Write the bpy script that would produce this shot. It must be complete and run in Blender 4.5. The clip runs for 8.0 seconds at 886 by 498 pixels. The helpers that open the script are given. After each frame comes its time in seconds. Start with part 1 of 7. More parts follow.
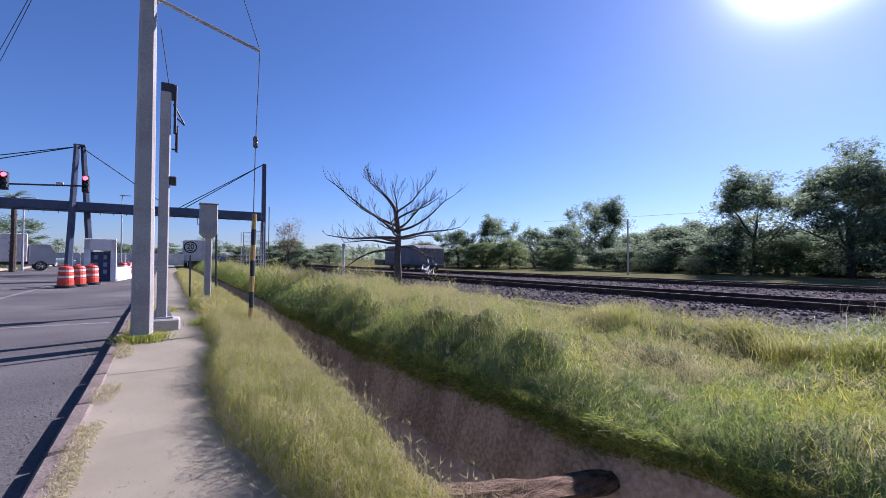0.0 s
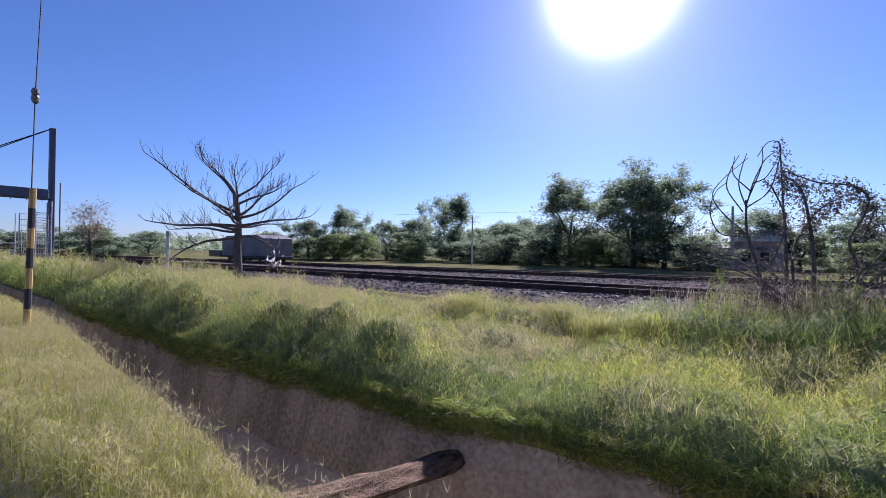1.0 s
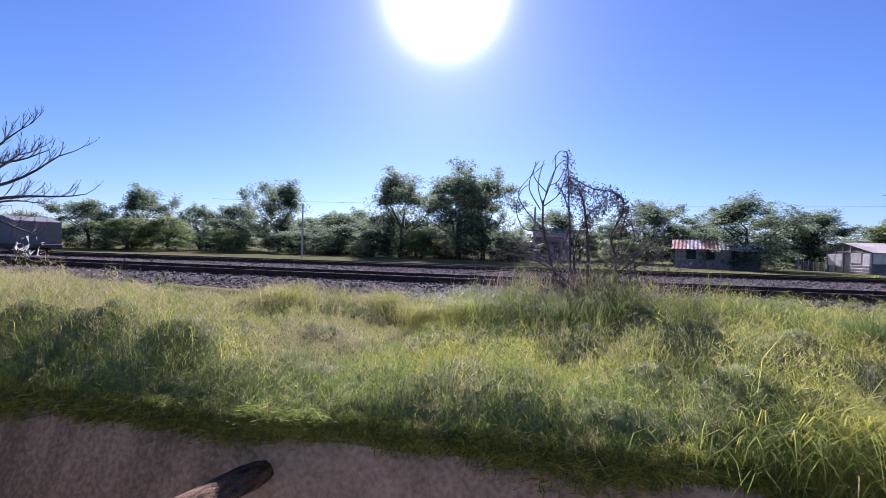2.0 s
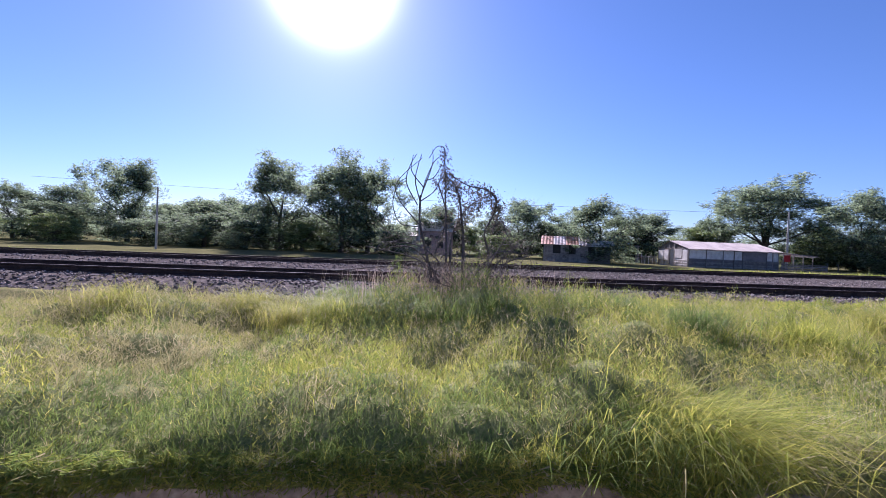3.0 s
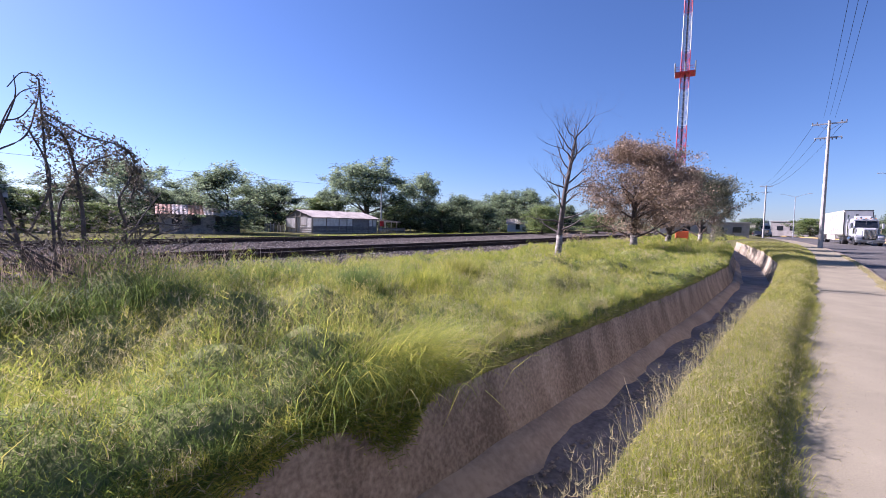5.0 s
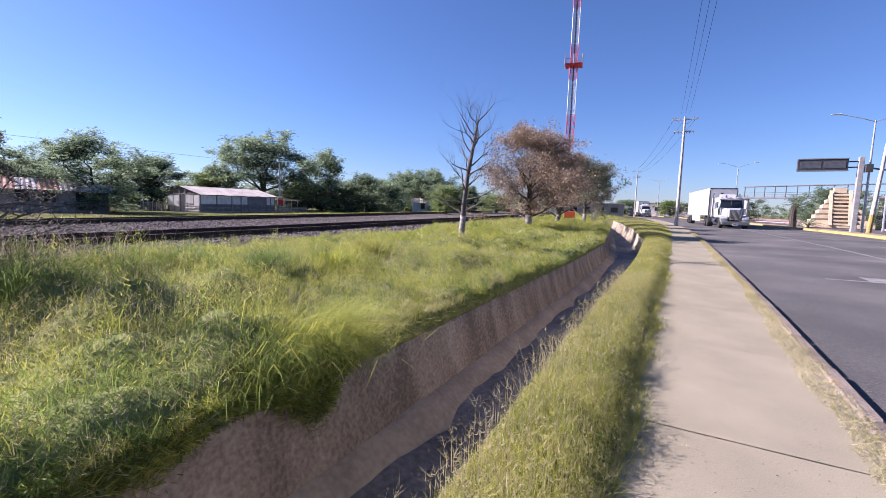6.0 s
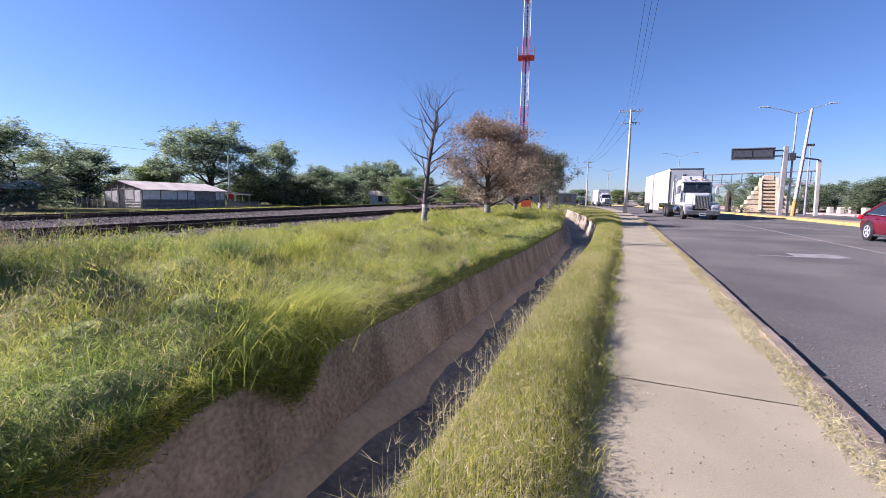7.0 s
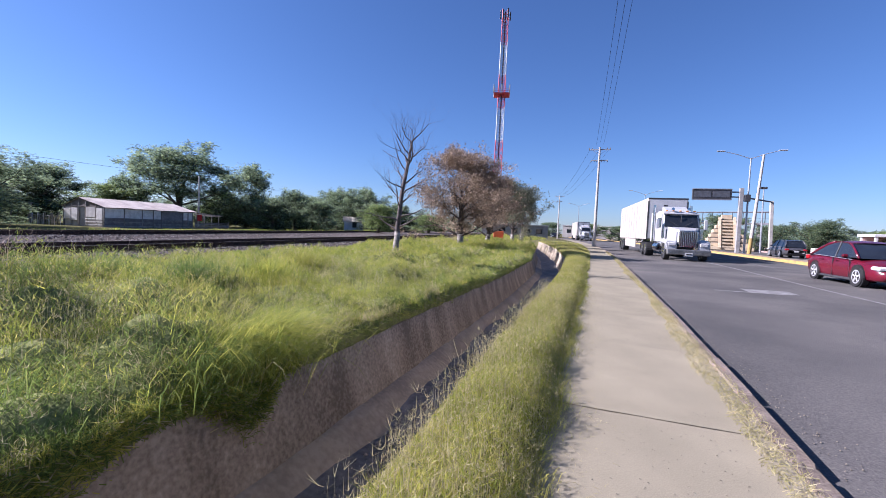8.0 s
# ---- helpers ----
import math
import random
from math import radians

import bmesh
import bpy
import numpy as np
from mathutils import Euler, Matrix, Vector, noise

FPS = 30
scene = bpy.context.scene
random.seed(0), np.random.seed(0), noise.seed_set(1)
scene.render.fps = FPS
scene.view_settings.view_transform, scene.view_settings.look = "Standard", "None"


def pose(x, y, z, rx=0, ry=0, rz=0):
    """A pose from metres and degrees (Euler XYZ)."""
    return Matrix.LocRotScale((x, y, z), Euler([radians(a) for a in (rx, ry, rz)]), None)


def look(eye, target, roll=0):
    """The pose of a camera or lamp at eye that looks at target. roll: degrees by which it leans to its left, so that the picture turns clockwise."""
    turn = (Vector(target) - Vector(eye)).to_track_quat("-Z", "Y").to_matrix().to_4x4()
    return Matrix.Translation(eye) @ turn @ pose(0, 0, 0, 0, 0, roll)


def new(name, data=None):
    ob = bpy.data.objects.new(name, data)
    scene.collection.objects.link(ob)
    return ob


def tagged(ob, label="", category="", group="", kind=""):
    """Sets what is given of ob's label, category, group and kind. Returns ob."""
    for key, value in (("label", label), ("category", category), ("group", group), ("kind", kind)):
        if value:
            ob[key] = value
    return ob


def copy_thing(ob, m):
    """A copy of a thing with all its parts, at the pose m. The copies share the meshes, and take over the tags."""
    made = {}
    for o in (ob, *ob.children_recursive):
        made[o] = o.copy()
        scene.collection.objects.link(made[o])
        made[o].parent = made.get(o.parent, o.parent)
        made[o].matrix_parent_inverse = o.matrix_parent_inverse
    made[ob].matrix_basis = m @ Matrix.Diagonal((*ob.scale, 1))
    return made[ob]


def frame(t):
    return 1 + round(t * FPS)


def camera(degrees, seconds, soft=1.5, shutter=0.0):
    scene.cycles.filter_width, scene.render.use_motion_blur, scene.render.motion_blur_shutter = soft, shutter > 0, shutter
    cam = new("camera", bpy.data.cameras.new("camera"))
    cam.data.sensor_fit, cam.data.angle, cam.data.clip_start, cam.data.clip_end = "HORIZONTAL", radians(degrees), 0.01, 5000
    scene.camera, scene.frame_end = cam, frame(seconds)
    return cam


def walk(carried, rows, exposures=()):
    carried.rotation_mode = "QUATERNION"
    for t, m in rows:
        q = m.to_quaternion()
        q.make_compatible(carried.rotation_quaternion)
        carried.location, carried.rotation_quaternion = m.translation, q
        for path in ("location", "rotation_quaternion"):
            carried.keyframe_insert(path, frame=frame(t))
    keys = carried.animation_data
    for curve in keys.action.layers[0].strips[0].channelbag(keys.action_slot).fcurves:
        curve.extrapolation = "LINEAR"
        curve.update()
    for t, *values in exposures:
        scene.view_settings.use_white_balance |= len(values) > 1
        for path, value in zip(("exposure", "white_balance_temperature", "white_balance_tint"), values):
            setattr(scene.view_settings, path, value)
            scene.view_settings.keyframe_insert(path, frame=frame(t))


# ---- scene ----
cam = camera(92.7, 8.0, soft=0.6)
S = 0.88                      # metres per unit of the fitted plan
ROWS = [
    (0.0, -0.346, 0.213, 1.533, -33.19, 1.20, -0.34),
    (0.5, -0.326, 0.256, 1.513, -40.76, 0.76, -0.57),
    (1.0, -0.275, 0.303, 1.501, -52.95, 0.36, -0.86),
    (1.5, -0.208, 0.320, 1.483, -66.87, 0.13, -1.25),
    (1.7, -0.175, 0.316, 1.468, -70.74, 0.05, -1.38),
    (2.8, 0.339, 0.105, 1.523, -86.04, -1.02, -2.32),
    (3.0, 0.342, 0.110, 1.533, -90.42, -0.76, -2.35),
    (3.5, 0.515, 0.266, 1.544, -108.14, -0.96, -2.27),
    (4.0, 0.532, 0.412, 1.520, -119.44, -1.61, -2.71),
    (4.5, 0.520, 0.618, 1.486, -124.86, -2.46, -1.86),
    (5.0, 0.550, 0.781, 1.517, -138.41, -3.35, -1.26),
    (5.2, 0.573, 0.816, 1.524, -142.87, -3.81, -1.55),
    (6.3, 0.391, 1.192, 1.571, -153.88, -5.88, -0.42),
    (6.5, 0.446, 1.247, 1.525, -155.69, -5.83, 0.33),
    (7.0, 0.492, 1.293, 1.430, -156.93, -6.74, -0.73),
    (7.5, 0.425, 1.315, 1.412, -158.94, -5.69, -2.03),
    (8.0, 0.379, 1.330, 1.425, -160.33, -2.78, -2.57),
]
walk(cam, [(t, pose(S * x, S * y, S * z, 90 + pitch, roll, yaw)) for t, x, y, z, yaw, pitch, roll in ROWS],
     [(0.0, 1.45, 5420, 32), (1.5, 1.51, 5420, 35), (4.0, 1.76, 5650, 36), (6.5, 1.79, 5750, 30), (7.0, 1.75, 5750, 29), (8.0, 1.66, 5520, 27)])

# ---- sky and sun ----
SUN_AZ, SUN_EL = 74.5, 31.0
world = bpy.data.worlds.new("world")
scene.world = world
world.use_nodes = True
wn = world.node_tree.nodes
sky = wn.new("ShaderNodeTexSky")
sky.sky_type = "NISHITA"
sky.sun_disc = False
sky.sun_elevation, sky.sun_rotation = radians(SUN_EL), radians(SUN_AZ)
sky.air_density, sky.dust_density, sky.ozone_density = 1.0, 0.26, 7.0
wn["Background"].inputs["Strength"].default_value = 0.040
world.node_tree.links.new(sky.outputs[0], wn["Background"].inputs["Color"])
sun = new("sun", bpy.data.lights.new("sun", "SUN"))
sun.data.energy, sun.data.angle, sun.data.color = 4.2, radians(0.6), (1.0, 0.93, 0.82)
sdir = Vector((math.sin(radians(SUN_AZ)) * math.cos(radians(SUN_EL)), math.cos(radians(SUN_AZ)) * math.cos(radians(SUN_EL)), math.sin(radians(SUN_EL))))
sun.matrix_world = look(sdir * 50, (0, 0, 0))


def aureole(power, strength):
    """The sun's glare as a white glow added to the sky, falling off with the angle from the sun."""
    n, l = world.node_tree.nodes, world.node_tree.links
    co = n.new("ShaderNodeTexCoord")
    dot = n.new("ShaderNodeVectorMath")
    dot.operation, dot.inputs[1].default_value = "DOT_PRODUCT", sdir
    l.new(co.outputs["Generated"], dot.inputs[0])
    last = dot.outputs["Value"]
    for op, k in (("MAXIMUM", 0.0), ("POWER", power), ("MULTIPLY", strength)):
        m = n.new("ShaderNodeMath")
        m.operation, m.inputs[1].default_value = op, k
        l.new(last, m.inputs[0])
        last = m.outputs[0]
    bg = n.new("ShaderNodeBackground")
    bg.inputs["Color"].default_value = (1.0, 0.985, 0.96, 1)
    l.new(last, bg.inputs["Strength"])
    add = n.new("ShaderNodeAddShader")
    out = n["World Output"]
    l.new(out.inputs["Surface"].links[0].from_socket, add.inputs[0])
    l.new(bg.outputs[0], add.inputs[1])
    l.new(add.outputs[0], out.inputs["Surface"])


aureole(400, 4.0)
aureole(70, 0.04)

# ---- materials ----
MATS = {}


def mat(name, col, col2=None, rough=0.8, scale=3.0, bump=0.2, fine=40.0, metal=0.0, island=0.0, trans=0.0, obj=0.0, spec=0.3, col3=None, stretch=None, clear=0.0):
    """A surface with patches of two or three colours, fine grain and relief, in metres."""
    if name in MATS:
        return MATS[name]
    m = bpy.data.materials.new(name)
    m.use_nodes = True
    n, l = m.node_tree.nodes, m.node_tree.links
    b = n["Principled BSDF"]
    co = n.new("ShaderNodeTexCoord")
    a = n.new("ShaderNodeTexNoise")
    a.inputs["Scale"].default_value, a.inputs["Detail"].default_value = scale, 6
    if stretch:
        mp = n.new("ShaderNodeMapping")
        mp.inputs["Scale"].default_value = stretch
        l.new(co.outputs["Object"], mp.inputs["Vector"])
        l.new(mp.outputs[0], a.inputs["Vector"])
    else:
        l.new(co.outputs["Object"], a.inputs["Vector"])
    fi = n.new("ShaderNodeTexNoise")
    fi.inputs["Scale"].default_value, fi.inputs["Detail"].default_value = fine, 4
    l.new(co.outputs["Object"], fi.inputs["Vector"])
    mixf = n.new("ShaderNodeMath")
    mixf.operation = "MULTIPLY_ADD"
    mixf.inputs[1].default_value, mixf.inputs[2].default_value = 0.8, -0.4
    l.new(fi.outputs["Fac"], mixf.inputs[0])
    add = n.new("ShaderNodeMath")
    l.new(a.outputs["Fac"], add.inputs[0])
    l.new(mixf.outputs[0], add.inputs[1])
    last = add.outputs[0]
    if island or obj:
        g = n.new("ShaderNodeNewGeometry" if island else "ShaderNodeObjectInfo")
        ma = n.new("ShaderNodeMath")
        ma.operation = "MULTIPLY_ADD"
        k = island or obj
        ma.inputs[1].default_value = k
        l.new(g.outputs["Random Per Island" if island else "Random"], ma.inputs[0])
        sh = n.new("ShaderNodeMath")
        sh.inputs[1].default_value = -0.5 * k
        l.new(last, sh.inputs[0])
        l.new(sh.outputs[0], ma.inputs[2])
        last = ma.outputs[0]
    r = n.new("ShaderNodeValToRGB")
    c2 = col2 or tuple(c * 0.7 for c in col)
    r.color_ramp.elements[0].position, r.color_ramp.elements[1].position = 0.32, 0.68
    r.color_ramp.elements[0].color, r.color_ramp.elements[1].color = (*c2, 1), (*col, 1)
    if col3:
        e = r.color_ramp.elements.new(0.82)
        e.color = (*col3, 1)
    l.new(last, r.inputs[0])
    l.new(r.outputs[0], b.inputs["Base Color"])
    b.inputs["Roughness"].default_value, b.inputs["Metallic"].default_value = rough, metal
    b.inputs["Specular IOR Level"].default_value = spec
    if bump:
        bp = n.new("ShaderNodeBump")
        bp.inputs["Strength"].default_value, bp.inputs["Distance"].default_value = bump, 0.02
        l.new(add.outputs[0], bp.inputs["Height"])
        l.new(bp.outputs[0], b.inputs["Normal"])
    if trans:
        t = n.new("ShaderNodeBsdfTranslucent")
        l.new(r.outputs[0], t.inputs["Color"])
        mx = n.new("ShaderNodeMixShader")
        mx.inputs[0].default_value = trans
        l.new(b.outputs[0], mx.inputs[1])
        l.new(t.outputs[0], mx.inputs[2])
        l.new(mx.outputs[0], n["Material Output"].inputs[0])
        if clear:
            tp = n.new("ShaderNodeBsdfTransparent")
            mc = n.new("ShaderNodeMixShader")
            mc.inputs[0].default_value = clear
            l.new(mx.outputs[0], mc.inputs[1])
            l.new(tp.outputs[0], mc.inputs[2])
            l.new(mc.outputs[0], n["Material Output"].inputs[0])
    MATS[name] = m
    return m


def glow(name, col, strength):
    m = mat(name, col, bump=0)
    b = m.node_tree.nodes["Principled BSDF"]
    b.inputs["Emission Color"].default_value, b.inputs["Emission Strength"].default_value = (*col, 1), strength
    return m


ASPHALT = mat("asphalt", (0.135, 0.123, 0.112), (0.07, 0.066, 0.063), 0.85, 0.35, 0.5, 60, col3=(0.215, 0.19, 0.16), spec=0.15)
CONC = mat("pavement_concrete", (0.285, 0.247, 0.172), (0.215, 0.187, 0.13), 0.9, 1.1, 0.16, 130, col3=(0.36, 0.31, 0.215), obj=0.08, spec=0.15)
KERB = mat("kerb_concrete", (0.24, 0.195, 0.16), (0.14, 0.11, 0.09), 0.9, 2.5, 0.4, 50, col3=(0.30, 0.19, 0.155), obj=0.2, spec=0.1)
DITCHC = mat("ditch_concrete", (0.37, 0.31, 0.235), (0.17, 0.14, 0.105), 0.95, 1.3, 0.6, 24, col3=(0.46, 0.39, 0.30), spec=0.1, stretch=(1, 1.6, 0.6))
MUD = mat("ditch_mud", (0.230, 0.216, 0.203), (0.115, 0.108, 0.105), 0.7, 1.2, 0.6, 15, col3=(0.26, 0.235, 0.21))
SOIL = mat("soil", (0.15, 0.14, 0.065), (0.085, 0.085, 0.04), 0.95, 0.5, 0.5, 9, col3=(0.23, 0.20, 0.11), spec=0.0)
BALLAST = mat("ballast_bed", (0.165, 0.143, 0.128), (0.068, 0.058, 0.052), 0.95, 5.0, 1.0, 14, col3=(0.25, 0.215, 0.19), spec=0.0)
STONE = mat("ballast_stone", (0.225, 0.195, 0.178), (0.095, 0.082, 0.075), 0.95, 6, 0.3, 30, island=0.7, col3=(0.36, 0.31, 0.28), spec=0.0)
RUST = mat("rail_steel", (0.075, 0.05, 0.042), (0.035, 0.026, 0.024), 0.95, 6, 0.2, 40, spec=0.05)
RAILTOP = mat("polished_rail", (0.16, 0.14, 0.13), (0.10, 0.09, 0.085), 0.85, 6, 0.05, 60, metal=0.25, spec=0.1)
TIE = mat("sleeper_wood", (0.07, 0.055, 0.045), (0.035, 0.03, 0.027), 0.9, 4, 0.5, 25, obj=0.3)
GRASS = mat("grass_green", (0.36, 0.385, 0.065), (0.20, 0.245, 0.042), 0.6, 0.55, 0, 3, island=0.5, trans=0.52, col3=(0.52, 0.49, 0.10), spec=0.15, clear=0.12)
GRASSY = mat("grass_yellow", (0.45, 0.42, 0.10), (0.28, 0.29, 0.06), 0.65, 0.7, 0, 3, island=0.55, trans=0.54, col3=(0.57, 0.50, 0.15), spec=0.15, clear=0.12)
GRASSD = mat("grass_dark", (0.23, 0.295, 0.07), (0.12, 0.175, 0.04), 0.6, 0.8, 0, 3, island=0.5, trans=0.5, col3=(0.30, 0.33, 0.08), spec=0.15, clear=0.12)
SEED = mat("grass_seed", (0.47, 0.40, 0.22), (0.33, 0.30, 0.13), 0.8, 1.0, 0, 4, island=0.6, trans=0.4, col3=(0.54, 0.47, 0.27), spec=0.1, clear=0.1)
GALV = mat("galvanised_steel", (0.45, 0.45, 0.46), (0.30, 0.30, 0.31), 0.5, 3, 0.05, 40, metal=0.6)
POLEC = mat("pole_concrete", (0.47, 0.44, 0.39), (0.33, 0.30, 0.27), 0.9, 2.0, 0.2, 45)
# blue paint, its colour lightened to carry some distance haze
BLUEST = mat("painted_steel_blue", (0.085, 0.105, 0.155), (0.055, 0.068, 0.105), 0.5, 2, 0.1, 30)
BARK = mat("bark", (0.10, 0.075, 0.06), (0.04, 0.032, 0.028), 0.95, 8, 0.7, 30, col3=(0.17, 0.14, 0.12))
BARKG = mat("dead_wood", (0.12, 0.10, 0.095), (0.06, 0.05, 0.048), 0.95, 8, 0.5, 30)
LIME = mat("limewash", (0.36, 0.33, 0.29), (0.10, 0.085, 0.07), 0.95, 14, 0.4, 30)
LEAF = mat("leaf_green", (0.22, 0.28, 0.165), (0.14, 0.185, 0.105), 0.6, 0.5, 0, 3, island=0.5, trans=0.7, spec=0.1, col3=(0.25, 0.30, 0.155), clear=0.40)
LEAFL = mat("leaf_light", (0.24, 0.30, 0.11), (0.14, 0.19, 0.065), 0.55, 0.5, 0, 3, island=0.5, trans=0.5, spec=0.15, col3=(0.30, 0.34, 0.14), clear=0.35)
LEAFO = mat("leaf_olive", (0.20, 0.20, 0.125), (0.11, 0.115, 0.07), 0.7, 0.6, 0, 3, island=0.5, trans=0.4, col3=(0.27, 0.23, 0.15), spec=0.1, clear=0.2)
LEAFB = mat("leaf_brown", (0.33, 0.245, 0.17), (0.18, 0.13, 0.09), 0.75, 0.6, 0, 3, island=0.6, trans=0.3, col3=(0.48, 0.36, 0.25), spec=0.1)
WHITE = mat("white_paint", (0.60, 0.59, 0.57), (0.48, 0.47, 0.45), 0.45, 1.5, 0.03, 20)
YELLOW = mat("yellow_paint", (0.42, 0.28, 0.08), (0.24, 0.17, 0.07), 0.7, 3, 0.15, 30)
BLACK = mat("black_rubber", (0.022, 0.022, 0.023), (0.014, 0.014, 0.014), 0.7, 6, 0.1, 50)
DARK = mat("dark_metal", (0.05, 0.05, 0.055), (0.03, 0.03, 0.033), 0.5, 4, 0.1, 40)


# ---- mesh tools ----
class Geo:
    """Collects vertices and faces of one part."""

    def __init__(self):
        self.v, self.f = [], []

    def add(self, vs, fs, m=None):
        k = len(self.v)
        self.v += [tuple(m @ Vector(p)) if m else tuple(p) for p in vs]
        self.f += [[k + i for i in q] for q in fs]
        return self

    def box(self, c, s, bev=0.0, m=None):
        """A box with centre c and size s, its edges chamfered by bev."""
        hx, hy, hz = (d / 2 for d in s)
        if not bev:
            vs = [(c[0] + sx * hx, c[1] + sy * hy, c[2] + sz * hz) for sx in (-1, 1) for sy in (-1, 1) for sz in (-1, 1)]
            return self.add(vs, [(0, 1, 3, 2), (4, 6, 7, 5), (0, 4, 5, 1), (2, 3, 7, 6), (0, 2, 6, 4), (1, 5, 7, 3)], m)
        bm = bmesh.new()
        bmesh.ops.create_cube(bm, size=1, matrix=Matrix.Translation(c) @ Matrix.Diagonal((*s, 1)))
        bmesh.ops.bevel(bm, geom=bm.edges[:], offset=min(bev, 0.45 * min(s)), segments=1, affect="EDGES")
        return self.bm(bm, m)

    def bm(self, bm, m=None):
        bm.verts.index_update()
        self.add([v.co[:] for v in bm.verts], [[v.index for v in f.verts] for f in bm.faces], m)
        bm.free()
        return self

    def tube(self, path, radii, n=8, cap=True, m=None):
        """A tapered tube along a path."""
        path = [Vector(p) for p in path]
        if not hasattr(radii, "__len__"):
            radii = [radii] * len(path)
        vs, fs = [], []
        up = Vector((0.31, 0.17, 0.93)).normalized()
        for i, p in enumerate(path):
            d = (path[min(i + 1, len(path) - 1)] - path[max(i - 1, 0)]).normalized()
            ref = up if abs(d.dot(up)) < 0.9 else Vector((1, 0, 0))
            a = d.cross(ref).normalized()
            b = d.cross(a)
            vs += [p + (a * math.cos(6.28319 * k / n) + b * math.sin(6.28319 * k / n)) * radii[i] for k in range(n)]
        for i in range(len(path) - 1):
            fs += [(i * n + k, i * n + (k + 1) % n, (i + 1) * n + (k + 1) % n, (i + 1) * n + k) for k in range(n)]
        if cap:
            fs += [tuple(range(n))[::-1], tuple(range((len(path) - 1) * n, len(path) * n))]
        return self.add(vs, fs, m)

    def lathe(self, prof, n=16, m=None):
        """A turned body about z from (radius, height) pairs."""
        vs = [(r * math.cos(6.28319 * k / n), r * math.sin(6.28319 * k / n), z) for r, z in prof for k in range(n)]
        fs = [(i * n + k, i * n + (k + 1) % n, (i + 1) * n + (k + 1) % n, (i + 1) * n + k) for i in range(len(prof) - 1) for k in range(n)]
        fs += [tuple(range(n))[::-1], tuple(range((len(prof) - 1) * n, len(prof) * n))]
        return self.add(vs, fs, m)

    def prism(self, poly, x0, x1, m=None):
        """A (y, z) outline drawn out from x0 to x1."""
        n = len(poly)
        vs = [(x, y, z) for x in (x0, x1) for y, z in poly]
        fs = [(i, (i + 1) % n, n + (i + 1) % n, n + i) for i in range(n)] + [tuple(range(n))[::-1], tuple(range(n, 2 * n))]
        return self.add(vs, fs, m)

    def soften(self, bev, segments=2, angle=20):
        """Rounds the sharp edges of what has been collected so far."""
        bm = bmesh.new()
        vs = [bm.verts.new(v) for v in self.v]
        for q in self.f:
            bm.faces.new([vs[i] for i in q])
        bmesh.ops.recalc_face_normals(bm, faces=bm.faces[:])
        sharp = [e for e in bm.edges if len(e.link_faces) == 2 and e.calc_face_angle() > radians(angle)]
        bmesh.ops.bevel(bm, geom=sharp, offset=bev, segments=segments, affect="EDGES", clamp_overlap=True)
        self.v, self.f = [], []
        return self.bm(bm)

    def mesh(self, name):
        me = bpy.data.meshes.new(name)
        me.from_pydata(self.v, [], self.f)
        me.update()
        return me


def part(name, geo, material, parent=None, label="", smooth=False):
    """Links a Geo or mesh as one object, under a thing or part."""
    me = geo.mesh(name) if isinstance(geo, Geo) else geo
    if not me.materials:
        me.materials.append(material)
    if smooth:
        me.shade_smooth()
    ob = new(name, me)
    if parent:
        ob.parent = parent
    return tagged(ob, label)


def thing(name, label, category, m=None, group="", kind=""):
    ob = new(name)
    if m:
        ob.matrix_basis = m
    return tagged(ob, label, category, group, kind)


def raw_mesh(name, verts, faces_n, faces_idx):
    """A mesh from numpy arrays: vertices, corners per face, corner indices."""
    me = bpy.data.meshes.new(name)
    me.vertices.add(len(verts))
    me.vertices.foreach_set("co", np.ascontiguousarray(verts, dtype=np.float32).ravel())
    me.loops.add(len(faces_idx))
    me.loops.foreach_set("vertex_index", np.ascontiguousarray(faces_idx, dtype=np.int32))
    me.polygons.add(len(faces_n))
    me.polygons.foreach_set("loop_start", np.concatenate([[0], np.cumsum(faces_n)[:-1]]).astype(np.int32))
    me.update(calc_edges=True)
    return me


rng = np.random.default_rng(7)


def waves(x, y, k=1.0, seed=0):
    """Smooth uneven relief between about -1 and 1."""
    r = np.random.default_rng(seed)
    out = 0
    for i in range(7):
        a, w, p = r.uniform(0, 6.28), k * (0.6 + 0.45 * i), r.uniform(0, 6.28)
        out = out + np.sin(w * (x * np.cos(a) + y * np.sin(a)) + p) / (1 + 0.35 * i)
    return out / 2.6


def smooth01(t):
    t = np.clip(t, 0, 1)
    return t * t * (3 - 2 * t)


# ---- plan: lines that run along y ----
def track_x(y):
    y = np.clip(y, -160, 160)
    return 11.97 - 0.085 * y + 0.00068 * y * y


def far_track_x(y):
    return track_x(y) + np.clip(8.8 - 0.08 * y, 4.6, 16)


def bend(y):
    """How far the street has curved towards the railway."""
    return 0.00107 * np.minimum(np.maximum(y, -260) + 20, 0) ** 2


def near_lip(y):
    return np.interp(y, [-62, -47, -34, -21, -12, 1, 2.2, 4, 10, 60], [7.9, 5.2, 3.0, 1.5, 1.15, 1.12, 0.80, 0.97, 1.35, 1.6])


def far_lip(y):
    return np.interp(y, [-62, -47, -34, -21, -12, -3, 0, 2.5, 6, 60], [9.6, 6.9, 4.75, 3.3, 3.0, 2.98, 3.0, 2.72, 2.5, 2.4])


def kerb_x(y):
    """The middle line of the kerb, which wavers a little along the pavement."""
    return bend(y) + np.interp(y, [-14, -7, -3.3, -1.5, 1, 3.6, 7, 14], [-0.985, -0.965, -0.92, -0.86, -0.87, -0.90, -0.91, -0.985])


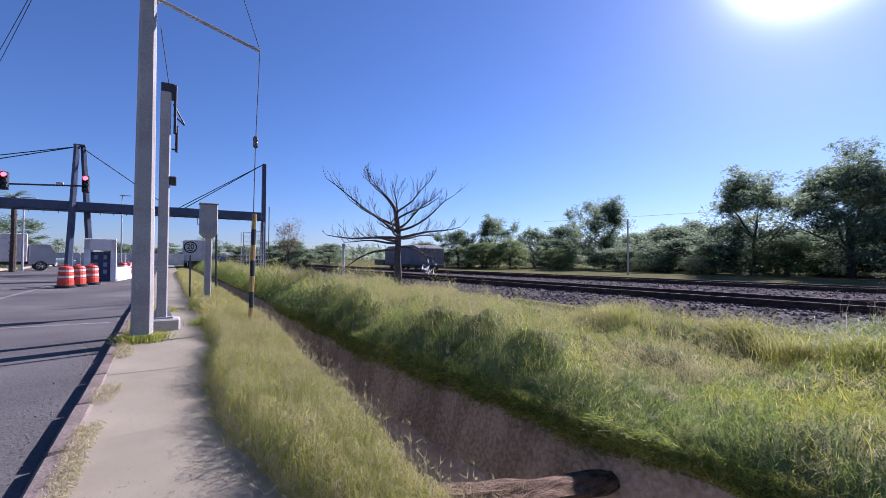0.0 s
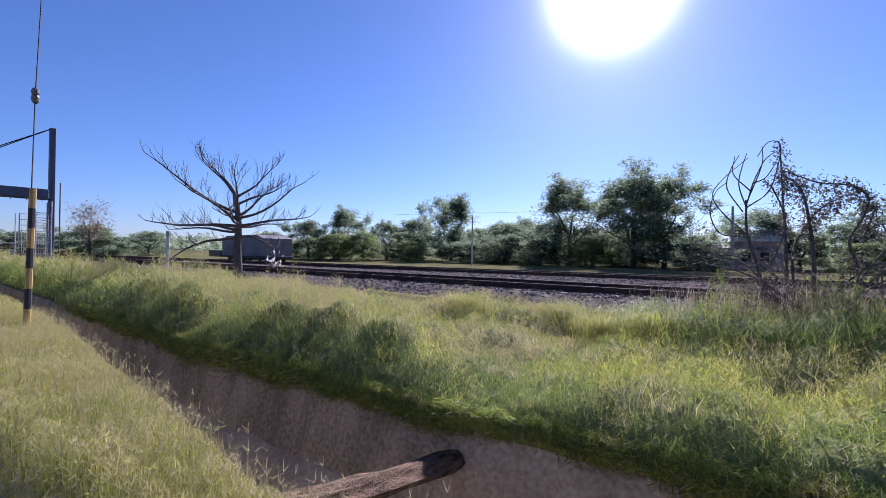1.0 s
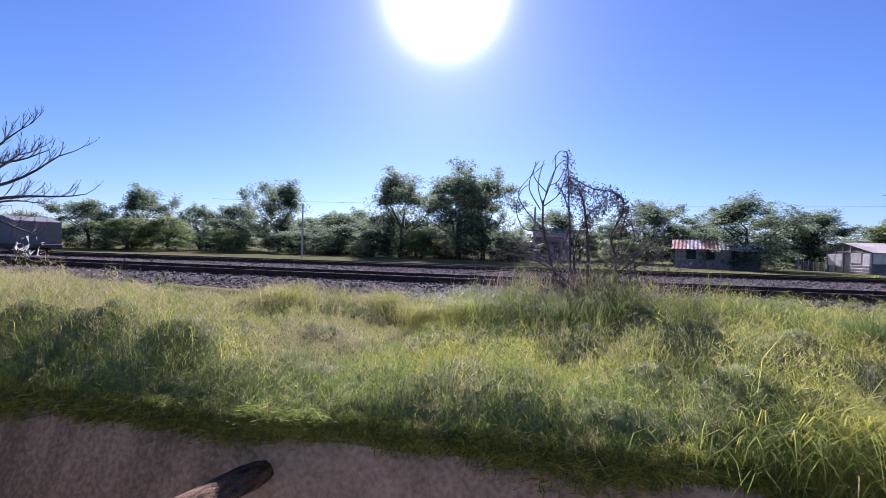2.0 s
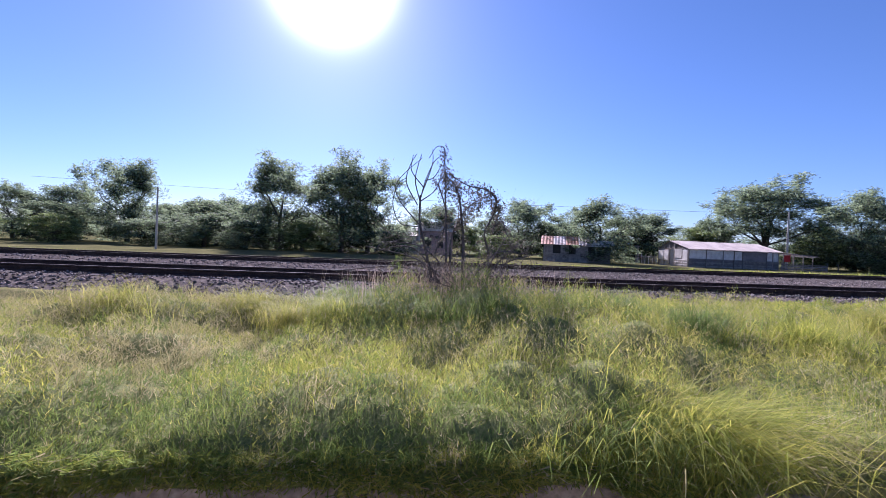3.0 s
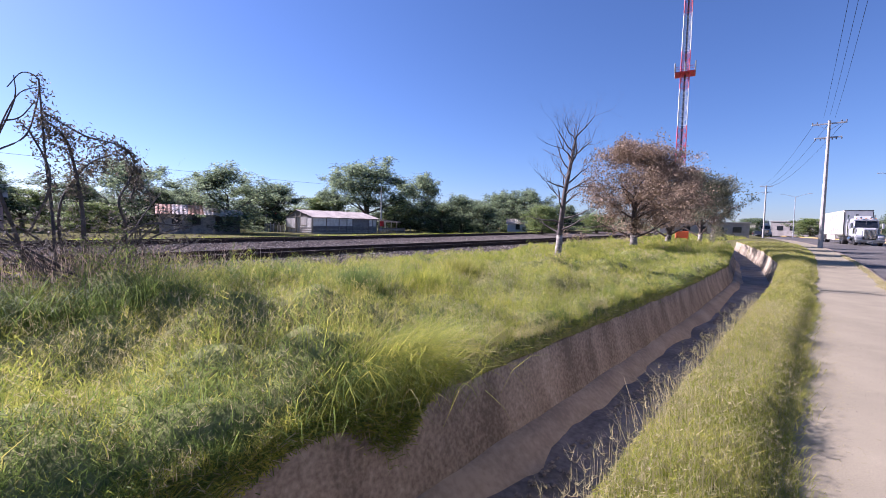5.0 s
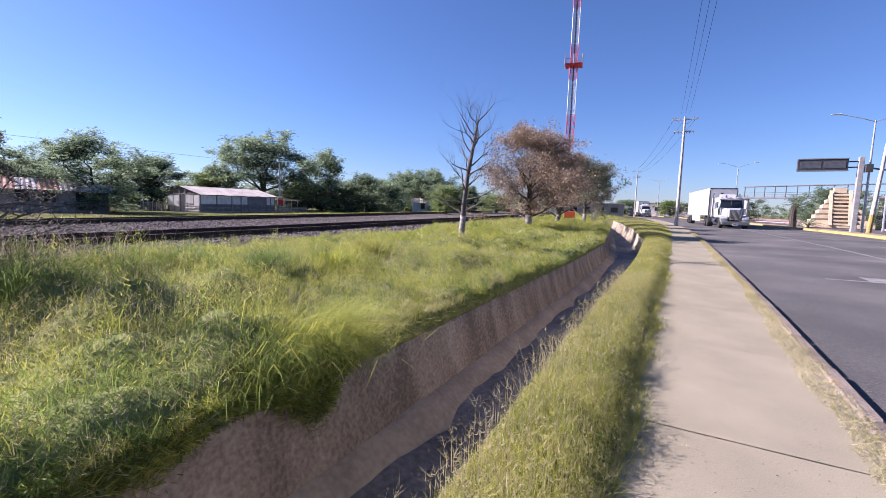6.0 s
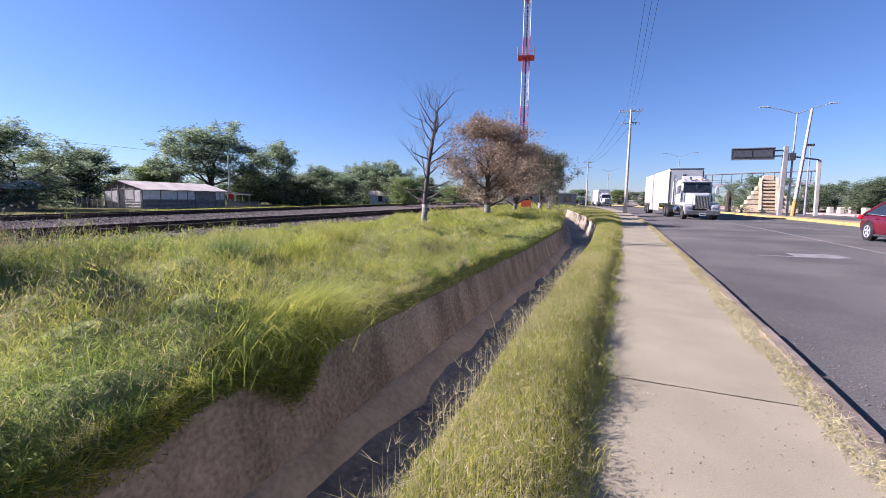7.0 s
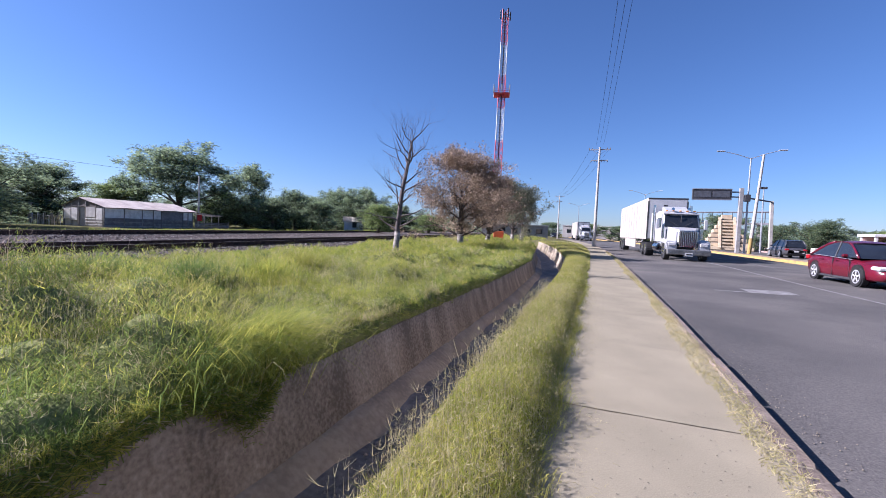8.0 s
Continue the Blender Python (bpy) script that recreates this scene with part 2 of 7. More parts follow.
DITCH_Y0, DITCH_Y1, DITCH_Z = -62.0, 62.0, -1.05


def bank_z(x, y):
    """The height of the natural ground beyond the ditch."""
    u = x - far_lip(y)
    z = -0.16 + 0.34 * smooth01(u / (2.6 - 1.9 * smooth01((y - 2.6) / 1.5))) + (0.12 * waves(x, y, 0.9, 3) + 0.11 * waves(x, y, 2.3, 33)) * smooth01(u / 0.8)
    z = z - 0.22 * smooth01((u - 3.0) / 3.0) * smooth01((y + 3) / 7) - 0.12 * np.exp(-((y - 2.4) / 0.8) ** 2) * smooth01(u / 0.8)
    for tx, w, top in ((track_x(y), 3.4, 0.27), (far_track_x(y), 3.2, 0.22)):
        z = np.maximum(z, top - 0.3 * smooth01((np.abs(x - tx) - 1.7) / (w - 1.2)) - 0.0) if w else z
    out = smooth01((x - far_track_x(y) - 2.5) / 6)
    return z * (1 - out) + out * (-0.1 + 0.05 * waves(x, y, 0.3, 5))


def ground_z(x, y):
    inside = (x > near_lip(y) - 0.02) & (x < far_lip(y) + 0.02) & (y > DITCH_Y0) & (y < DITCH_Y1)
    xb = x - bend(y)
    z = np.where(xb < -0.6, -0.3, np.where(xb < 0.45, -0.12, -0.03 + 0.06 * smooth01((xb - 0.5) / 0.3) + 0.02 * waves(x, y, 3, 2) * smooth01((xb - 0.55) / 0.2)))
    z = np.where(x > far_lip(y), bank_z(x, y), z)
    z = np.where((x > track_x(y) - 2.6) & (x < far_track_x(y) + 2.0), z - 0.4, z)
    return np.where(inside, DITCH_Z - 0.12, z)


def sheet(name, xs, ys, zf, material, xf=None):
    """A sheet on a grid: xs may be bent along y by xf."""
    X, Y = np.meshgrid(np.asarray(xs, float), np.asarray(ys, float), indexing="ij")
    if xf:
        X = xf(X, Y)
    Z = zf(X, Y)
    nx, ny = X.shape
    i = np.arange(nx * ny).reshape(nx, ny)
    q = np.stack([i[:-1, :-1], i[1:, :-1], i[1:, 1:], i[:-1, 1:]], -1).reshape(-1, 4)
    me = raw_mesh(name, np.stack([X, Y, Z], -1).reshape(-1, 3), np.full(len(q), 4), q.ravel())
    ob = part(name, me, material)
    me.shade_smooth()
    return ob


# ---- ground, road, pavement, ditch ----
gx = np.unique(np.concatenate([[-2500, -900, -300, -100, -40, -20, -8, -1.0, -0.98, 0.4, 0.46], np.arange(0.5, 4, 0.06), np.arange(4, 26, 0.2), np.arange(26, 60, 2), [80, 150, 400, 1000, 2500]]))
gy = np.unique(np.concatenate([[-2500, -900, -400, -200], np.arange(-160, -62, 6), [-62.1, -61.9], np.arange(-61, -15, 1.0), np.arange(-15, 20, 0.25), np.arange(20, 62, 1.0), [61.9, 62.1], np.arange(64, 160, 6), [200, 400, 900, 2500]]))
tagged(sheet("ground", gx, gy, ground_z, SOIL), "uneven weedy soil beside the road and the railway", "ground", kind="structure")


def road_z(x, y):
    x = x - bend(y)
    return -0.075 + 0.045 * smooth01((-1.07 - x) / 6.0) - 0.06 * smooth01((-9 - x) / 4.0) + 0.004 * waves(x, y, 0.8, 9)


YS = np.concatenate([[-700, -400], np.arange(-256, 121, 3.0), [300, 700]])


def bent(x, y):
    return x + bend(y)


tagged(sheet("road", np.concatenate([np.arange(-13.2, -1.0, 0.5), [-0.86]]), YS, road_z, ASPHALT, bent), "worn grey asphalt carriageway with faded lane lines", "road", kind="structure")
tagged(sheet("road", np.arange(-25, -15.1, 1.0), YS, lambda x, y: -0.1 + 0 * x, ASPHALT, bent), "far asphalt carriageway beyond the median", "road", kind="structure")
tagged(sheet("median", [-15.3, -15.25, -14.9, -13.6, -13.2, -13.15], YS, lambda x, y: np.where((x - bend(y) < -15.28) | (x - bend(y) > -13.18), -0.25, 0.09 + 0.01 * waves(x, y, 2, 3)), mat("dusty_earth", (0.33, 0.26, 0.19), (0.22, 0.17, 0.12), 0.95, 1.0, 0.4, 15, spec=0.1), bent), "dusty earth median between the carriageways", "median", kind="structure")
tagged(sheet("far_pavement", [-60, -30, -25.05, -25.0], YS, lambda x, y: np.where(x - bend(y) > -25.02, -0.2, 0.04), mat("far_paving", (0.36, 0.25, 0.22), (0.28, 0.20, 0.17), 0.9, 0.8, 0.1, 10, spec=0.1), bent), "reddish paving beyond the far carriageway", "pavement", kind="structure")


# lane lines, worn patches and the far kerb
LINEP = mat("faded_road_paint", (0.25, 0.24, 0.23), (0.125, 0.118, 0.11), 0.9, 3.5, 0.05, 30)
for x0, y0, y1 in ((-6.05, -92, -7), (-4.75, 4, 36)):
    ob = sheet("lane_line", [x0 - 0.06, x0 + 0.06], np.linspace(y0, y1, 40), lambda x, y: road_z(x, y) + 0.006, LINEP, bent)
    tagged(ob, "faded white lane line on the asphalt", "road marking", kind="structure")
for k in range(11):
    y0 = -92 + 8.0 * k
    ob = sheet("lane_line", [-8.66, -8.54], np.linspace(y0, y0 + 3.0, 4), lambda x, y: road_z(x, y) + 0.006, LINEP, bent)
    tagged(ob, "short faded dash of lane paint", "road marking", kind="structure")
for y0, x0, x1, w in ((11.6, -1.3, -9, 0.14), (9.6, -2.6, -3.2, 0.5), (-12.0, -4.5, -2.8, 0.16), (-12.75, -4.7, -3.6, 0.75)):
    ob = sheet("lane_line", np.linspace(x1, x0, 8), [y0, y0 + w], lambda x, y: road_z(x, y) + 0.005, LINEP)
    tagged(ob, "worn patch of white paint on the asphalt", "road marking", kind="structure")
ob = sheet("kerb_median", [-13.22, -13.2, -12.98, -12.96], np.arange(-250, 19, 2.0), lambda x, y: np.where((x - bend(y) < -13.21) | (x - bend(y) > -12.97), -0.2, 0.12), YELLOW, bent)
tagged(ob, "yellow-painted kerb of the median", "kerb", kind="structure")

# pavement slabs with joints, each a piece of its own
pavement = thing("pavement", "cracked concrete pavement with sandy edges", "pavement", kind="structure")
SLAB = 2.08
slab_meshes = []
for k in range(4):
    g = Geo()
    r = np.random.default_rng(20 + k)
    n = 7
    vs = [(-0.905 + 1.49 * i / n + (0.03 * r.uniform(-1, 1) if i == n else 0), SLAB * (0.0005 + 0.999 * j / n), 0.002 * r.uniform(-1, 1)) for i in range(n + 1) for j in range(n + 1)]
    g.add(vs, [(i * (n + 1) + j, (i + 1) * (n + 1) + j, (i + 1) * (n + 1) + j + 1, i * (n + 1) + j + 1) for i in range(n) for j in range(n)])
    g.box((-0.16, SLAB / 2, -0.07), (1.48, SLAB * 0.999, 0.12))
    me = g.mesh("slab")
    me.materials.append(CONC)
    slab_meshes.append(me)
for i in range(-60, 60):
    if -54 < i < 29:
        ob = part("slab", slab_meshes[(i * 7) % 4], CONC, pavement)
        yb = i * SLAB + 0.03
        ob.matrix_basis = pose(float(bend(yb)), yb, 0.002 * math.sin(i * 2.3), 0.03 * math.sin(i * 1.7), 0.03 * math.sin(i * 0.9), math.degrees(math.atan(float(bend(yb) - bend(yb + 1)))))
g = Geo().box((-0.16, 59.5 + 60, -0.05), (1.5, 118, 0.1))
part("slab_run", g, CONC, pavement)
part("joint_sand", Geo().box((-0.16, 20, -0.035), (1.46, 79, 0.060)), mat("joint_sand", (0.25, 0.21, 0.155), (0.18, 0.15, 0.11), 0.95, 6, 0.3, 60, spec=0.05), pavement, "sand filling the joints between the slabs")

kerb = thing("kerb", "chipped concrete kerb with faded red paint", "kerb", kind="structure")
kme = Geo().box((0, 0, -0.14), (0.15, 1.13, 0.31), 0.025).mesh("kerbstone")
kme.materials.append(KERB)
for i in range(-100, 50):
    ob = part("kerbstone", kme, KERB, kerb)
    ob.matrix_basis = pose(float(kerb_x(i * 1.15)) + 0.006 * math.sin(i * 3.1), i * 1.15, 0.004 * math.sin(i * 1.9), 0, 0, math.degrees(math.atan(float(kerb_x(i * 1.15 - 0.5) - kerb_x(i * 1.15 + 0.5)))) + 0.2 * math.sin(i * 5.3))
part("kerb_run", Geo().box((-0.985, 59 + 100, -0.13), (0.15, 202, 0.3)), KERB, kerb)

# ditch: battered concrete walls with a thick lip and a muddy floor
ys = np.concatenate([np.arange(DITCH_Y0, -14, 1.5), np.arange(-14, 16, 0.2), np.arange(16, DITCH_Y1 + 0.1, 1.5)])


def wall_sheet(name, lip, side, top, label):
    prof = [(0.10, top - 0.01), (0.02, top), (-0.015, top - 0.025), (-0.05, -0.38), (-0.11, -0.6), (-0.20, -0.85), (-0.27, DITCH_Z - 0.1)]
    W = []
    for y in ys:
        for i, (dx, z) in enumerate(prof):
            j = 0.018 * waves(np.array(y * 2.0 + i), np.array(i * 3.0), 2, 4)
            W.append((float(lip(y)) + side * dx + float(j) * (i > 1), y, z + 0.5 * float(j)))
    n = len(prof)
    f = np.array([(a * n + b, a * n + b + 1, (a + 1) * n + b + 1, (a + 1) * n + b) for a in range(len(ys) - 1) for b in range(n - 1)])
    me = raw_mesh(name, np.array(W), np.full(len(f), 4), f.ravel())
    return tagged(part(name, me, DITCHC), label, "ditch wall", kind="structure")


wall_sheet("wall_far", far_lip, 1, -0.17, "stained concrete side wall of the drainage ditch")
wall_sheet("wall_near", near_lip, -1, -0.02, "stained concrete side wall of the drainage ditch near the pavement")
tagged(sheet("ditch_floor", np.linspace(0, 1, 14), ys, lambda x, y: DITCH_Z + 0.03 * waves(x, y, 3.5, 8) + 0.05 * np.abs(x - (near_lip(y) + far_lip(y)) / 2) / 1.0, MUD,
             xf=lambda t, y: near_lip(y) + 0.05 + t * (far_lip(y) - near_lip(y) - 0.2)), "dark damp silt on the floor of the ditch", "ditch floor", kind="structure")

SILT = mat("dry_silt", (0.44, 0.365, 0.27), (0.30, 0.25, 0.19), 0.95, 1.4, 0.5, 16, spec=0.1)
tagged(sheet("silt_bank", np.linspace(0, 1, 8), ys, lambda x, y: DITCH_Z + 0.20 - 0.23 * smooth01((far_lip(y) - 0.2 - x) / (0.42 + 0.12 * waves(y, y * 0.3, 1.3, 19))) + 0.012 * waves(x, y, 6, 28), SILT,
             xf=lambda t, y: far_lip(y) - 0.17 - t * 0.65), "strip of dry pale silt along the ditch wall", "ditch floor", kind="structure")

# ---- railway ----
def rail_geo(xf, off, y0, y1, step=2.0):
    """A rail with foot, web and head, bent along the line."""
    prof = [(-0.07, 0), (-0.07, 0.015), (-0.012, 0.03), (-0.012, 0.12), (-0.036, 0.13), (-0.036, 0.165), (0.036, 0.165), (0.036, 0.13), (0.012, 0.12), (0.012, 0.03), (0.07, 0.015), (0.07, 0)]
    yy = np.arange(y0, y1, step)
    vs = [(float(xf(y)) + off + px, y, pz) for y in yy for px, pz in prof]
    n = len(prof)
    g = Geo()
    return g.add(vs, [(a * n + b, a * n + (b + 1) % n, (a + 1) * n + (b + 1) % n, (a + 1) * n + b) for a in range(len(yy) - 1) for b in range(n)])


tie_me = Geo().box((0, 0, -0.06), (2.5, 0.23, 0.16), 0.02).mesh("sleeper")
tie_me.materials.append(TIE)
for xf, base, ty0, ty1 in ((track_x, 0.28, -60, 70), (far_track_x, 0.23, -60, 70)):
    tr = thing("railway_track", "rusty railway track on grey ballast", "railway track", pose(0, 0, base + 0.02), group="railway tracks")
    for off in (-0.753, 0.753):
        rail = part("rail", rail_geo(xf, off, -300, 300), RUST, tr, "rusty steel rail with a polished head")
        yy = np.arange(-300, 300, 2.0)
        vs = [(float(xf(y)) + off + d, y, 0.168) for y in yy for d in (-0.025, 0.025)]
        part("running_surface", Geo().add(vs, [(2 * a, 2 * a + 1, 2 * a + 3, 2 * a + 2) for a in range(len(yy) - 1)]), RAILTOP, rail)
    y = ty0
    while y < ty1:
        ob = part("sleeper", tie_me, TIE, tr)
        a = math.degrees(math.atan(float(xf(y + 0.5) - xf(y - 0.5))))
        ob.matrix_basis = pose(float(xf(y)), y, -0.02, 0, 0, -a)
        y += 0.62
# ballast bed: a sheet over the ground between and beside the tracks
def bed_z(x, y):
    ta, tb = track_x(y), far_track_x(y)
    z = np.where(x < (ta + tb) / 2, 0.285 - 0.33 * smooth01((np.abs(x - ta) - 1.35) / 2.0), 0.235 - 0.3 * smooth01((np.abs(x - tb) - 1.35) / 2.2))
    mid = (x > ta) & (x < tb)
    z = np.where(mid, np.maximum(z, 0.1), z)
    return np.maximum(z, np.where(mid, 0, bank_z(x, y) - 0.08)) + 0.02 * waves(x, y, 5, 12)


tagged(sheet("ballast", np.linspace(0, 1, 70), np.unique(np.concatenate([np.arange(-300, -30, 6.0), np.arange(-30, 40, 0.6), np.arange(40, 300, 6.0)])), bed_z, BALLAST,
             xf=lambda t, y: track_x(y) - 3.3 + t * (far_track_x(y) - track_x(y) + 5.9)), "bed of grey crushed stone under the tracks", "ballast", kind="structure")


def rocks(name, x, y, z, s, material, label, category):
    """Many small angular stones joined into one mesh."""
    n = len(x)
    o = np.array([(1, 0, 0), (0, 1, 0), (-1, 0, 0), (0, -1, 0), (0, 0, 0.8), (0, 0, -0.6)])
    v = o[None] * s[:, None, None] * rng.uniform(0.6, 1.3, (n, 6, 3))
    a = rng.uniform(0, 6.28, n)
    ca, sa = np.cos(a)[:, None], np.sin(a)[:, None]
    v = np.stack([v[..., 0] * ca - v[..., 1] * sa + x[:, None], v[..., 0] * sa + v[..., 1] * ca + y[:, None], v[..., 2] + z[:, None]], -1)
    t = np.array([(0, 1, 4), (1, 2, 4), (2, 3, 4), (3, 0, 4), (1, 0, 5), (2, 1, 5), (3, 2, 5), (0, 3, 5)])
    f = (t[None] + 6 * np.arange(n)[:, None, None]).reshape(-1)
    me = raw_mesh(name, v.reshape(-1, 3), np.full(n * 8, 3), f)
    return tagged(part(name, me, material), label, category, kind="stuff")


n = 34000
ry = rng.normal(-2, 15, n)
rx = track_x(ry) - 3.3 + rng.uniform(0, 1, n) ** 1.2 * (far_track_x(ry) - track_x(ry) + 5.5)
on_rail = np.minimum(np.abs(np.abs(rx - track_x(ry)) - 0.75), np.abs(np.abs(rx - far_track_x(ry)) - 0.75)) > 0.1
rx, ry = rx[on_rail], ry[on_rail]
rocks("ballast_stones", rx, ry, bed_z(rx, ry) + 0.010, rng.uniform(0.022, 0.055, len(rx)), STONE, "loose grey crushed stones between the rails", "ballast")


# ---- grass ----
def blades(name, x, y, z, h, w, bend_by, material, label, toward=None):
    """Bent, tapered blades of grass joined into one mesh."""
    n = len(x)
    a = rng.uniform(0, 6.283, n)
    b = a + rng.normal(1.57, 0.5, n) if toward is None else toward + rng.normal(0, 0.6, n)
    dx, dy, bx, by = np.cos(a) * w / 2, np.sin(a) * w / 2, np.cos(b) * bend_by, np.sin(b) * bend_by
    v = np.empty((n, 5, 3))
    for k, (t, wd, be) in enumerate(((0, 1, 0), (0.62, 0.8, 0.30))):
        for s, j in ((-1, 2 * k), (1, 2 * k + 1)):
            v[:, j] = np.stack([x + bx * be + s * dx * wd, y + by * be + s * dy * wd, z + h * t], -1)
    v[:, 4] = np.stack([x + bx, y + by, z + h * (1 - 0.25 * rng.uniform(0, 1, n))], -1)
    f = np.array([0, 1, 3, 2, 2, 3, 4])
    idx = (f[None] + 5 * np.arange(n)[:, None]).reshape(-1)
    me = raw_mesh(name, v.reshape(-1, 3), np.tile([4, 3], n), idx)
    return tagged(part(name, me, material), label, "grass", kind="stuff")


def slivers(name, x, y, z, length, width, material, label, tilt=0.55):
    """Short crossing leaves and stalks, one thin triangle each."""
    n = len(x)
    d = rng.normal(0, 1, (n, 3))
    d[:, 2] = np.abs(d[:, 2]) * 0.8 + tilt
    d /= np.linalg.norm(d, axis=1, keepdims=True)
    w = np.cross(d, rng.normal(0, 1, (n, 3)))
    w /= np.linalg.norm(w, axis=1, keepdims=True)
    c = np.stack([x, y, z], -1)
    L, W = length[:, None], width[:, None]
    v = np.stack([c - d * L * 0.5 - w * W * 0.5, c - d * L * 0.5 + w * W * 0.5, c + d * L * 0.5], 1)
    me = raw_mesh(name, v.reshape(-1, 3), np.full(n, 3), np.arange(3 * n))
    return tagged(part(name, me, material), label, "grass", kind="stuff")


def finger_heads(name, x, y, z, material, label, size=0.05):
    """Seed heads of four thin fingers spread like a hand's span."""
    n = len(x)
    c = np.stack([x, y, z], -1)
    V = []
    for k in range(4):
        d = rng.normal(0, 0.7, (n, 3))
        d[:, 2] = np.abs(d[:, 2]) + 0.35
        d /= np.linalg.norm(d, axis=1, keepdims=True)
        w = np.cross(d, rng.normal(0, 1, (n, 3)))
        w /= np.linalg.norm(w, axis=1, keepdims=True)
        s = size * rng.uniform(0.6, 1.2, (n, 1))
        V.append(np.stack([c - w * 0.0013, c + w * 0.0013, c + d * s], 1).reshape(-1, 3))
    st = np.stack([c - [0.0015, 0, 0.14], c + [0.0015, 0, -0.14], c], 1).reshape(-1, 3)
    v = np.concatenate(V + [st])
    me = raw_mesh(name, v, np.full(5 * n, 3), np.arange(15 * n))
    return tagged(part(name, me, material), label, "grass", kind="stuff")


def scatter(n, y0, y1, lo, hi, power=1.0):
    y = rng.uniform(y0, y1, n)
    t = rng.uniform(0, 1, n) ** power
    return lo(y) + t * (hi(y) - lo(y)), y


def strip_hi(y):
    return near_lip(y) + 0.10


def strip_lo(y):
    """The ragged edge of the grass along the pavement."""
    return bend(y) + np.interp(y, [-60, -12, -6, -1, 1, 2.7, 4.2, 5.1, 7.1, 11, 14, 60], [0.5, 0.44, 0.50, 0.54, 0.46, 0.28, 0.08, 0.08, 0.27, 0.32, 0.25, 0.35]) + 0.05 * waves(y * 1.0, y * 0.3, 2.2, 31) + 0.02 * waves(y * 1.0, y * 0.3, 11, 32)


def clump(x, y, seed=6, k=2.3):
    return np.clip(0.62 + 0.42 * waves(x, y, k, seed), 0.2, 1.25)


def tufts(x, y, cell, seed):
    """For points: how far each lies from the heart of its tuft (0 to about 1), and a number for the tuft."""
    best, who = np.full(len(x), 9.0), np.zeros(len(x))
    ix, iy = np.floor(x / cell), np.floor(y / cell)
    for i in (-1, 0, 1):
        for j in (-1, 0, 1):
            a, b = ix + i, iy + j
            h = np.modf(np.abs(np.sin(a * 127.1 + b * 311.7 + seed) * 43758.5))[0]
            g = np.modf(np.abs(np.sin(a * 269.5 + b * 183.3 + seed) * 28001.8))[0]
            d = np.hypot(x - (a + h) * cell, y - (b + g) * cell) / cell
            near = d < best
            best, who = np.where(near, d, best), np.where(near, np.modf(h * 7.31 + g * 3.17)[0], who)
    return np.minimum(1, best / 0.75), who


def mounds(x, y):
    """The larger swells of the growth, a metre and half a metre across."""
    d0, w0 = tufts(x, y, 1.15, 4.0)
    d1, w1 = tufts(x, y, 0.5, 1.0)
    k = 1 - 0.55 * smooth01((y - 2.5) / 2.0)
    return (1 + k * (0.32 - 0.74 * d0 ** 1.7 + 0.3 * (w0 - 0.5))) * (1.16 - 0.46 * d1 ** 1.6 + 0.2 * (w1 - 0.5))


def tuft_lift(x, y):
    """How the canopy swells over clumps and tufts and sinks between them."""
    d2, w2 = tufts(x, y, 0.19, 2.0)
    return mounds(x, y) * (1.18 - 0.58 * d2 ** 1.5 + 0.24 * (w2 - 0.5))


def verge_h(x, y):
    """The height of the verge's canopy: domed across, uneven along."""
    a, b = strip_lo(y), strip_hi(y)
    t = np.clip((x - a) / (b - a), 0, 1)
    return (0.10 + 0.14 * clump(x, y, 6, 2.6) + 0.05 * clump(x, y, 7, 9)) * (1 + 0.5 * smooth01((y - 1.5) / 1.5)) * np.where(t < 0.5, 0.10 + 0.90 * smooth01(t / (0.42 - 0.24 * smooth01((y - 1.5) / 1.5))), 0.3 + 0.7 * np.sqrt(np.clip(4 * t * (1 - t), 0, 1)))


VLAB = "yellow-green grass verge between pavement and ditch"
for nn, y0, y1, ln, wd in ((180000, -9, 10, 0.05, 0.0042), (34000, -24, -9, 0.10, 0.010), (22000, -60, -24, 0.17, 0.03), (30000, 10, 42, 0.11, 0.013)):
    x, y = scatter(nn, y0, y1, strip_lo, strip_hi)
    z = 0.01 + verge_h(x, y) * (0.55 + 0.45 * tuft_lift(x, y)) * rng.uniform(0.15, 1.0, nn) ** 0.6
    kind = rng.uniform(0, 1, nn)
    kind = np.where(rng.uniform(0, 1, nn) < 0.42 * smooth01((0.6 - y) / 2.0), 0.36 * kind, kind)
    for lo, hi, mt in ((0, 0.22, GRASSY), (0.22, 0.38, GRASS), (0.38, 1.0, SEED)):
        s = (kind >= lo) & (kind < hi)
        slivers("verge_grass", x[s], y[s], z[s], ln * rng.uniform(0.5, 1.5, s.sum()), wd * rng.uniform(0.6, 1.3, s.sum()), mt, VLAB)
for nn, y0, y1, w0, mt in ((24000, -9, 10, 0.005, GRASS), (9000, -30, -9, 0.012, GRASSY), (9000, 10, 42, 0.014, GRASSY)):
    x, y = scatter(nn, y0, y1, strip_lo, strip_hi)
    h = verge_h(x, y) * rng.uniform(0.5, 1.2, nn)
    blades("verge_grass", x, y, 0.005 + 0 * x, h, w0 * rng.uniform(0.6, 1.4, nn), h * rng.uniform(0.1, 0.9, nn), mt, VLAB)
x, y = scatter(7000, -8, 10, strip_lo, strip_hi)
finger_heads("verge_seed_heads", x, y, verge_h(x, y) + rng.uniform(0.0, 0.08, 7000), SEED, "pale finger-like seed heads on the verge", 0.034)
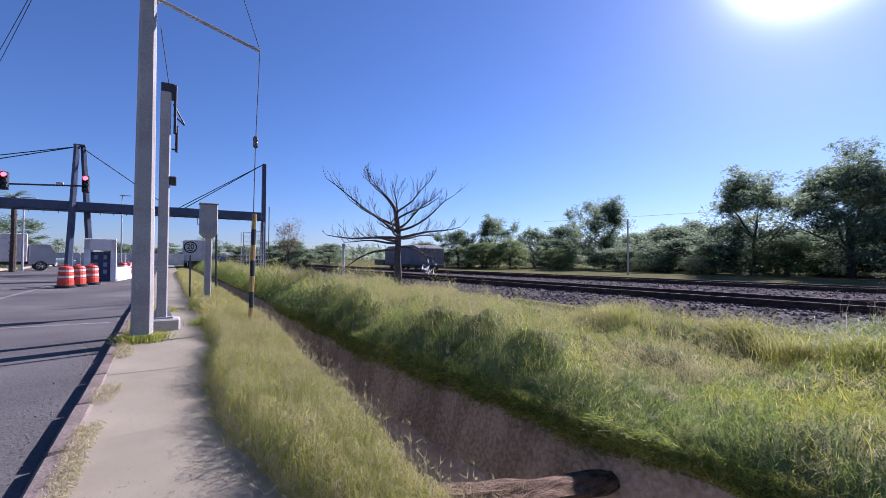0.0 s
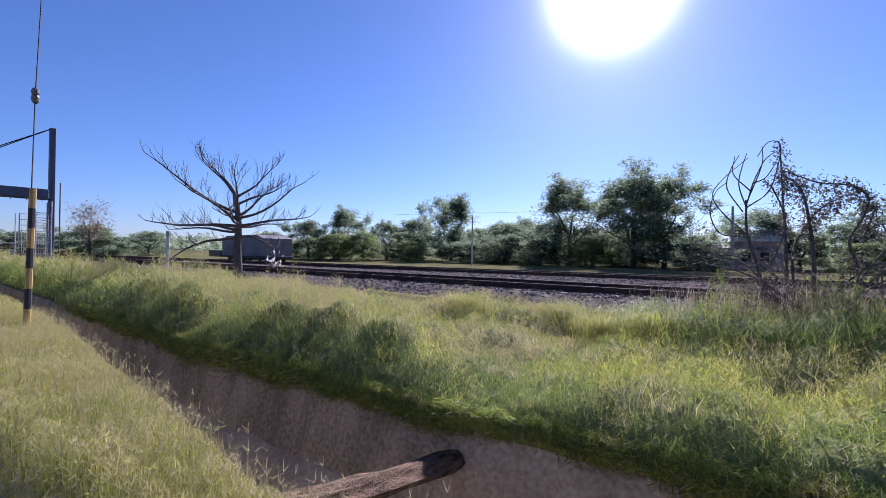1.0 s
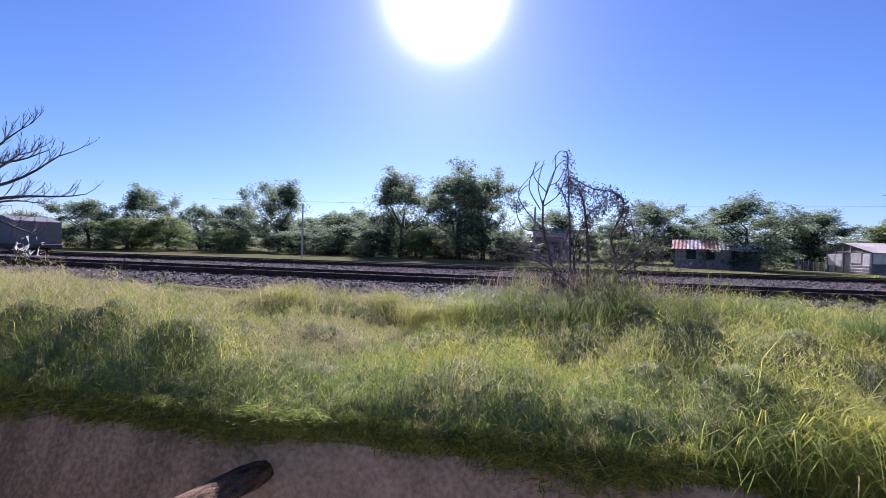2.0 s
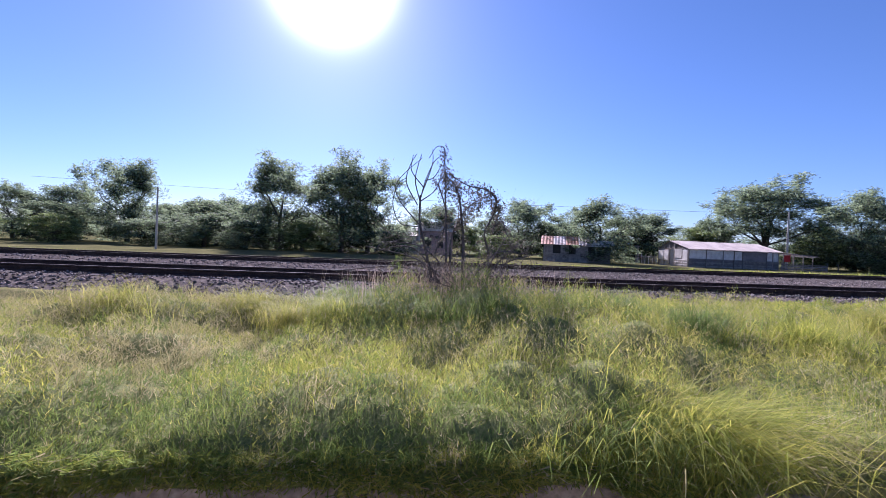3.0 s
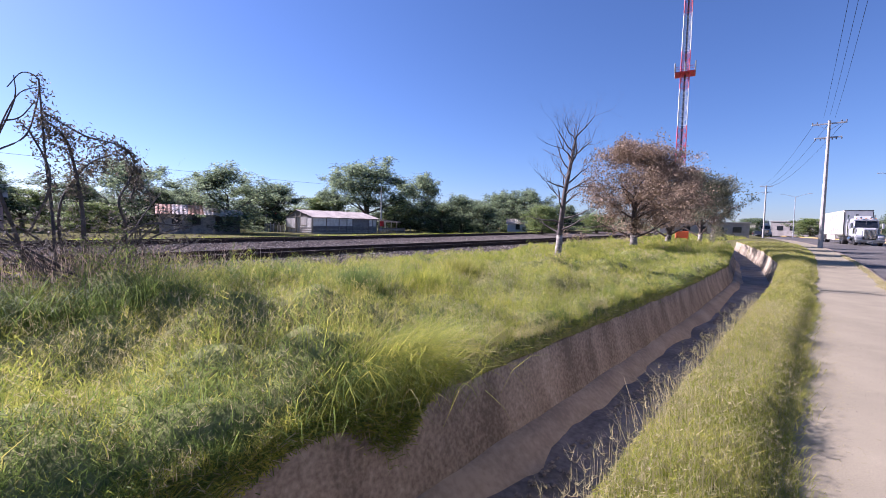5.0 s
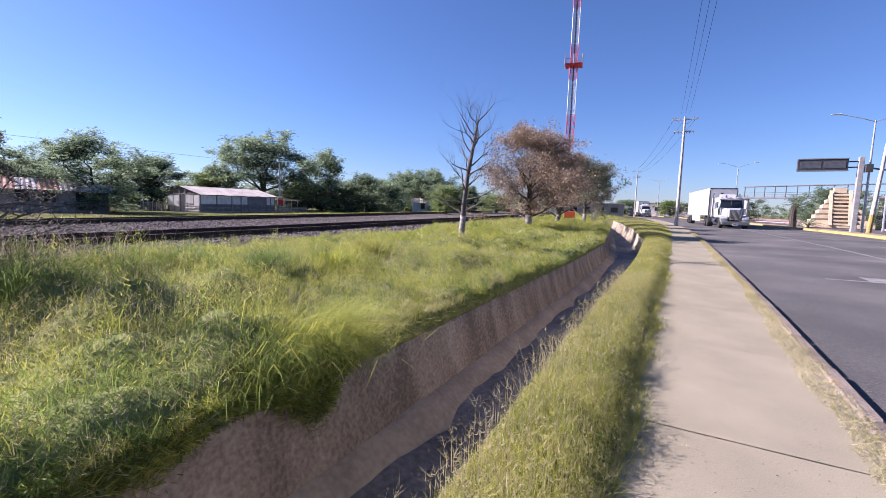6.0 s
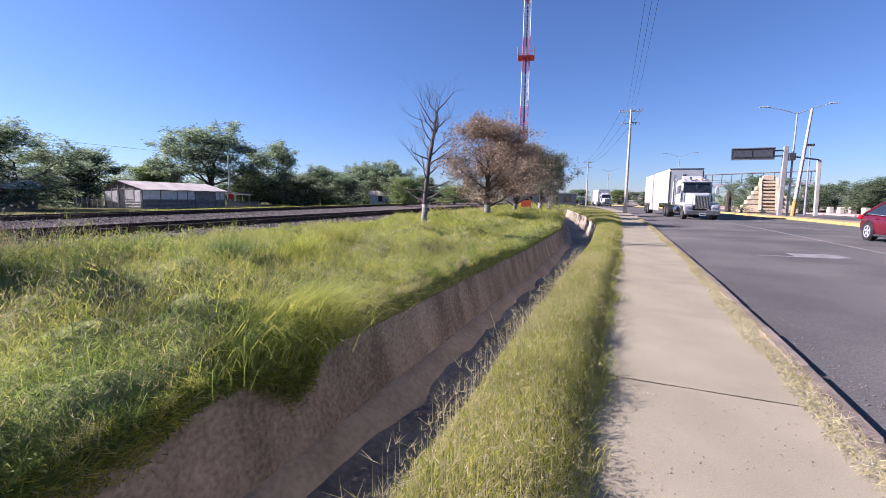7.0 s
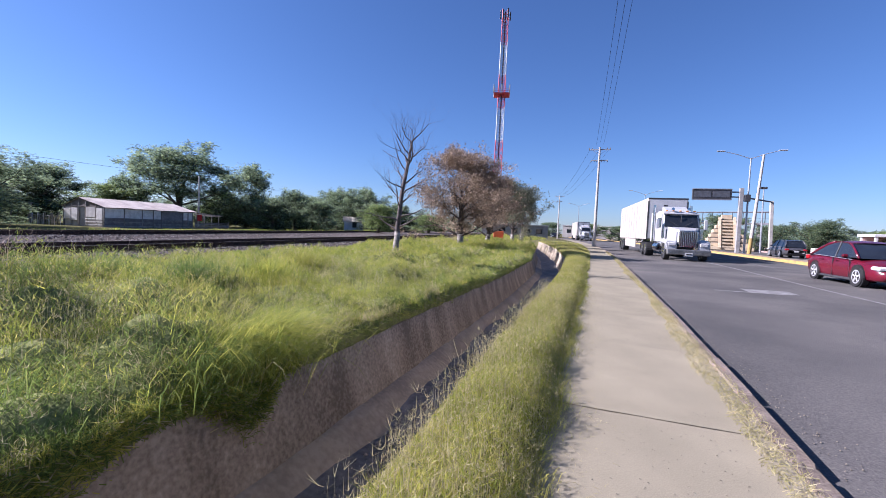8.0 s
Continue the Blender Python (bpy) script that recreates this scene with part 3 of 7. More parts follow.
# loose stalks that lean out over the pavement
y = rng.uniform(-10, 10, 5200)
x = strip_lo(y) - np.abs(rng.normal(0, 0.05, 5200)) + 0.03
hh = rng.uniform(0.015, 0.085, 5200)
blades("verge_grass", x, y, 0.003 + 0 * x, hh, rng.uniform(0.002, 0.0045, 5200), hh * rng.uniform(0.4, 1.6, 5200), GRASSY, "straggling stalks at the edge of the pavement", toward=rng.normal(3.14, 0.9, 5200))
y = rng.uniform(-8, 10, 1500)
x = near_lip(y) + rng.normal(0.07, 0.05, 1500)
finger_heads("verge_seed_heads", x, y, rng.uniform(0.05, 0.32, 1500), SEED, "pale finger-like seed heads at the ditch edge", 0.07)
# dry bits and grit blown over the pavement beside the grass
y = rng.uniform(-9, 9, 7000)
x = strip_lo(y) - np.abs(rng.normal(0, 0.16, 7000))
x = np.maximum(x, -0.8)
slivers("pavement_litter", x, y, 0.005 + 0 * x, rng.uniform(0.012, 0.045, 7000), rng.uniform(0.0015, 0.003, 7000), SEED, "dry grass bits strewn over the pavement edge", -0.35)
y = rng.uniform(-9, 9, 4200)
x = rng.uniform(-0.85, 0.5, 4200)
rocks("pavement_grit", x, y, 0.002 + 0 * x, rng.uniform(0.0015, 0.0055, 4200), mat("pavement_grit", (0.30, 0.26, 0.19), (0.15, 0.13, 0.10), 0.95, 5, 0.2, 20, island=0.7), "sandy grit scattered over the pavement", "gravel")
# weeds along the kerb
x, y = scatter(46000, -34, 12, lambda y: kerb_x(y) + 0.03, lambda y: kerb_x(y) + 0.21 + 0.09 * waves(y, y * 0.1, 2, 8) + 0.04 * waves(y, y * 0.1, 7, 9))
keep = waves(y, y * 0.2, 2.1, 77) > -0.75
x, y = x[keep], y[keep]
slivers("kerb_weeds", x, y, 0.004 + rng.uniform(0.0, 0.055, len(x)), rng.uniform(0.02, 0.07, len(x)), rng.uniform(0.003, 0.006, len(x)), SEED, "dry weeds rooted along the kerb", 0.3)


def bank_hi(y):
    return track_x(y) - 3.0 - 0.9 * smooth01((y + 4) / 7) + 0.35 * waves(y, y * 0.2, 0.9, 15)


def bank_lo(y):
    """Where the grass begins at the ditch: it hangs over the lip in places."""
    return far_lip(y) - 0.04 - 0.12 * smooth01((y + 2.4) / 0.8)


def dark_zone(x, y):
    """Where the coarse dark growth stands: round the dead bush and in scattered tufts; along the lip its colour also
    stands for the shade on the bank's face.
    """
    u = x - far_lip(y)
    # darker grass painted along the lip for the shaded face above the ditch
    lip = np.exp(-((u - 0.05) / (0.50 + 0.14 * waves(y, y * 0.2, 1.2, 71))) ** 2) * (0.15 + 0.65 * smooth01((y + 1.5) / 1.0))
    return 0.9 * np.exp(-(((x - 7.0) / 1.2) ** 2 + ((y - 0.0) / 2.0) ** 2)) + lip + (0.22 + 0.28 * smooth01((y + 2.5) / 1.5)) * smooth01((waves(x * 1.4, y, 2.6, 72) - 0.25) / 0.3) + 0.35 * smooth01((waves(x, y, 6.0, 73) - 0.3) / 0.3)


def front(y):
    """How strongly the growth rises and hangs along the ditch."""
    return 0.30 + 0.70 * smooth01((y + 2.4) / 0.8)


def drape(y):
    """How far the growth hangs down the ditch wall."""
    return 0.05 + 0.27 * smooth01((y + 2.2) / 0.9) * np.clip(0.75 + 0.55 * waves(y, y * 0.3, 1.5, 26), 0.1, 1.4) + 0.50 * np.exp(-((y + 1.55) / 0.22) ** 2) + 0.07 * waves(y, y * 0.3, 5.0, 27) + 0.05 * waves(y, y * 0.3, 14.0, 28) - 0.30 * np.exp(-((y + 0.78) / 0.34) ** 2) - 0.22 * np.exp(-((y - 1.5) / 0.7) ** 2)


def bank_h(x, y):
    """The height of the bank's canopy: a ridge along the ditch, a trough, hummocks and a tall patch round the bush."""
    u = x - far_lip(y)
    lumps = 0.10 * clump(x, y, 16, 1.5) + 0.13 * clump(x, y, 17, 3.6) + 0.07 * clump(x, y, 18, 9)
    ridge = 0.36 * np.exp(-((u - 0.62) / 0.55) ** 2) * front(y) * np.clip(0.9 + 0.35 * waves(y, y * 0.3, 0.9, 63), 0.4, 1.4)
    back = 0.34 * np.exp(-(((x - 7.1) / 1.1) ** 2 + ((y - 0.2) / 2.0) ** 2)) + 0.16 * np.exp(-(((x - 6.2) / 0.8) ** 2 + ((y - 4.4) / 1.0) ** 2)) + 0.22 * np.exp(-(((u - 1.3) / 1.1) ** 2)) * smooth01((y - 3.0) / 0.8)
    hum = 0.16 * smooth01((waves(x, y, 1.1, 64) - 0.1) / 0.4) * smooth01((u - 1.0) / 0.8)
    base = 0.03 + lumps + ridge + back + hum
    base = base * (1 - 0.55 * np.exp(-((y - 2.35) / 0.55) ** 2) * (1 - smooth01((u - 2.2) / 0.8)))
    return base * (0.40 + 0.60 * smooth01((u + 0.22) / 0.45)) * (1 - 0.55 * smooth01((x - bank_hi(y) + 1.0) / 1.0))


LAB = ("rank bright green grass on the bank", "yellowing grass on the bank", "dark green coarse growth on the bank, darkening the lip for shade", "straw-coloured seed stalks on the bank")
QUAD = (GRASS, GRASSY, GRASSD, SEED)


def bank_kinds(x, y):
    n = len(x)
    u = x - far_lip(y)
    yel = 0.42 + 0.28 * waves(x, y, 0.8, 41) + 0.15 * smooth01((x - 4.6) / 3) * (y > 1)
    trough = np.exp(-((u - 1.75) / 0.45) ** 2) * smooth01((y + 2.5) / 1.0) * (1 - smooth01((y - 2.8) / 1.0))
    dry = 0.17 + 0.52 * smooth01((y - 1.3) / 1.2) * smooth01((u - 0.25) / 0.5) + 0.15 * waves(x, y, 1.1, 43) + 0.42 * trough
    who = [np.where(rng.uniform(0, 1, n) < 0.6, tufts(x, y, c, sd)[1], rng.uniform(0, 1, n)) for c, sd in ((0.19, 2.0), (0.34, 5.0), (0.24, 8.0))]
    k = np.where(who[0] < yel, 1, 0)
    k = np.where(who[1] < dry, 3, k)
    return np.where(who[2] < np.minimum(0.75, dark_zone(x, y)), 2, k)


# opaque sheet added under the blades to block light, hanging over the lip
UNDERLAY = mat("grass_underlay", (0.23, 0.24, 0.09), (0.11, 0.13, 0.045), 0.9, 7, 1.0, 45, spec=0.05, col3=(0.28, 0.25, 0.11))
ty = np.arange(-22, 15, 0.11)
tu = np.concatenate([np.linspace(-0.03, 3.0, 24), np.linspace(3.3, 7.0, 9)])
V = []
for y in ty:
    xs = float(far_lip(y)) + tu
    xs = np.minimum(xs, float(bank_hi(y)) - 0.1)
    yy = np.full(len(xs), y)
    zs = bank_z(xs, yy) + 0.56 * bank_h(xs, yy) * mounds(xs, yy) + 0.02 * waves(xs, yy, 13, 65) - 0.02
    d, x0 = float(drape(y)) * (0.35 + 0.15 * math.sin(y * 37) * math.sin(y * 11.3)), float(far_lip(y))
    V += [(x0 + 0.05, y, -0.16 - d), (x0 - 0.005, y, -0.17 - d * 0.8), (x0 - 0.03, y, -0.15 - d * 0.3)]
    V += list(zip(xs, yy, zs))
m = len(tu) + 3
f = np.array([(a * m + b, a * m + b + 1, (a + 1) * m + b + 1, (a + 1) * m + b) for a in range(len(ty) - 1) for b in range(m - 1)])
tagged(part("bank_thatch", raw_mesh("bank_thatch", np.array(V), np.full(len(f), 4), f.ravel()), UNDERLAY, smooth=True), "opaque green-brown sheet added under the bank's blades to shade them", "grass", kind="stuff")

for nn, y0, y1, pw, ln, wd in ((280000, -9, 10, 1.5, 0.054, 0.0064), (80000, -36, -9, 1.0, 0.11, 0.015), (56000, 10, 40, 1.0, 0.15, 0.018), (12000, -90, -36, 1, 0.35, 0.05), (8000, 40, 85, 1, 0.35, 0.05)):
    x, y = scatter(nn, y0, y1, bank_lo, bank_hi, pw)
    z = bank_z(x, y) + bank_h(x, y) * tuft_lift(x, y) * (0.55 + 0.5 * rng.uniform(0.0, 1.0, nn) ** 0.8)
    kinds = bank_kinds(x, y)
    for kk in range(4):
        s = kinds == kk
        if s.any():
            slivers("bank_grass", x[s], y[s], z[s], ln * (1 + 0.05 * (x[s] - 3)) * rng.uniform(0.5, 1.6, s.sum()), wd * (1 + 0.1 * (x[s] - 3)) * rng.uniform(0.6, 1.3, s.sum()), QUAD[kk], LAB[kk], 0.7)
for nn, y0, y1, pw, wd in ((50000, -9, 10, 1.4, 0.006), (22000, -36, -9, 1.0, 0.013), (15000, 10, 40, 1.0, 0.017)):
    x, y = scatter(nn, y0, y1, bank_lo, bank_hi, pw)
    h = bank_h(x, y) * tuft_lift(x, y) * rng.uniform(0.6, 1.15, nn) + 0.02
    kinds = bank_kinds(x, y)
    lean = h * rng.uniform(0.15, 1.0, nn)
    for kk in range(4):
        s = kinds == kk
        if s.any():
            blades("bank_grass", x[s], y[s], bank_z(x[s], y[s]) - 0.01, h[s], wd * (1 + 0.06 * (x[s] - 3)) * rng.uniform(0.6, 1.4, s.sum()), lean[s], QUAD[kk], LAB[kk])
x, y = scatter(6500, -7, 11, bank_lo, bank_hi, 1.3)
finger_heads("bank_seed_heads", x, y, bank_z(x, y) + bank_h(x, y) + rng.uniform(0, 0.14, 6500), SEED, "pale finger-like seed heads over the bank", 0.06)
# growth that drapes over the ditch wall
n = 56000
y = np.concatenate([rng.uniform(-2.0, 13, n - 9000), rng.normal(-1.6, 0.35, 4000), rng.uniform(-20, -1, 5000)])
t = rng.uniform(0, 1, n)
d = np.maximum(0.04, drape(y)) * (0.7 + 0.7 * rng.uniform(0, 1, n) ** 2)
x = far_lip(y) - 0.15 * np.sin(np.clip(t * 1.25 + 0.1, 0, 1) * 3.14) * (0.4 + 0.6 * front(y)) + rng.normal(0.0, 0.025, n)
z = 0.06 - t * (d + 0.16)
for lo, hi, mt in ((0, 0.42, GRASSD), (0.42, 0.88, GRASS), (0.88, 1.0, SEED)):
    s = slice(int(lo * n), int(hi * n))
    o = rng.permutation(n)[s]
    slivers("draping_grass", x[o], y[o], z[o], rng.uniform(0.06, 0.17, len(o)), rng.uniform(0.006, 0.011, len(o)), mt, "green growth draping over the ditch wall", -0.5)


def fountain(x, y, z, n, h0, h1, r, wd, material, label, way=None, far=(0.35, 1.0)):
    """One bunch of long blades that rise, arch over and droop at the tip."""
    a = rng.uniform(0, 6.283, n) if way is None else rng.normal(way, 0.75, n)
    rr, b = np.abs(rng.normal(0, r, n)), rng.uniform(0, 6.283, n)
    h, reach, droop = rng.uniform(h0, h1, n), rng.uniform(*far, n), rng.uniform(0.25, 1.1, n)
    x0, y0 = x + rr * np.cos(b), y + rr * np.sin(b) * 1.4
    w = wd * rng.uniform(0.6, 1.4, n)
    v = np.empty((n, 9, 3))
    for k, (t, f) in enumerate(((0, 0.8), (0.3, 1.0), (0.58, 0.85), (0.82, 0.5), (1.0, 0.0))):
        px, py = x0 + np.cos(a) * h * reach * t ** 1.4, y0 + np.sin(a) * h * reach * t ** 1.4
        pz = z + h * (t * (1.35 - 0.35 * t) - droop * t ** 3.2 * 0.75)
        for s_, j in ((-1, 2 * k), (1, 2 * k + 1)) if k < 4 else ((0, 8),):
            v[:, j] = np.stack([px - s_ * np.sin(a) * w * f / 2, py + s_ * np.cos(a) * w * f / 2, pz], -1)
    f = np.array([0, 1, 3, 2, 2, 3, 5, 4, 4, 5, 7, 6, 6, 7, 8])
    me = raw_mesh("grass_bunch", v.reshape(-1, 3), np.tile([4, 4, 4, 3], n), (f[None] + 9 * np.arange(n)[:, None]).reshape(-1))
    return tagged(part("grass_bunch", me, material), label, "grass", kind="stuff")


fountain(3.08, -1.60, -0.02, 1300, 0.40, 0.78, 0.26, 0.0062, GRASS, "great arching bunch of grass over the ditch wall", -2.7, (0.6, 1.35))
fountain(3.05, -1.25, -0.02, 800, 0.35, 0.65, 0.22, 0.005, GRASSD, "arching bunch of green grass over the ditch wall", -2.9, (0.6, 1.2))
fountain(3.0, -1.70, -0.05, 140, 0.45, 0.75, 0.22, 0.005, SEED, "dry arching stalks in the bunch over the ditch wall", -2.6, (0.7, 1.4))
for x, y, m in ((6.3, 2.2, GRASSY), (5.9, 4.4, GRASSY), (6.6, -1.7, GRASSD), (7.6, -2.6, GRASS), (6.9, 3.0, GRASSY), (7.9, 1.8, GRASSD), (6.6, 0.9, GRASSD), (8.2, -0.6, GRASSD), (6.1, 0.3, GRASSD), (6.0, -0.7, GRASSD), (6.4, 1.5, GRASS), (6.3, -2.4, GRASSD), (5.2, -4.2, GRASS), (6.0, -6.0, GRASSY), (4.6, 5.4, GRASSD), (5.6, -3.1, GRASSD)):
    fountain(x, y, float(bank_z(np.array(x), np.array(y))), 900, 0.35, 0.80, 0.26, 0.0062, m, "tall bunch of coarse grass on the bank")
# plumes by the verge
cx, cy = 1.16 + rng.normal(0, 0.12, 90), -2.55 + rng.normal(0, 0.3, 90)
h = rng.uniform(0.2, 0.5, 90)
blades("plume_grass", cx, cy, -0.05 + 0 * cx, h, rng.uniform(0.003, 0.005, 90), h * rng.uniform(0.3, 1.1, 90), SEED, "pale feathery grass plumes at the ditch edge", toward=rng.normal(0.2, 0.6, 90))

# green strip beyond the far track
n = 26000
y = rng.uniform(-70, 60, n)
x = far_track_x(y) + 2.6 + rng.uniform(0, 1, n) ** 1.3 * 7
h = rng.uniform(0.08, 0.3, n)
blades("far_grass", x, y, bank_z(x, y) - 0.01, h, rng.uniform(0.02, 0.05, n), h * rng.uniform(0.2, 0.9, n), GRASS, "short green grass strip beyond the far track")


# ---- trees ----
def leaf_mesh(name, c, size, material, flat=0.0):
    """Leaves as small pointed blades round the points c."""
    n = len(c)
    u, w = rng.normal(0, 1, (n, 3)), rng.normal(0, 1, (n, 3))
    u[:, 2] *= 1 - flat
    u /= np.linalg.norm(u, axis=1, keepdims=True)
    w -= (w * u).sum(1, keepdims=True) * u
    w /= np.linalg.norm(w, axis=1, keepdims=True)
    s = (size * rng.uniform(0.5, 1.4, n))[:, None]
    v = np.stack([c - u * s - w * s * 0.5, c - u * s * 0.6 + w * s * 0.5, c + u * s], 1).reshape(-1, 3)
    me = raw_mesh(name, v, np.full(n, 3), np.arange(3 * n))
    me.materials.append(material)
    return me


def grow(g, tips, p, d, length, r, depth, R, up=0.15, spread=0.8, kids=3, wob=0.18):
    """A limb and, from it, its twigs; tips collects the ends."""
    pts, rad = [Vector(p)], [r]
    d = Vector(d).normalized()
    for i in range(4):
        d = (d + Vector((R.gauss(0, wob), R.gauss(0, wob), R.gauss(0, wob) + up))).normalized()
        pts.append(pts[-1] + d * length / 4)
        rad.append(r * (1 - 0.17 * (i + 1)))
    g.tube(pts, rad, 6 if r > 0.05 else 4 if r > 0.015 else 3, False)
    if depth == 0:
        tips.append(pts[-1])
        tips.append(pts[2])
        return
    for k in range(kids):
        i = R.choice((2, 3, 4)) if k else 4
        base = pts[i] - pts[i - 1]
        side = Vector((R.gauss(0, 1), R.gauss(0, 1), R.gauss(0, 0.6)))
        nd = base.normalized() + side.normalized() * spread * R.uniform(0.6, 1.1)
        grow(g, tips, pts[i], nd, length * R.uniform(0.55, 0.78), rad[i] * 0.72, depth - 1, R, up, spread, kids, wob)


def dome(q, n, h, r, low, lobes):
    """Leaf points in many small lobes that fill an uneven dome."""
    C = []
    for k in range(lobes):
        a, e = q.uniform(0, 6.28), q.uniform(0, 1)
        rim = r * math.sqrt(max(0.04, 1 - ((e - 0.38) / 0.66) ** 2)) * (0.8 + 0.2 * math.sin(3 * a + h))
        rr = rim * math.sqrt(q.uniform(0.15, 1.0)) * 0.82
        c = np.array([math.cos(a) * rr, math.sin(a) * rr, h * (low + (0.93 - low) * e)])
        m = n // lobes
        v = q.normal(0, 1, (m, 3))
        v /= np.linalg.norm(v, axis=1, keepdims=True)
        C.append(c + v * (q.uniform(0.05, 1.0, (m, 1)) ** 0.5) * r * q.uniform(0.16, 0.34) * np.array([1, 1, 0.75]))
    return C


def leafy_tree(label, h, r, seed, leaf, material, low=0.2, lobes=11, n=4200, trunk_r=0.16):
    """A tree of height h at the origin: tapered trunk with limbs, and a lobed uneven crown."""
    R = random.Random(seed)
    q = np.random.default_rng(seed)
    t = thing("tree", label, "tree")
    g, tips = Geo(), []
    g.tube([(0, 0, -0.2), (0.03, 0, 0.0), (0.05, 0.04, h * 0.2), (0.0, 0.1, h * 0.4)], [trunk_r * 1.35, trunk_r * 1.1, trunk_r * 0.9, trunk_r * 0.7], 8)
    for k in range(6):
        a = k * 1.05 + R.uniform(-0.3, 0.3)
        grow(g, tips, (0.02, 0.06, h * R.uniform(0.2, 0.4)), (math.cos(a), math.sin(a), R.uniform(0.5, 1.6)), h * 0.33, trunk_r * 0.5, 2, R, 0.1, 0.8, 2)
    part("trunk", g, BARK, t, smooth=True)
    C = dome(q, n, h, r, low, 3 * lobes)
    if tips:
        tp = np.array([p[:] for p in tips])
        pick = tp[q.integers(0, len(tp), n // 4)]
        C.append(pick + q.normal(0, 0.18, pick.shape))
    C = np.concatenate(C)
    C[:, 2] = np.maximum(C[:, 2], 0.1)
    part("crown", leaf_mesh("crown", C, leaf, material), material, t)
    return t


GREENS = [leafy_tree("dusty green mesquite tree beyond the railway", 7, 3, 11, 0.13, LEAF, 0.03, 26, 12500),
          leafy_tree("broad dark green tree behind the tracks", 7, 3, 12, 0.13, LEAF, 0.03, 28, 12500),
          leafy_tree("uneven green tree with open crown beyond the tracks", 7, 3, 13, 0.125, LEAF, 0.04, 24, 11500),
          leafy_tree("pale green bushy tree by the houses", 7, 3, 14, 0.13, LEAFL, 0.02, 24, 11500),
          leafy_tree("tall green tree with lobed crown behind the houses", 7, 3, 15, 0.125, LEAF, 0.05, 30, 13000)]
used = set()


def plant(kind, x, y, h, r, turn, z=-0.1):
    m = pose(x, y, z, 0, 0, turn) @ Matrix.Diagonal((r / 3, r / 3, h / 7, 1))
    if kind not in used:
        used.add(kind)
        GREENS[kind].matrix_basis = m
        return tagged(GREENS[kind], group="trees beyond the railway")
    return copy_thing(GREENS[kind], m)


for i, (x, y, h, r) in enumerate((
        (37.9, 54.2, 6.0, 3.4), (44.1, 52.7, 8.1, 4.1), (49.9, 49.8, 6.5, 3.1), (53.2, 46.2, 6.9, 4.0), (52.5, 38.5, 8.7, 3.2), (59.6, 37.5, 6.5, 3.3),
        (58.6, 32.2, 7.2, 4.4), (63.4, 30.5, 6.1, 2.8), (49.4, 18.5, 9.0, 3.6), (47.9, 11.1, 10.5, 3.6), (50.5, 8.6, 8.4, 3.0), (69.9, 7.3, 5.2, 3.6), (62.7, -7.4, 6.3, 2.8), (58.6, -11.0, 6.8, 3.0),
        (59.6, -14.5, 5.8, 2.0), (63.1, -18.4, 5.8, 2.4), (47.5, -17.9, 6.0, 3.2), (58.7, -26.6, 6.6, 3.6))):
    plant((0, 1, 2, 4, 1, 0)[i % 6] if i not in (8, 9) else (1, 4)[i - 8], x, y, h, r * 1.12, 47 * i)
for i, (x, y, h, r) in enumerate((
        (60.5, -39.0, 7.4, 3.1), (58.7, -45.1, 11.9, 5.4), (55.0, -54.0, 9.0, 3.3), (59.2, -53.4, 6.2, 3.2), (44.7, -48.8, 5.5, 2.9), (42.3, -50.8, 6.6, 3.1), (38.0, -50.8, 5.0, 2.6),
        (52.0, -76.4, 8.6, 3.9), (47.7, -78.2, 7.9, 3.8), (30.0, -53.8, 5.1, 2.6), (53.6, -63.4, 7.6, 3.7), (50.4, -65.9, 6.7, 3.7), (46.5, -74, 7.7, 3.8), (42.4, -74, 6.0, 3.8), (40.1, -79, 5.2, 3.5), (36.5, -90, 4.9, 5.1),
        (53.5, -57.0, 5.6, 3.6), (57.0, -58.6, 6.4, 3.8))):
    plant((2, 4, 1, 3, 0, 2)[i % 6], x, y, h, r * 1.1, 61 * i + 20)
plant(3, 38.8, 43.3, 4.6, 2.9, 15)
for i, (x, y, h, r) in enumerate(((41, 37, 3.2, 2.6), (45, 31, 3.4, 3.0), (47, 26, 3.2, 2.8), (46, 15, 3.6, 3.0), (45.5, 5, 3.2, 2.6), (58, 15, 4.2, 3.4), (52, -7, 3.2, 2.6), (47, -15, 3.0, 2.0), (34, 58, 3.4, 3), (40, 50, 3.2, 3.2), (57, 24, 4, 3.4), (60.2, -53.2, 4.0, 4.1), (58, -52, 4.4, 3.6), (54.5, -81.7, 4.2, 4.4), (64, -86, 4.5, 4.0), (37, 47, 4.2, 3.2), (48, 43, 5.2, 3.6), (55, 29, 5.0, 3.4), (56, 19, 5.2, 3.4), (53, 13, 5.0, 3.2), (57, 1, 5.6, 3.4), (60, -3, 4.8, 3.2), (56, -17, 5.0, 3.0), (60, -29, 5.8, 3.7), (62, -37, 6.2, 4.0), (46, 21, 3.6, 2.8))):
    plant((3, 0, 1)[i % 3], x, y, h, r, 83 * i)

# far woods all round, one mass of foliage on the horizon
n = 30000
az = rng.uniform(0, 6.283, n)
dist = rng.uniform(150, 330, n)
top = 5.5 + 2.2 * waves(np.cos(az) * 40, np.sin(az) * 40, 0.6, 50)
c = np.stack([np.sin(az) * dist, np.cos(az) * dist, rng.uniform(0, 1, n) ** 0.8 * top], -1)
keep = (c[:, 0] > 24 + 0.06 * np.abs(c[:, 1])) | (c[:, 0] < -34)
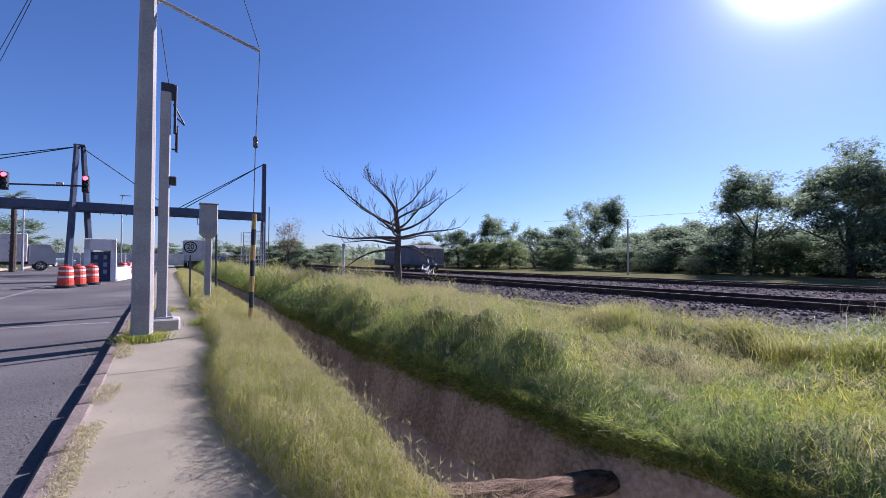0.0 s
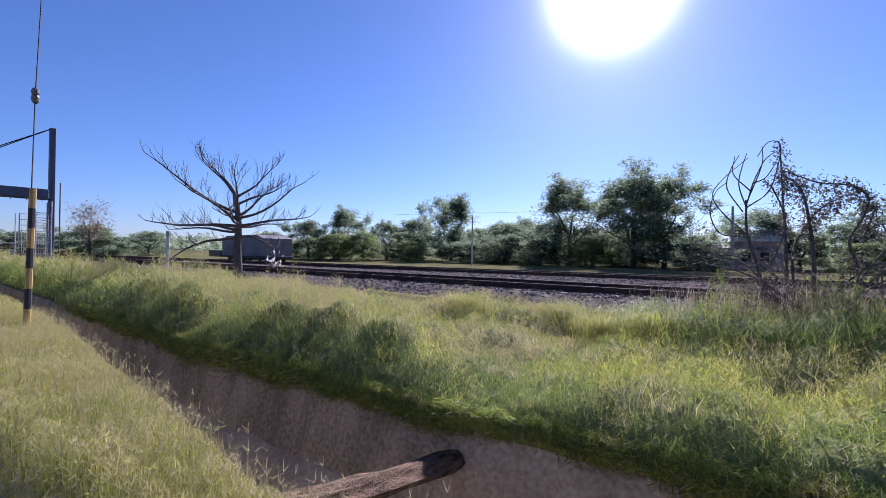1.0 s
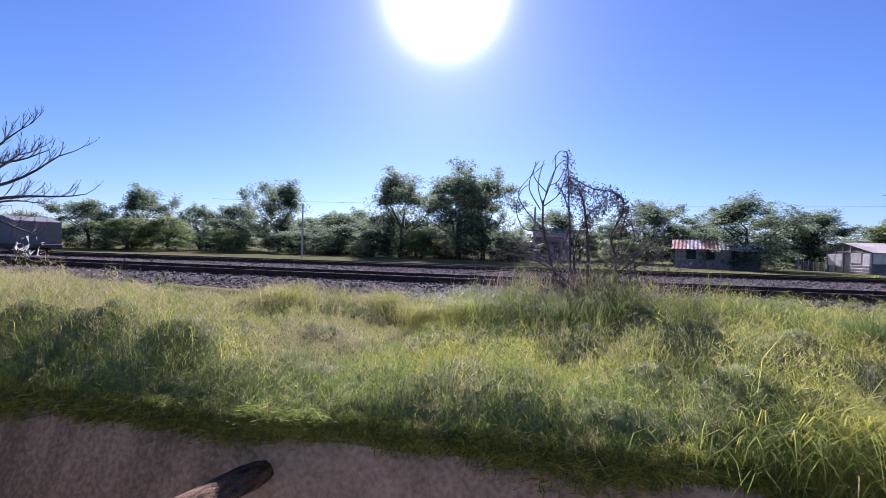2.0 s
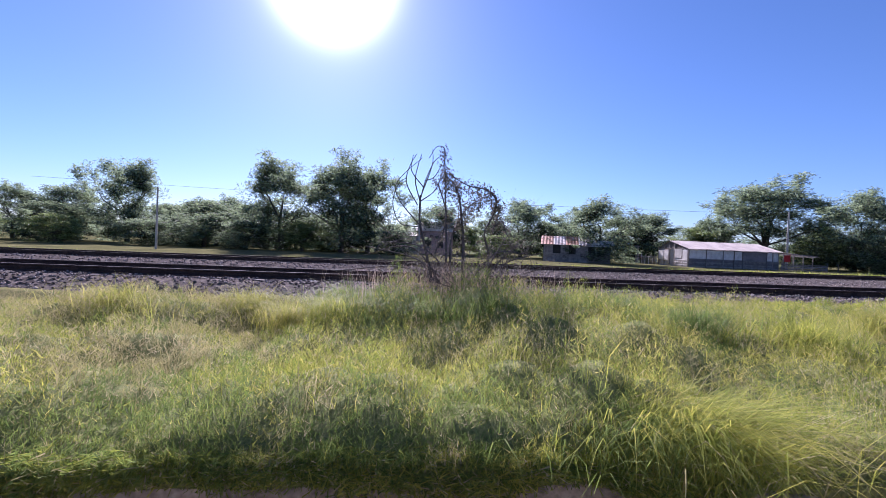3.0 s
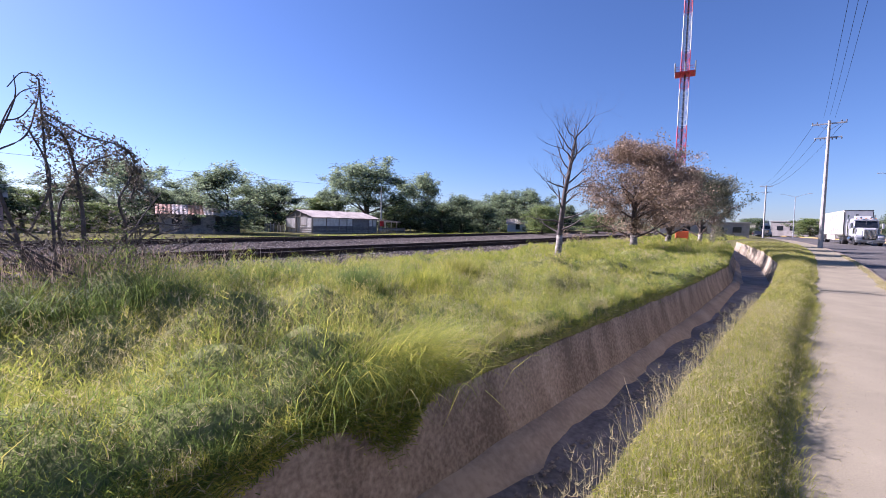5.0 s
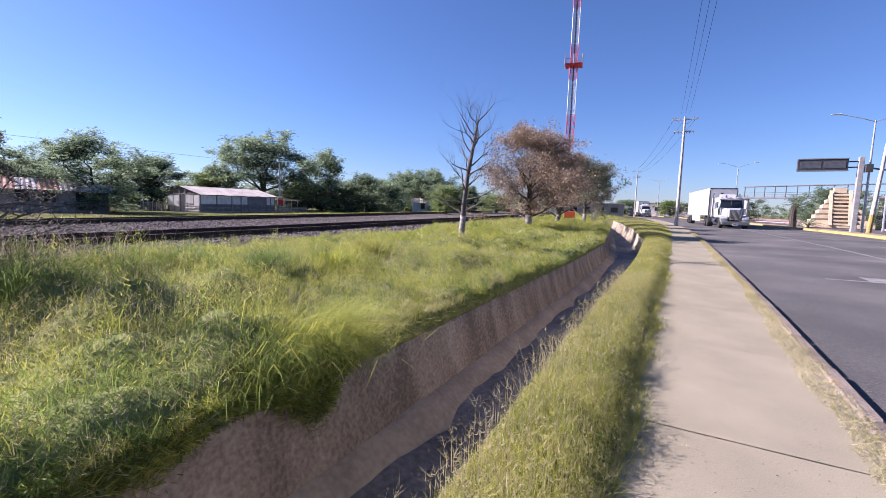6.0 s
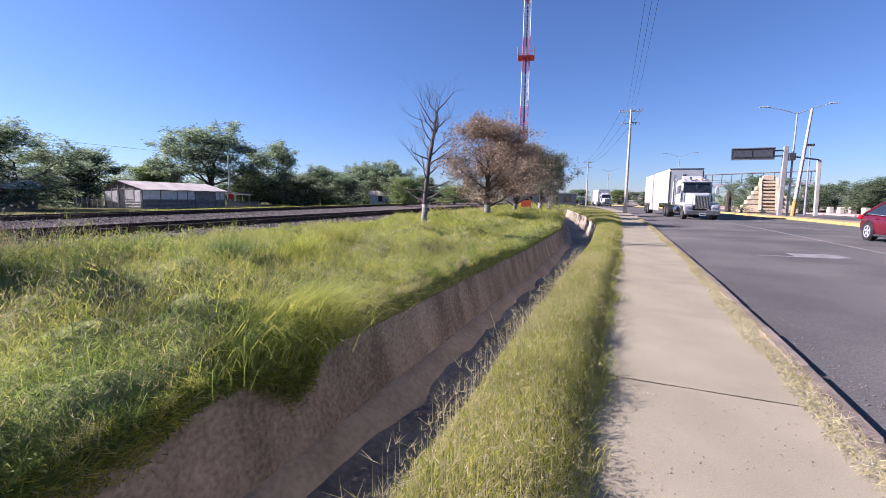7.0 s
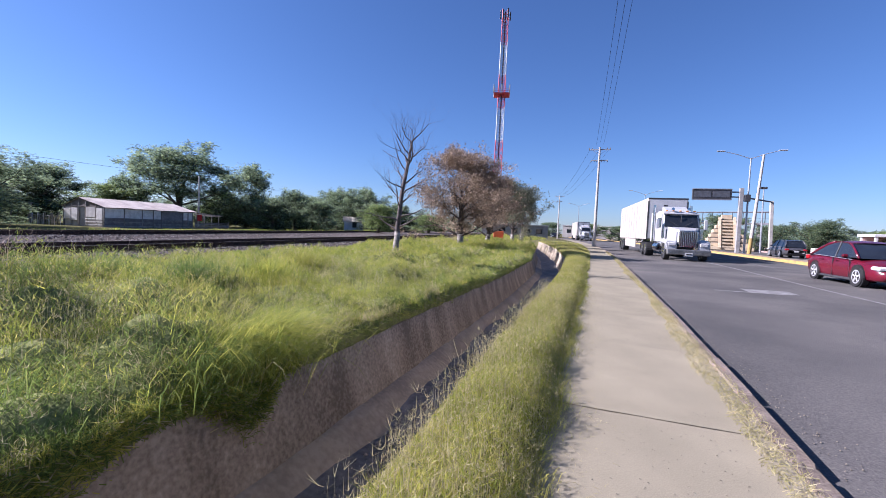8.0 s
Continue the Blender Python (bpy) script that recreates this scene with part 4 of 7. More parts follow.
tagged(part("far_woods", leaf_mesh("far_woods", c[keep], 1.5, LEAF), LEAF), "hazy line of distant trees", "trees", kind="stuff")


# trees on the bank: dead, brown-leaved and green
def bank_tree(label, x, y, z, h, seed, limbs, trunk_h, lime=0.55, depth=3, leaves=0, leafmat=None, lean=(0, 0), tr=0.13, up=0.10, spread=0.75, low=0.0, size=0.05, length=0.42, elev=(0.1, 0.7), kids=3, crown_r=2.3, wob=0.13, skirt=0.30):
    R = random.Random(seed)
    t = thing("tree", label, "tree", pose(x, y, z))
    g, tips = Geo(), []
    tp = [Vector((lean[0] * k * k, lean[1] * k * k, -0.15 + (trunk_h + 0.15) * k)) for k in (0, 0.15, 0.35, 0.6, 0.8, 1.0)]
    tp = [p + Vector((R.gauss(0, 0.025), R.gauss(0, 0.025), 0)) for p in tp]
    rr = [tr * f for f in (1.5, 1.15, 1.0, 0.82, 0.66, 0.42)]
    g.tube(tp, rr, 9)
    bark = BARKG if not leaves else BARK
    trunk = part("trunk", g, bark, t, smooth=True)
    for k in range(limbs):
        f = low + (1 - low) * (k / max(1, limbs - 1))
        i = min(4, int(f * 5))
        p = tp[i].lerp(tp[i + 1], min(1, f * 5 - i))
        a = k * 2.4 + R.uniform(-0.4, 0.4)
        e = elev[0] + (elev[1] - elev[0]) * f
        lg_ = Geo()
        grow(lg_, tips, p, (math.cos(a), math.sin(a), e + R.uniform(-0.1, 0.1)), h * length * R.uniform(0.75, 1.1) * (1.1 - 0.35 * f), tr * 0.48 * (1.1 - 0.5 * f), depth, R, up, spread, kids, wob)
        part("limb", lg_, bark, t, smooth=True)
    if lime:
        top = [tp[0], tp[1], tp[1].lerp(tp[2], 0.6)]
        part("limewash_band", Geo().tube(top, [r * 1.04 for r in (rr[0], rr[1], rr[1] * 0.6 + rr[2] * 0.4)], 9), LIME, trunk, "flaking white limewash round the trunk", True)
    if leaves:
        q = np.random.default_rng(seed)
        pp = np.array([p[:] for p in tips])
        c = pp[q.integers(0, len(pp), leaves // 2)] + q.normal(0, 1, (leaves // 2, 3)) * np.array([0.20, 0.20, 0.13])
        c = np.concatenate([c] + dome(q, leaves // 2, h, crown_r, skirt, 60))
        part("crown", leaf_mesh("crown", c, size, leafmat), leafmat, t)
    return t


def layered_tree(label, x, y, z):
    """A dead tree of long level limbs whose twigs all curl upwards."""
    R = random.Random(12)
    t = thing("tree", label, "tree", pose(x, y, z, 0, 0, -26))
    tp = [Vector((0.0, 0, -0.2)), Vector((0.01, 0, 0.4)), Vector((-0.03, 0.02, 1.2)), Vector((0.02, 0, 2.0)), Vector((-0.05, 0, 2.7)), Vector((-0.16, 0.05, 3.3))]
    part("trunk", Geo().tube(tp, [0.20, 0.165, 0.145, 0.125, 0.10, 0.07], 10), BARKG, t, smooth=True)

    def twig(g, p, d, ln, r, depth):
        q, rr = [p], [r]
        d = d.normalized()
        for i in range(5):
            d = (d + Vector((R.gauss(0, 0.10), R.gauss(0, 0.10), 0.15 + R.gauss(0, 0.16)))).normalized()
            q.append(q[-1] + d * ln / 5)
            rr.append(max(0.005, r * (1 - 0.15 * (i + 1))))
        g.tube(q, rr, 4 if r > 0.012 else 3, False)
        if depth:
            for i in (1, 2, 3, 4)[R.randrange(2):]:
                s = Vector((R.gauss(0, 1), R.gauss(0, 1), R.uniform(-0.1, 0.7)))
                twig(g, q[i], (q[i + 1] - q[i]).normalized() + s.normalized() * 0.85, ln * R.uniform(0.35, 0.6), r * 0.62, depth - 1)

    for ang, L, z0, rise, pw in ((178, 3.0, 2.45, 2.0, 1.2), (170, 3.5, 1.95, 0.15, 1.5), (186, 2.7, 1.55, -1.25, 2.0), (2, 2.3, 2.25, 1.5, 1.3), (-14, 2.6, 2.05, 0.45, 1.5), (12, 1.8, 1.6, -0.5, 1.6),
                                 (150, 1.6, 3.2, 1.5, 0.9), (195, 1.1, 3.25, 1.3, 0.9), (60, 2.1, 2.4, 1.2, 1.3), (100, 2.3, 2.2, 0.6, 1.4), (-60, 2.1, 2.4, 1.0, 1.3), (-110, 2.4, 2.1, 0.5, 1.4), (-140, 2.5, 2.3, 1.1, 1.2),
                                 (35, 2.0, 2.0, 0.2, 1.5), (130, 2.6, 1.9, 0.2, 1.5), (-90, 1.9, 2.7, 1.1, 1.1), (25, 1.9, 2.8, 1.0, 1.1), (-30, 1.7, 3.0, 1.2, 1.0), (205, 2.3, 1.8, 0.0, 1.5)):
        g, a = Geo(), math.radians(ang)
        i = 0 if z0 < 0.4 else 1 if z0 < 1.2 else 2 if z0 < 2.0 else 3 if z0 < 2.7 else 4
        base = tp[i].lerp(tp[i + 1], (z0 - tp[i].z) / (tp[i + 1].z - tp[i].z))
        a2, q = R.uniform(-0.3, 0.3), []
        for k in range(9):
            s = k / 8
            w = a + a2 * s
            q.append(base + Vector((math.cos(w) * L * s + R.gauss(0, 0.03) * s, math.sin(w) * L * s + R.gauss(0, 0.03) * s, rise * s ** pw + 0.05 * math.sin(7 * s + ang))))
        r0 = 0.036 + 0.010 * L
        g.tube(q, [r0 * (1 - 0.8 * k / 8) for k in range(9)], 6, False)
        for k in range(2, 9):
            for side in (1, -1):
                if (k * side + int(ang)) % 3 == 0 or k == 2 and side < 0:
                    continue
                f = q[k] - q[k - 1]
                s = Vector((-f.y, f.x, 0)) * side * R.uniform(0.3, 1.1) + Vector((0, 0, f.length * R.uniform(0.1, 1.0)))
                twig(g, q[k], f + s, R.uniform(0.4, 1.05) * (1.15 - 0.06 * k), 0.013, 1)
        part("limb", g, BARKG, t, smooth=True)
    return t


layered_tree("bare dead tree with level branches and upcurled twigs", 7.95, 16.3, 0.2)
bank_tree("bare dead tree with whitewashed foot on the bank", 6.12, -10.8, 0.2, 4.0, 8, 26, 3.7, 0.5, 3, lean=(-0.3, -0.12), tr=0.078, up=0.13, spread=0.8, low=0.33, length=0.25, elev=(0.0, 1.1), wob=0.22)
bank_tree("round tree with dry brown leaves and whitewashed foot", 7.8, -22.8, 0.2, 6.1, 21, 22, 3.3, 0.5, 3, 40000, LEAFB, tr=0.16, up=0.03, low=0.25, size=0.055, length=0.31, elev=(0.0, 1.4), crown_r=2.95, skirt=0.20)
bank_tree("tree with thin brownish crown and whitewashed foot", 7.9, -30.5, 0.2, 6.0, 22, 18, 3.3, 0.5, 3, 20000, LEAFB, tr=0.15, up=0.03, low=0.25, size=0.06, length=0.29, elev=(0.1, 1.4), crown_r=2.5, skirt=0.22)
bank_tree("green tree with whitewashed foot in the row on the bank", 7.6, -38.7, 0.2, 6.1, 23, 14, 3.4, 0.5, 3, 14000, LEAFO, tr=0.14, up=0.03, low=0.25, size=0.085, length=0.32, elev=(0.1, 1.4), crown_r=2.3)
bank_tree("green tree with whitewashed foot at the end of the row", 8.1, -47.5, 0.2, 6.1, 24, 12, 3.4, 0.5, 2, 12000, LEAFO, tr=0.14, up=0.03, low=0.25, size=0.09, length=0.32, elev=(0.1, 1.4), crown_r=2.3)
bank_tree("small tree with sparse brown leaves beside the tracks", 11.6, 51.6, 0.1, 5.4, 25, 12, 2.8, 0, 3, 1800, LEAFB, crown_r=1.5, tr=0.12, up=0.14, low=0.35, size=0.08, length=0.36, elev=(0.4, 1.5))


t = thing("road_barrier", "orange plastic barrier standing under the trees", "barrier", pose(8.35, -36.0, 0.2, 0, 0, 10))
part("panel", Geo().box((0, 0, 0.75), (0.9, 0.12, 0.55), 0.03), mat("orange_plastic", (0.50, 0.10, 0.03), (0.40, 0.08, 0.03), 0.5, 4, 0.02, 20), t)
for sx in (-0.38, 0.38):
    part("leg", Geo().box((sx, 0, 0.3), (0.07, 0.3, 0.7), 0.01), mat("orange_plastic", (0.50, 0.10, 0.03)), t)


# dead bush with climbing vine on the bank
def bush(x, y, z):
    R = random.Random(3)
    t = thing("dead_bush", "dead bush with arching branches and hanging dry vine", "bush", pose(x, y, z, 0, 0, -90))
    g, tips = Geo(), []

    def sweep(g, pts, r0, r1, dep=0.0):
        """A stem bent smoothly through a few points (across, up)."""
        P = [Vector((0.9 * a, dep + R.gauss(0, 0.05), 0.895 * b + 0.385 * min(1.0, b / 0.3))) for a, b in pts]
        P = [P[0] * 2 - P[1]] + P + [P[-1] * 2 - P[-2]]
        out = []
        for i in range(1, len(P) - 2):
            for k in range(5):
                s = k / 5
                out.append(0.5 * (2 * P[i] + (P[i + 1] - P[i - 1]) * s + (2 * P[i - 1] - 5 * P[i] + 4 * P[i + 1] - P[i + 2]) * s * s + (3 * P[i] - P[i - 1] - 3 * P[i + 1] + P[i + 2]) * s ** 3))
        out.append(P[-2])
        n = len(out) - 1
        g.tube(out, [r0 + (r1 - r0) * k / n for k in range(n + 1)], 5, False)
        return out

    # the forked main stem and its looping shoots
    sweep(g, ((-0.42, 0.0), (-0.62, 0.55), (-0.78, 1.2), (-0.80, 1.75)), 0.025, 0.015)
    for pts in (((-0.79, 1.62), (-0.52, 1.85), (-0.40, 2.25), (-0.37, 2.6), (-0.52, 2.66), (-0.66, 2.45)), ((-0.79, 1.70), (-0.70, 2.05), (-0.55, 2.4), (-0.35, 2.52)), ((-0.80, 1.2), (-1.12, 1.55), (-1.26, 1.85), (-1.12, 2.1), (-0.78, 2.42)),
                ((-0.84, 1.55), (-1.06, 1.95), (-1.02, 2.25), (-0.90, 2.5)), ((-0.79, 1.6), (-0.90, 2.0), (-0.86, 2.3), (-0.80, 2.52)), ((-0.82, 1.15), (-1.15, 1.2), (-1.29, 1.55), (-1.22, 1.9), (-1.05, 2.05)), ((-0.72, 2.0), (-0.55, 2.1), (-0.42, 2.3)),
                ((-0.79, 1.72), (-0.60, 2.3), (-0.60, 2.6)), ((-0.75, 1.9), (-0.98, 2.2), (-0.96, 2.5))):
        sweep(g, pts, 0.0105, 0.005)
    stems = [sweep(g, p, r, 0.009, d) for p, r, d in ((((0.05, 0.0), (0.05, 0.7), (0.0, 1.3), (-0.12, 1.9), (-0.36, 2.15)), 0.032, 0.1), (((0.45, 0.0), (0.52, 0.6), (0.40, 1.05), (0.55, 1.4), (0.60, 1.68), (0.40, 1.86), (0.08, 1.96), (-0.35, 2.15)), 0.019, -0.1),
             (((-0.25, 0.0), (-0.28, 0.8), (-0.32, 1.6), (-0.38, 2.6)), 0.022, 0.0), (((-0.1, 0.0), (-0.2, 0.8), (-0.05, 1.3), (0.15, 1.6), (0.38, 1.75)), 0.02, 0.2), (((0.55, 1.1), (0.66, 1.45), (0.70, 1.6)), 0.014, -0.1), (((-0.5, 0.6), (-0.3, 1.3), (-0.45, 1.9), (-0.55, 2.0)), 0.014, 0.0), (((0.58, 1.2), (0.74, 1.3), (0.82, 1.05)), 0.010, -0.1))]
    # low boughs that sprawl along the ground
    for pts in (((0.0, 0.1), (-0.9, 0.45), (-1.9, 0.10)), ((0.0, 0.2), (-0.7, 0.75), (-1.5, 0.85)), ((0.1, 0.1), (0.8, 0.5), (1.5, 0.75)), ((0.1, 0.2), (0.6, 0.7), (1.2, 0.72)), ((-0.3, 0.0), (-1.2, 0.15), (-2.1, 0.0)), ((-0.2, 0.1), (-0.9, 0.75), (-1.9, 0.55)), ((0.0, 0.1), (0.9, 0.25), (1.6, 0.45)), ((0.1, 0.1), (-1.0, 0.35), (-2.4, 0.28)), ((-0.1, 0.2), (-0.8, 0.55), (-1.7, 0.75)), ((0.2, 0.0), (-0.6, 0.2), (-1.4, 0.05)), ((0.0, 0.1), (0.5, 0.35), (1.1, 0.95)), ((0.2, 0.1), (0.7, 0.75), (1.0, 1.25))):
        o = sweep(g, pts, 0.018, 0.007, R.uniform(-0.3, 0.3))
        for k in (4, 6, 8, 9):
            s = Vector((R.gauss(0, 1), R.gauss(0, 1), R.uniform(-0.2, 0.8)))
            grow(g, tips, o[k], s, R.uniform(0.25, 0.5), 0.008, 1, R, 0.0, 0.7, 3, 0.2)
    for k in range(46):
        a = R.uniform(0, 6.28)
        grow(g, tips, (R.gauss(0, 0.35), R.gauss(0, 0.25), R.uniform(0, 0.5)), (math.cos(a) * 1.2, math.sin(a), R.uniform(0.2, 1.4)), R.uniform(0.3, 0.7), 0.010, 2, R, 0.0, 0.7, 3, 0.2)
    part("branchwork", g, BARKG, t)
    q = np.random.default_rng(4)
    e = np.array([p[:] for o in stems[:4] for p in o[len(o) // 2:]])
    c = e[q.integers(0, len(e), 2900)] + q.normal(0, 1, (2900, 3)) * [0.055, 0.06, 0.06] - np.stack([np.zeros(2900), np.zeros(2900), q.uniform(0, 0.2, 2900)], -1)
    c1 = np.array([p[:] for o in stems for p in o])
    c1 = c1[q.integers(0, len(c1), 1600)] + q.normal(0, 0.05, (1600, 3))
    tt = np.array([p[:] for p in tips])
    c2 = tt[q.integers(0, len(tt), 3600)] + q.normal(0, 0.06, (3600, 3))
    part("vine_leaves", leaf_mesh("vine_leaves", np.concatenate([c, c1, c2]), 0.022, mat("vine_dry", (0.16, 0.14, 0.11), (0.08, 0.075, 0.055), 0.8, 2, 0, 5, island=0.6, trans=0.25)), BARKG, t)
    # straw plumes growing up through it
    n = 1700
    bx, by, hh = 7.2 + rng.normal(0, 0.32, n), -0.25 + rng.normal(0, 0.85, n), rng.uniform(0.4, 1.0, n)
    blades("plume_grass", bx, by, 0.2 + 0 * bx, hh, rng.uniform(0.003, 0.006, n), hh * rng.uniform(0.1, 0.5, n), PLUME, "pinkish dry plume grass round the dead bush")
    return t


PLUME = mat("plume_pink", (0.48, 0.37, 0.29), (0.35, 0.27, 0.20), 0.9, 2, 0, 5, island=0.5, trans=0.4, spec=0.05)
bush(7.4, -0.26, 0.2)
# dead shrub sticks by the near rail
R = random.Random(9)
g, tips = Geo(), []
for k in range(3):
    grow(g, tips, (0, 0.1 * k, 0), (R.gauss(0, 0.2), R.gauss(0, 0.3), 1), 1.1, 0.025, 2, R, 0.05, 0.6, 2)
t = thing("dead_shrub", "leafless dead shrub at the edge of the ballast", "bush", pose(9.6, -1.6, 0.2))
part("branchwork", g, BARKG, t)

# ---- houses beyond the tracks ----
PLANK = mat("grey_planks", (0.30, 0.27, 0.24), (0.15, 0.13, 0.12), 0.9, 3, 0.5, 30, obj=0.4)
SHEETW = mat("white_boards", (0.72, 0.69, 0.65), (0.50, 0.46, 0.43), 0.8, 2, 0.15, 20, obj=0.2)
TIN = mat("dusty_tin_roof", (0.56, 0.49, 0.43), (0.38, 0.32, 0.28), 0.7, 1.2, 0.15, 14, metal=0.0, obj=0.3)
TINR = mat("rusty_tin_roof", (0.36, 0.17, 0.10), (0.48, 0.44, 0.41), 0.7, 1.4, 0.2, 12, metal=0.15, obj=0.5)
PINK = mat("faded_pink_wall", (0.45, 0.30, 0.27), (0.33, 0.22, 0.20), 0.9, 1.0, 0.2, 15)
BLOCKW = mat("grey_block_wall", (0.33, 0.31, 0.29), (0.22, 0.20, 0.19), 0.95, 1.0, 0.3, 12)
# near-black colour for solid window boxes, standing for the shade indoors
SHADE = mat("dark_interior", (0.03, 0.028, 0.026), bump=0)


def tin_sheet(x0, y0, z0, x1, y1, z1, amp=0.02, n=9):
    """A corrugated sheet from the eave (y0, z0) to the ridge (y1, z1)."""
    g = Geo()
    vs, fs = [], []
    for i in range(n):
        x = x0 + (x1 - x0) * i / (n - 1)
        o = amp * (1 if i % 2 else -1)
        for th in (0, -0.012):
            vs += [(x, y0, z0 + o + th), (x, y1, z1 + o + th)]
    for i in range(n - 1):
        a, b = 4 * i, 4 * i + 4
        fs += [(a, b, b + 1, a + 1), (a + 3, b + 3, b + 2, a + 2), (a, a + 2, b + 2, b), (a + 1, b + 1, b + 3, a + 3)]
    return g.add(vs, fs)


def shack(m):
    """Gable end on the y axis at x = 0, long side along x at y = 0."""
    t = thing("house", "low wooden shack with whitewashed boards and dusty tin roof", "house", m)
    L, D, E, Rg, yr = 10.7, 5.0, 2.0, 2.8, 3.0
    WALLG = mat("shack_wall", (0.27, 0.25, 0.25), (0.16, 0.15, 0.155), 0.9, 1.3, 0.3, 20)
    part("wall", Geo().box((L / 2, 0.05, E / 2 - 0.1), (L, 0.08, E + 0.2)), WALLG, t)
    part("wall", Geo().box((L / 2, D, E / 2 - 0.1), (L, 0.08, E + 0.2)), WALLG, t)
    part("wall", Geo().prism([(0.1, -0.2), (D - 0.1, -0.2), (D - 0.1, E), (yr, Rg), (0.1, E)], L - 0.08, L), WALLG, t)
    part("wall", Geo().prism([(0.1, -0.2), (D - 0.1, -0.2), (D - 0.1, E), (yr, Rg), (0.1, E)], 0.06, 0.14), mat("shack_end_wall", (0.50, 0.46, 0.44), (0.33, 0.30, 0.29), 0.9, 1.6, 0.2, 20), t)
    for i in range(7):
        for x0, x1 in ((0.0, 5.3), (5.34, L)):
            part("plank", Geo().box(((x0 + x1) / 2, -0.008 * (i % 2), 0.0 + 0.135 * i), (x1 - x0, 0.03, 0.125), 0.006), PLANK, t)
    for a, b in ((0.12, 2.0), (2.1, 4.0), (4.1, 5.3), (5.38, 6.3), (9.3, 9.95), (10.05, 10.65)):
        part("board", Geo().box(((a + b) / 2, -0.012, 1.42), (b - a, 0.03, 0.92), 0.008), SHEETW, t)
    for i in range(8):
        part("plank", Geo().box((7.8, -0.01, 1.0 + 0.12 * i), (2.9, 0.03, 0.11), 0.006), WALLG, t)
    for x in (0.0, 2.05, 4.05, 5.34, 6.36, 9.26, 10.0, 10.7):
        part("post", Geo().box((x, -0.05, 0.9), (0.08, 0.08, 2.1), 0.01), PLANK, t)
    # gable end: posts, pale boards and a slatted rail
    for y, h in ((0.0, 2.0), (0.9, 2.2), (2.2, 2.55), (3.1, 2.75), (4.0, 2.35), (5.0, 2.0)):
        part("post", Geo().box((0.0, y, h / 2 - 0.1), (0.11, 0.11, h + 0.2), 0.01), PLANK, t)
    for y0, y1, z0, z1 in ((0.1, 0.85, 0.55, 1.85), (1.0, 2.1, 0.95, 1.9), (3.2, 3.95, 0.6, 1.8), (4.05, 4.9, 0.7, 1.75)):
        part("board", Geo().box((-0.05, (y0 + y1) / 2, (z0 + z1) / 2), (0.03, y1 - y0, z1 - z0), 0.008), SHEETW, t)
    for i in range(6):
        part("rail", Geo().box((-0.07, 1.1 + 0.04 * (i % 2), 0.08 + 0.14 * i), (0.03, 2.1, 0.08), 0.006), SHEETW if i % 2 else PLANK, t)
    part("lintel", Geo().box((0.0, D / 2, 1.98), (0.09, D, 0.09), 0.01), PLANK, t)
    part("gable_board", Geo().prism([(0.1, 2.03), (D - 0.1, 2.03), (yr, Rg - 0.05)], 0.01, 0.05), mat("gable_planks", (0.22, 0.19, 0.17), (0.13, 0.11, 0.10), 0.9, 2, 0.4, 20), t)
    for i in range(12):
        x0 = -0.12 + i * 0.92
        part("roof_sheet", tin_sheet(x0, -0.4, E - 0.06 + 0.025 * (i % 3), x0 + 1.0, yr, Rg + 0.06 + 0.02 * (i % 2)), TIN, t)
        part("roof_sheet", tin_sheet(x0, D + 0.3, E - 0.06, x0 + 1.0, yr, Rg + 0.05), TIN, t)
    # porch beyond the far end, slatted roof on posts, with a red cloth
    for x in (11.4, 12.6, 13.8, 15.0):
        for y in (0.0, 2.4):
            part("porch_post", Geo().tube([(x, y, -0.2), (x + 0.03, y, 1.80 - 0.04 * (x - 11))], 0.05, 6), PLANK, t)
    for i in range(11):
        part("slat", Geo().box((10.9 + 0.43 * i, 1.1, 1.98 - 0.04 * i + 0.02 * (i % 2)), (0.14, 3.4, 0.04)), PLANK, t)
    for y in (0.0, 2.4):
        part("beam", Geo().tube([(10.7, y, 1.92), (15.6, y, 1.70)], 0.05, 6), PLANK, t)
    part("cloth", Geo().box((11.75, -0.08, 1.35), (0.75, 0.05, 0.75), 0.02), mat("red_cloth", (0.55, 0.03, 0.03), (0.35, 0.02, 0.02), 0.8, 4, 0.2, 20), t, "red cloth hung from the porch")
    for i in range(5):
        part("rail", Geo().box((13.6, -0.35, 0.0 + 0.17 * i), (5.8, 0.03, 0.11)), PLANK, t)
    for x in (10.9, 12.7, 14.6, 16.5, 17.9):
        part("rail_post", Geo().box((x, -0.31, 0.35), (0.08, 0.06, 1.2), 0.01), PLANK, t)
    return t


shack(pose(45.1, -26.4, -0.12, 0, 0, -83.3))
fe = thing("fence", "grey stake fence with pale slats beside the shack", "fence", pose(50.2, -25.6, -0.1, 0, 0, 8))
for i in range(18):
    part("stake", Geo().tube([(0.24 * i, 0.05 * math.sin(i), -0.2), (0.24 * i + 0.04 * math.sin(2 * i), 0, 1.0 + 0.25 * math.sin(i * 1.7))], 0.045, 5), PLANK if i % 3 else SHEETW, fe)
for z in (0.45, 0.85):
    part("rail", Geo().tube([(0, 0, z), (4.2, 0, z + 0.05)], 0.03, 5), PLANK, fe)
t = thing("gate_frame", "rough timber gate frame beside the shack", "gate", pose(55.0, -25.6, -0.1, 0, 0, 8))
for x in (0.0, 2.6):
    part("post", Geo().tube([(x, 0, -0.2), (x, 0, 2.2)], 0.09, 7), PLANK, t)
part("beam", Geo().tube([(-0.3, 0, 2.1), (3.0, 0, 2.15)], 0.06, 6), PLANK, t)


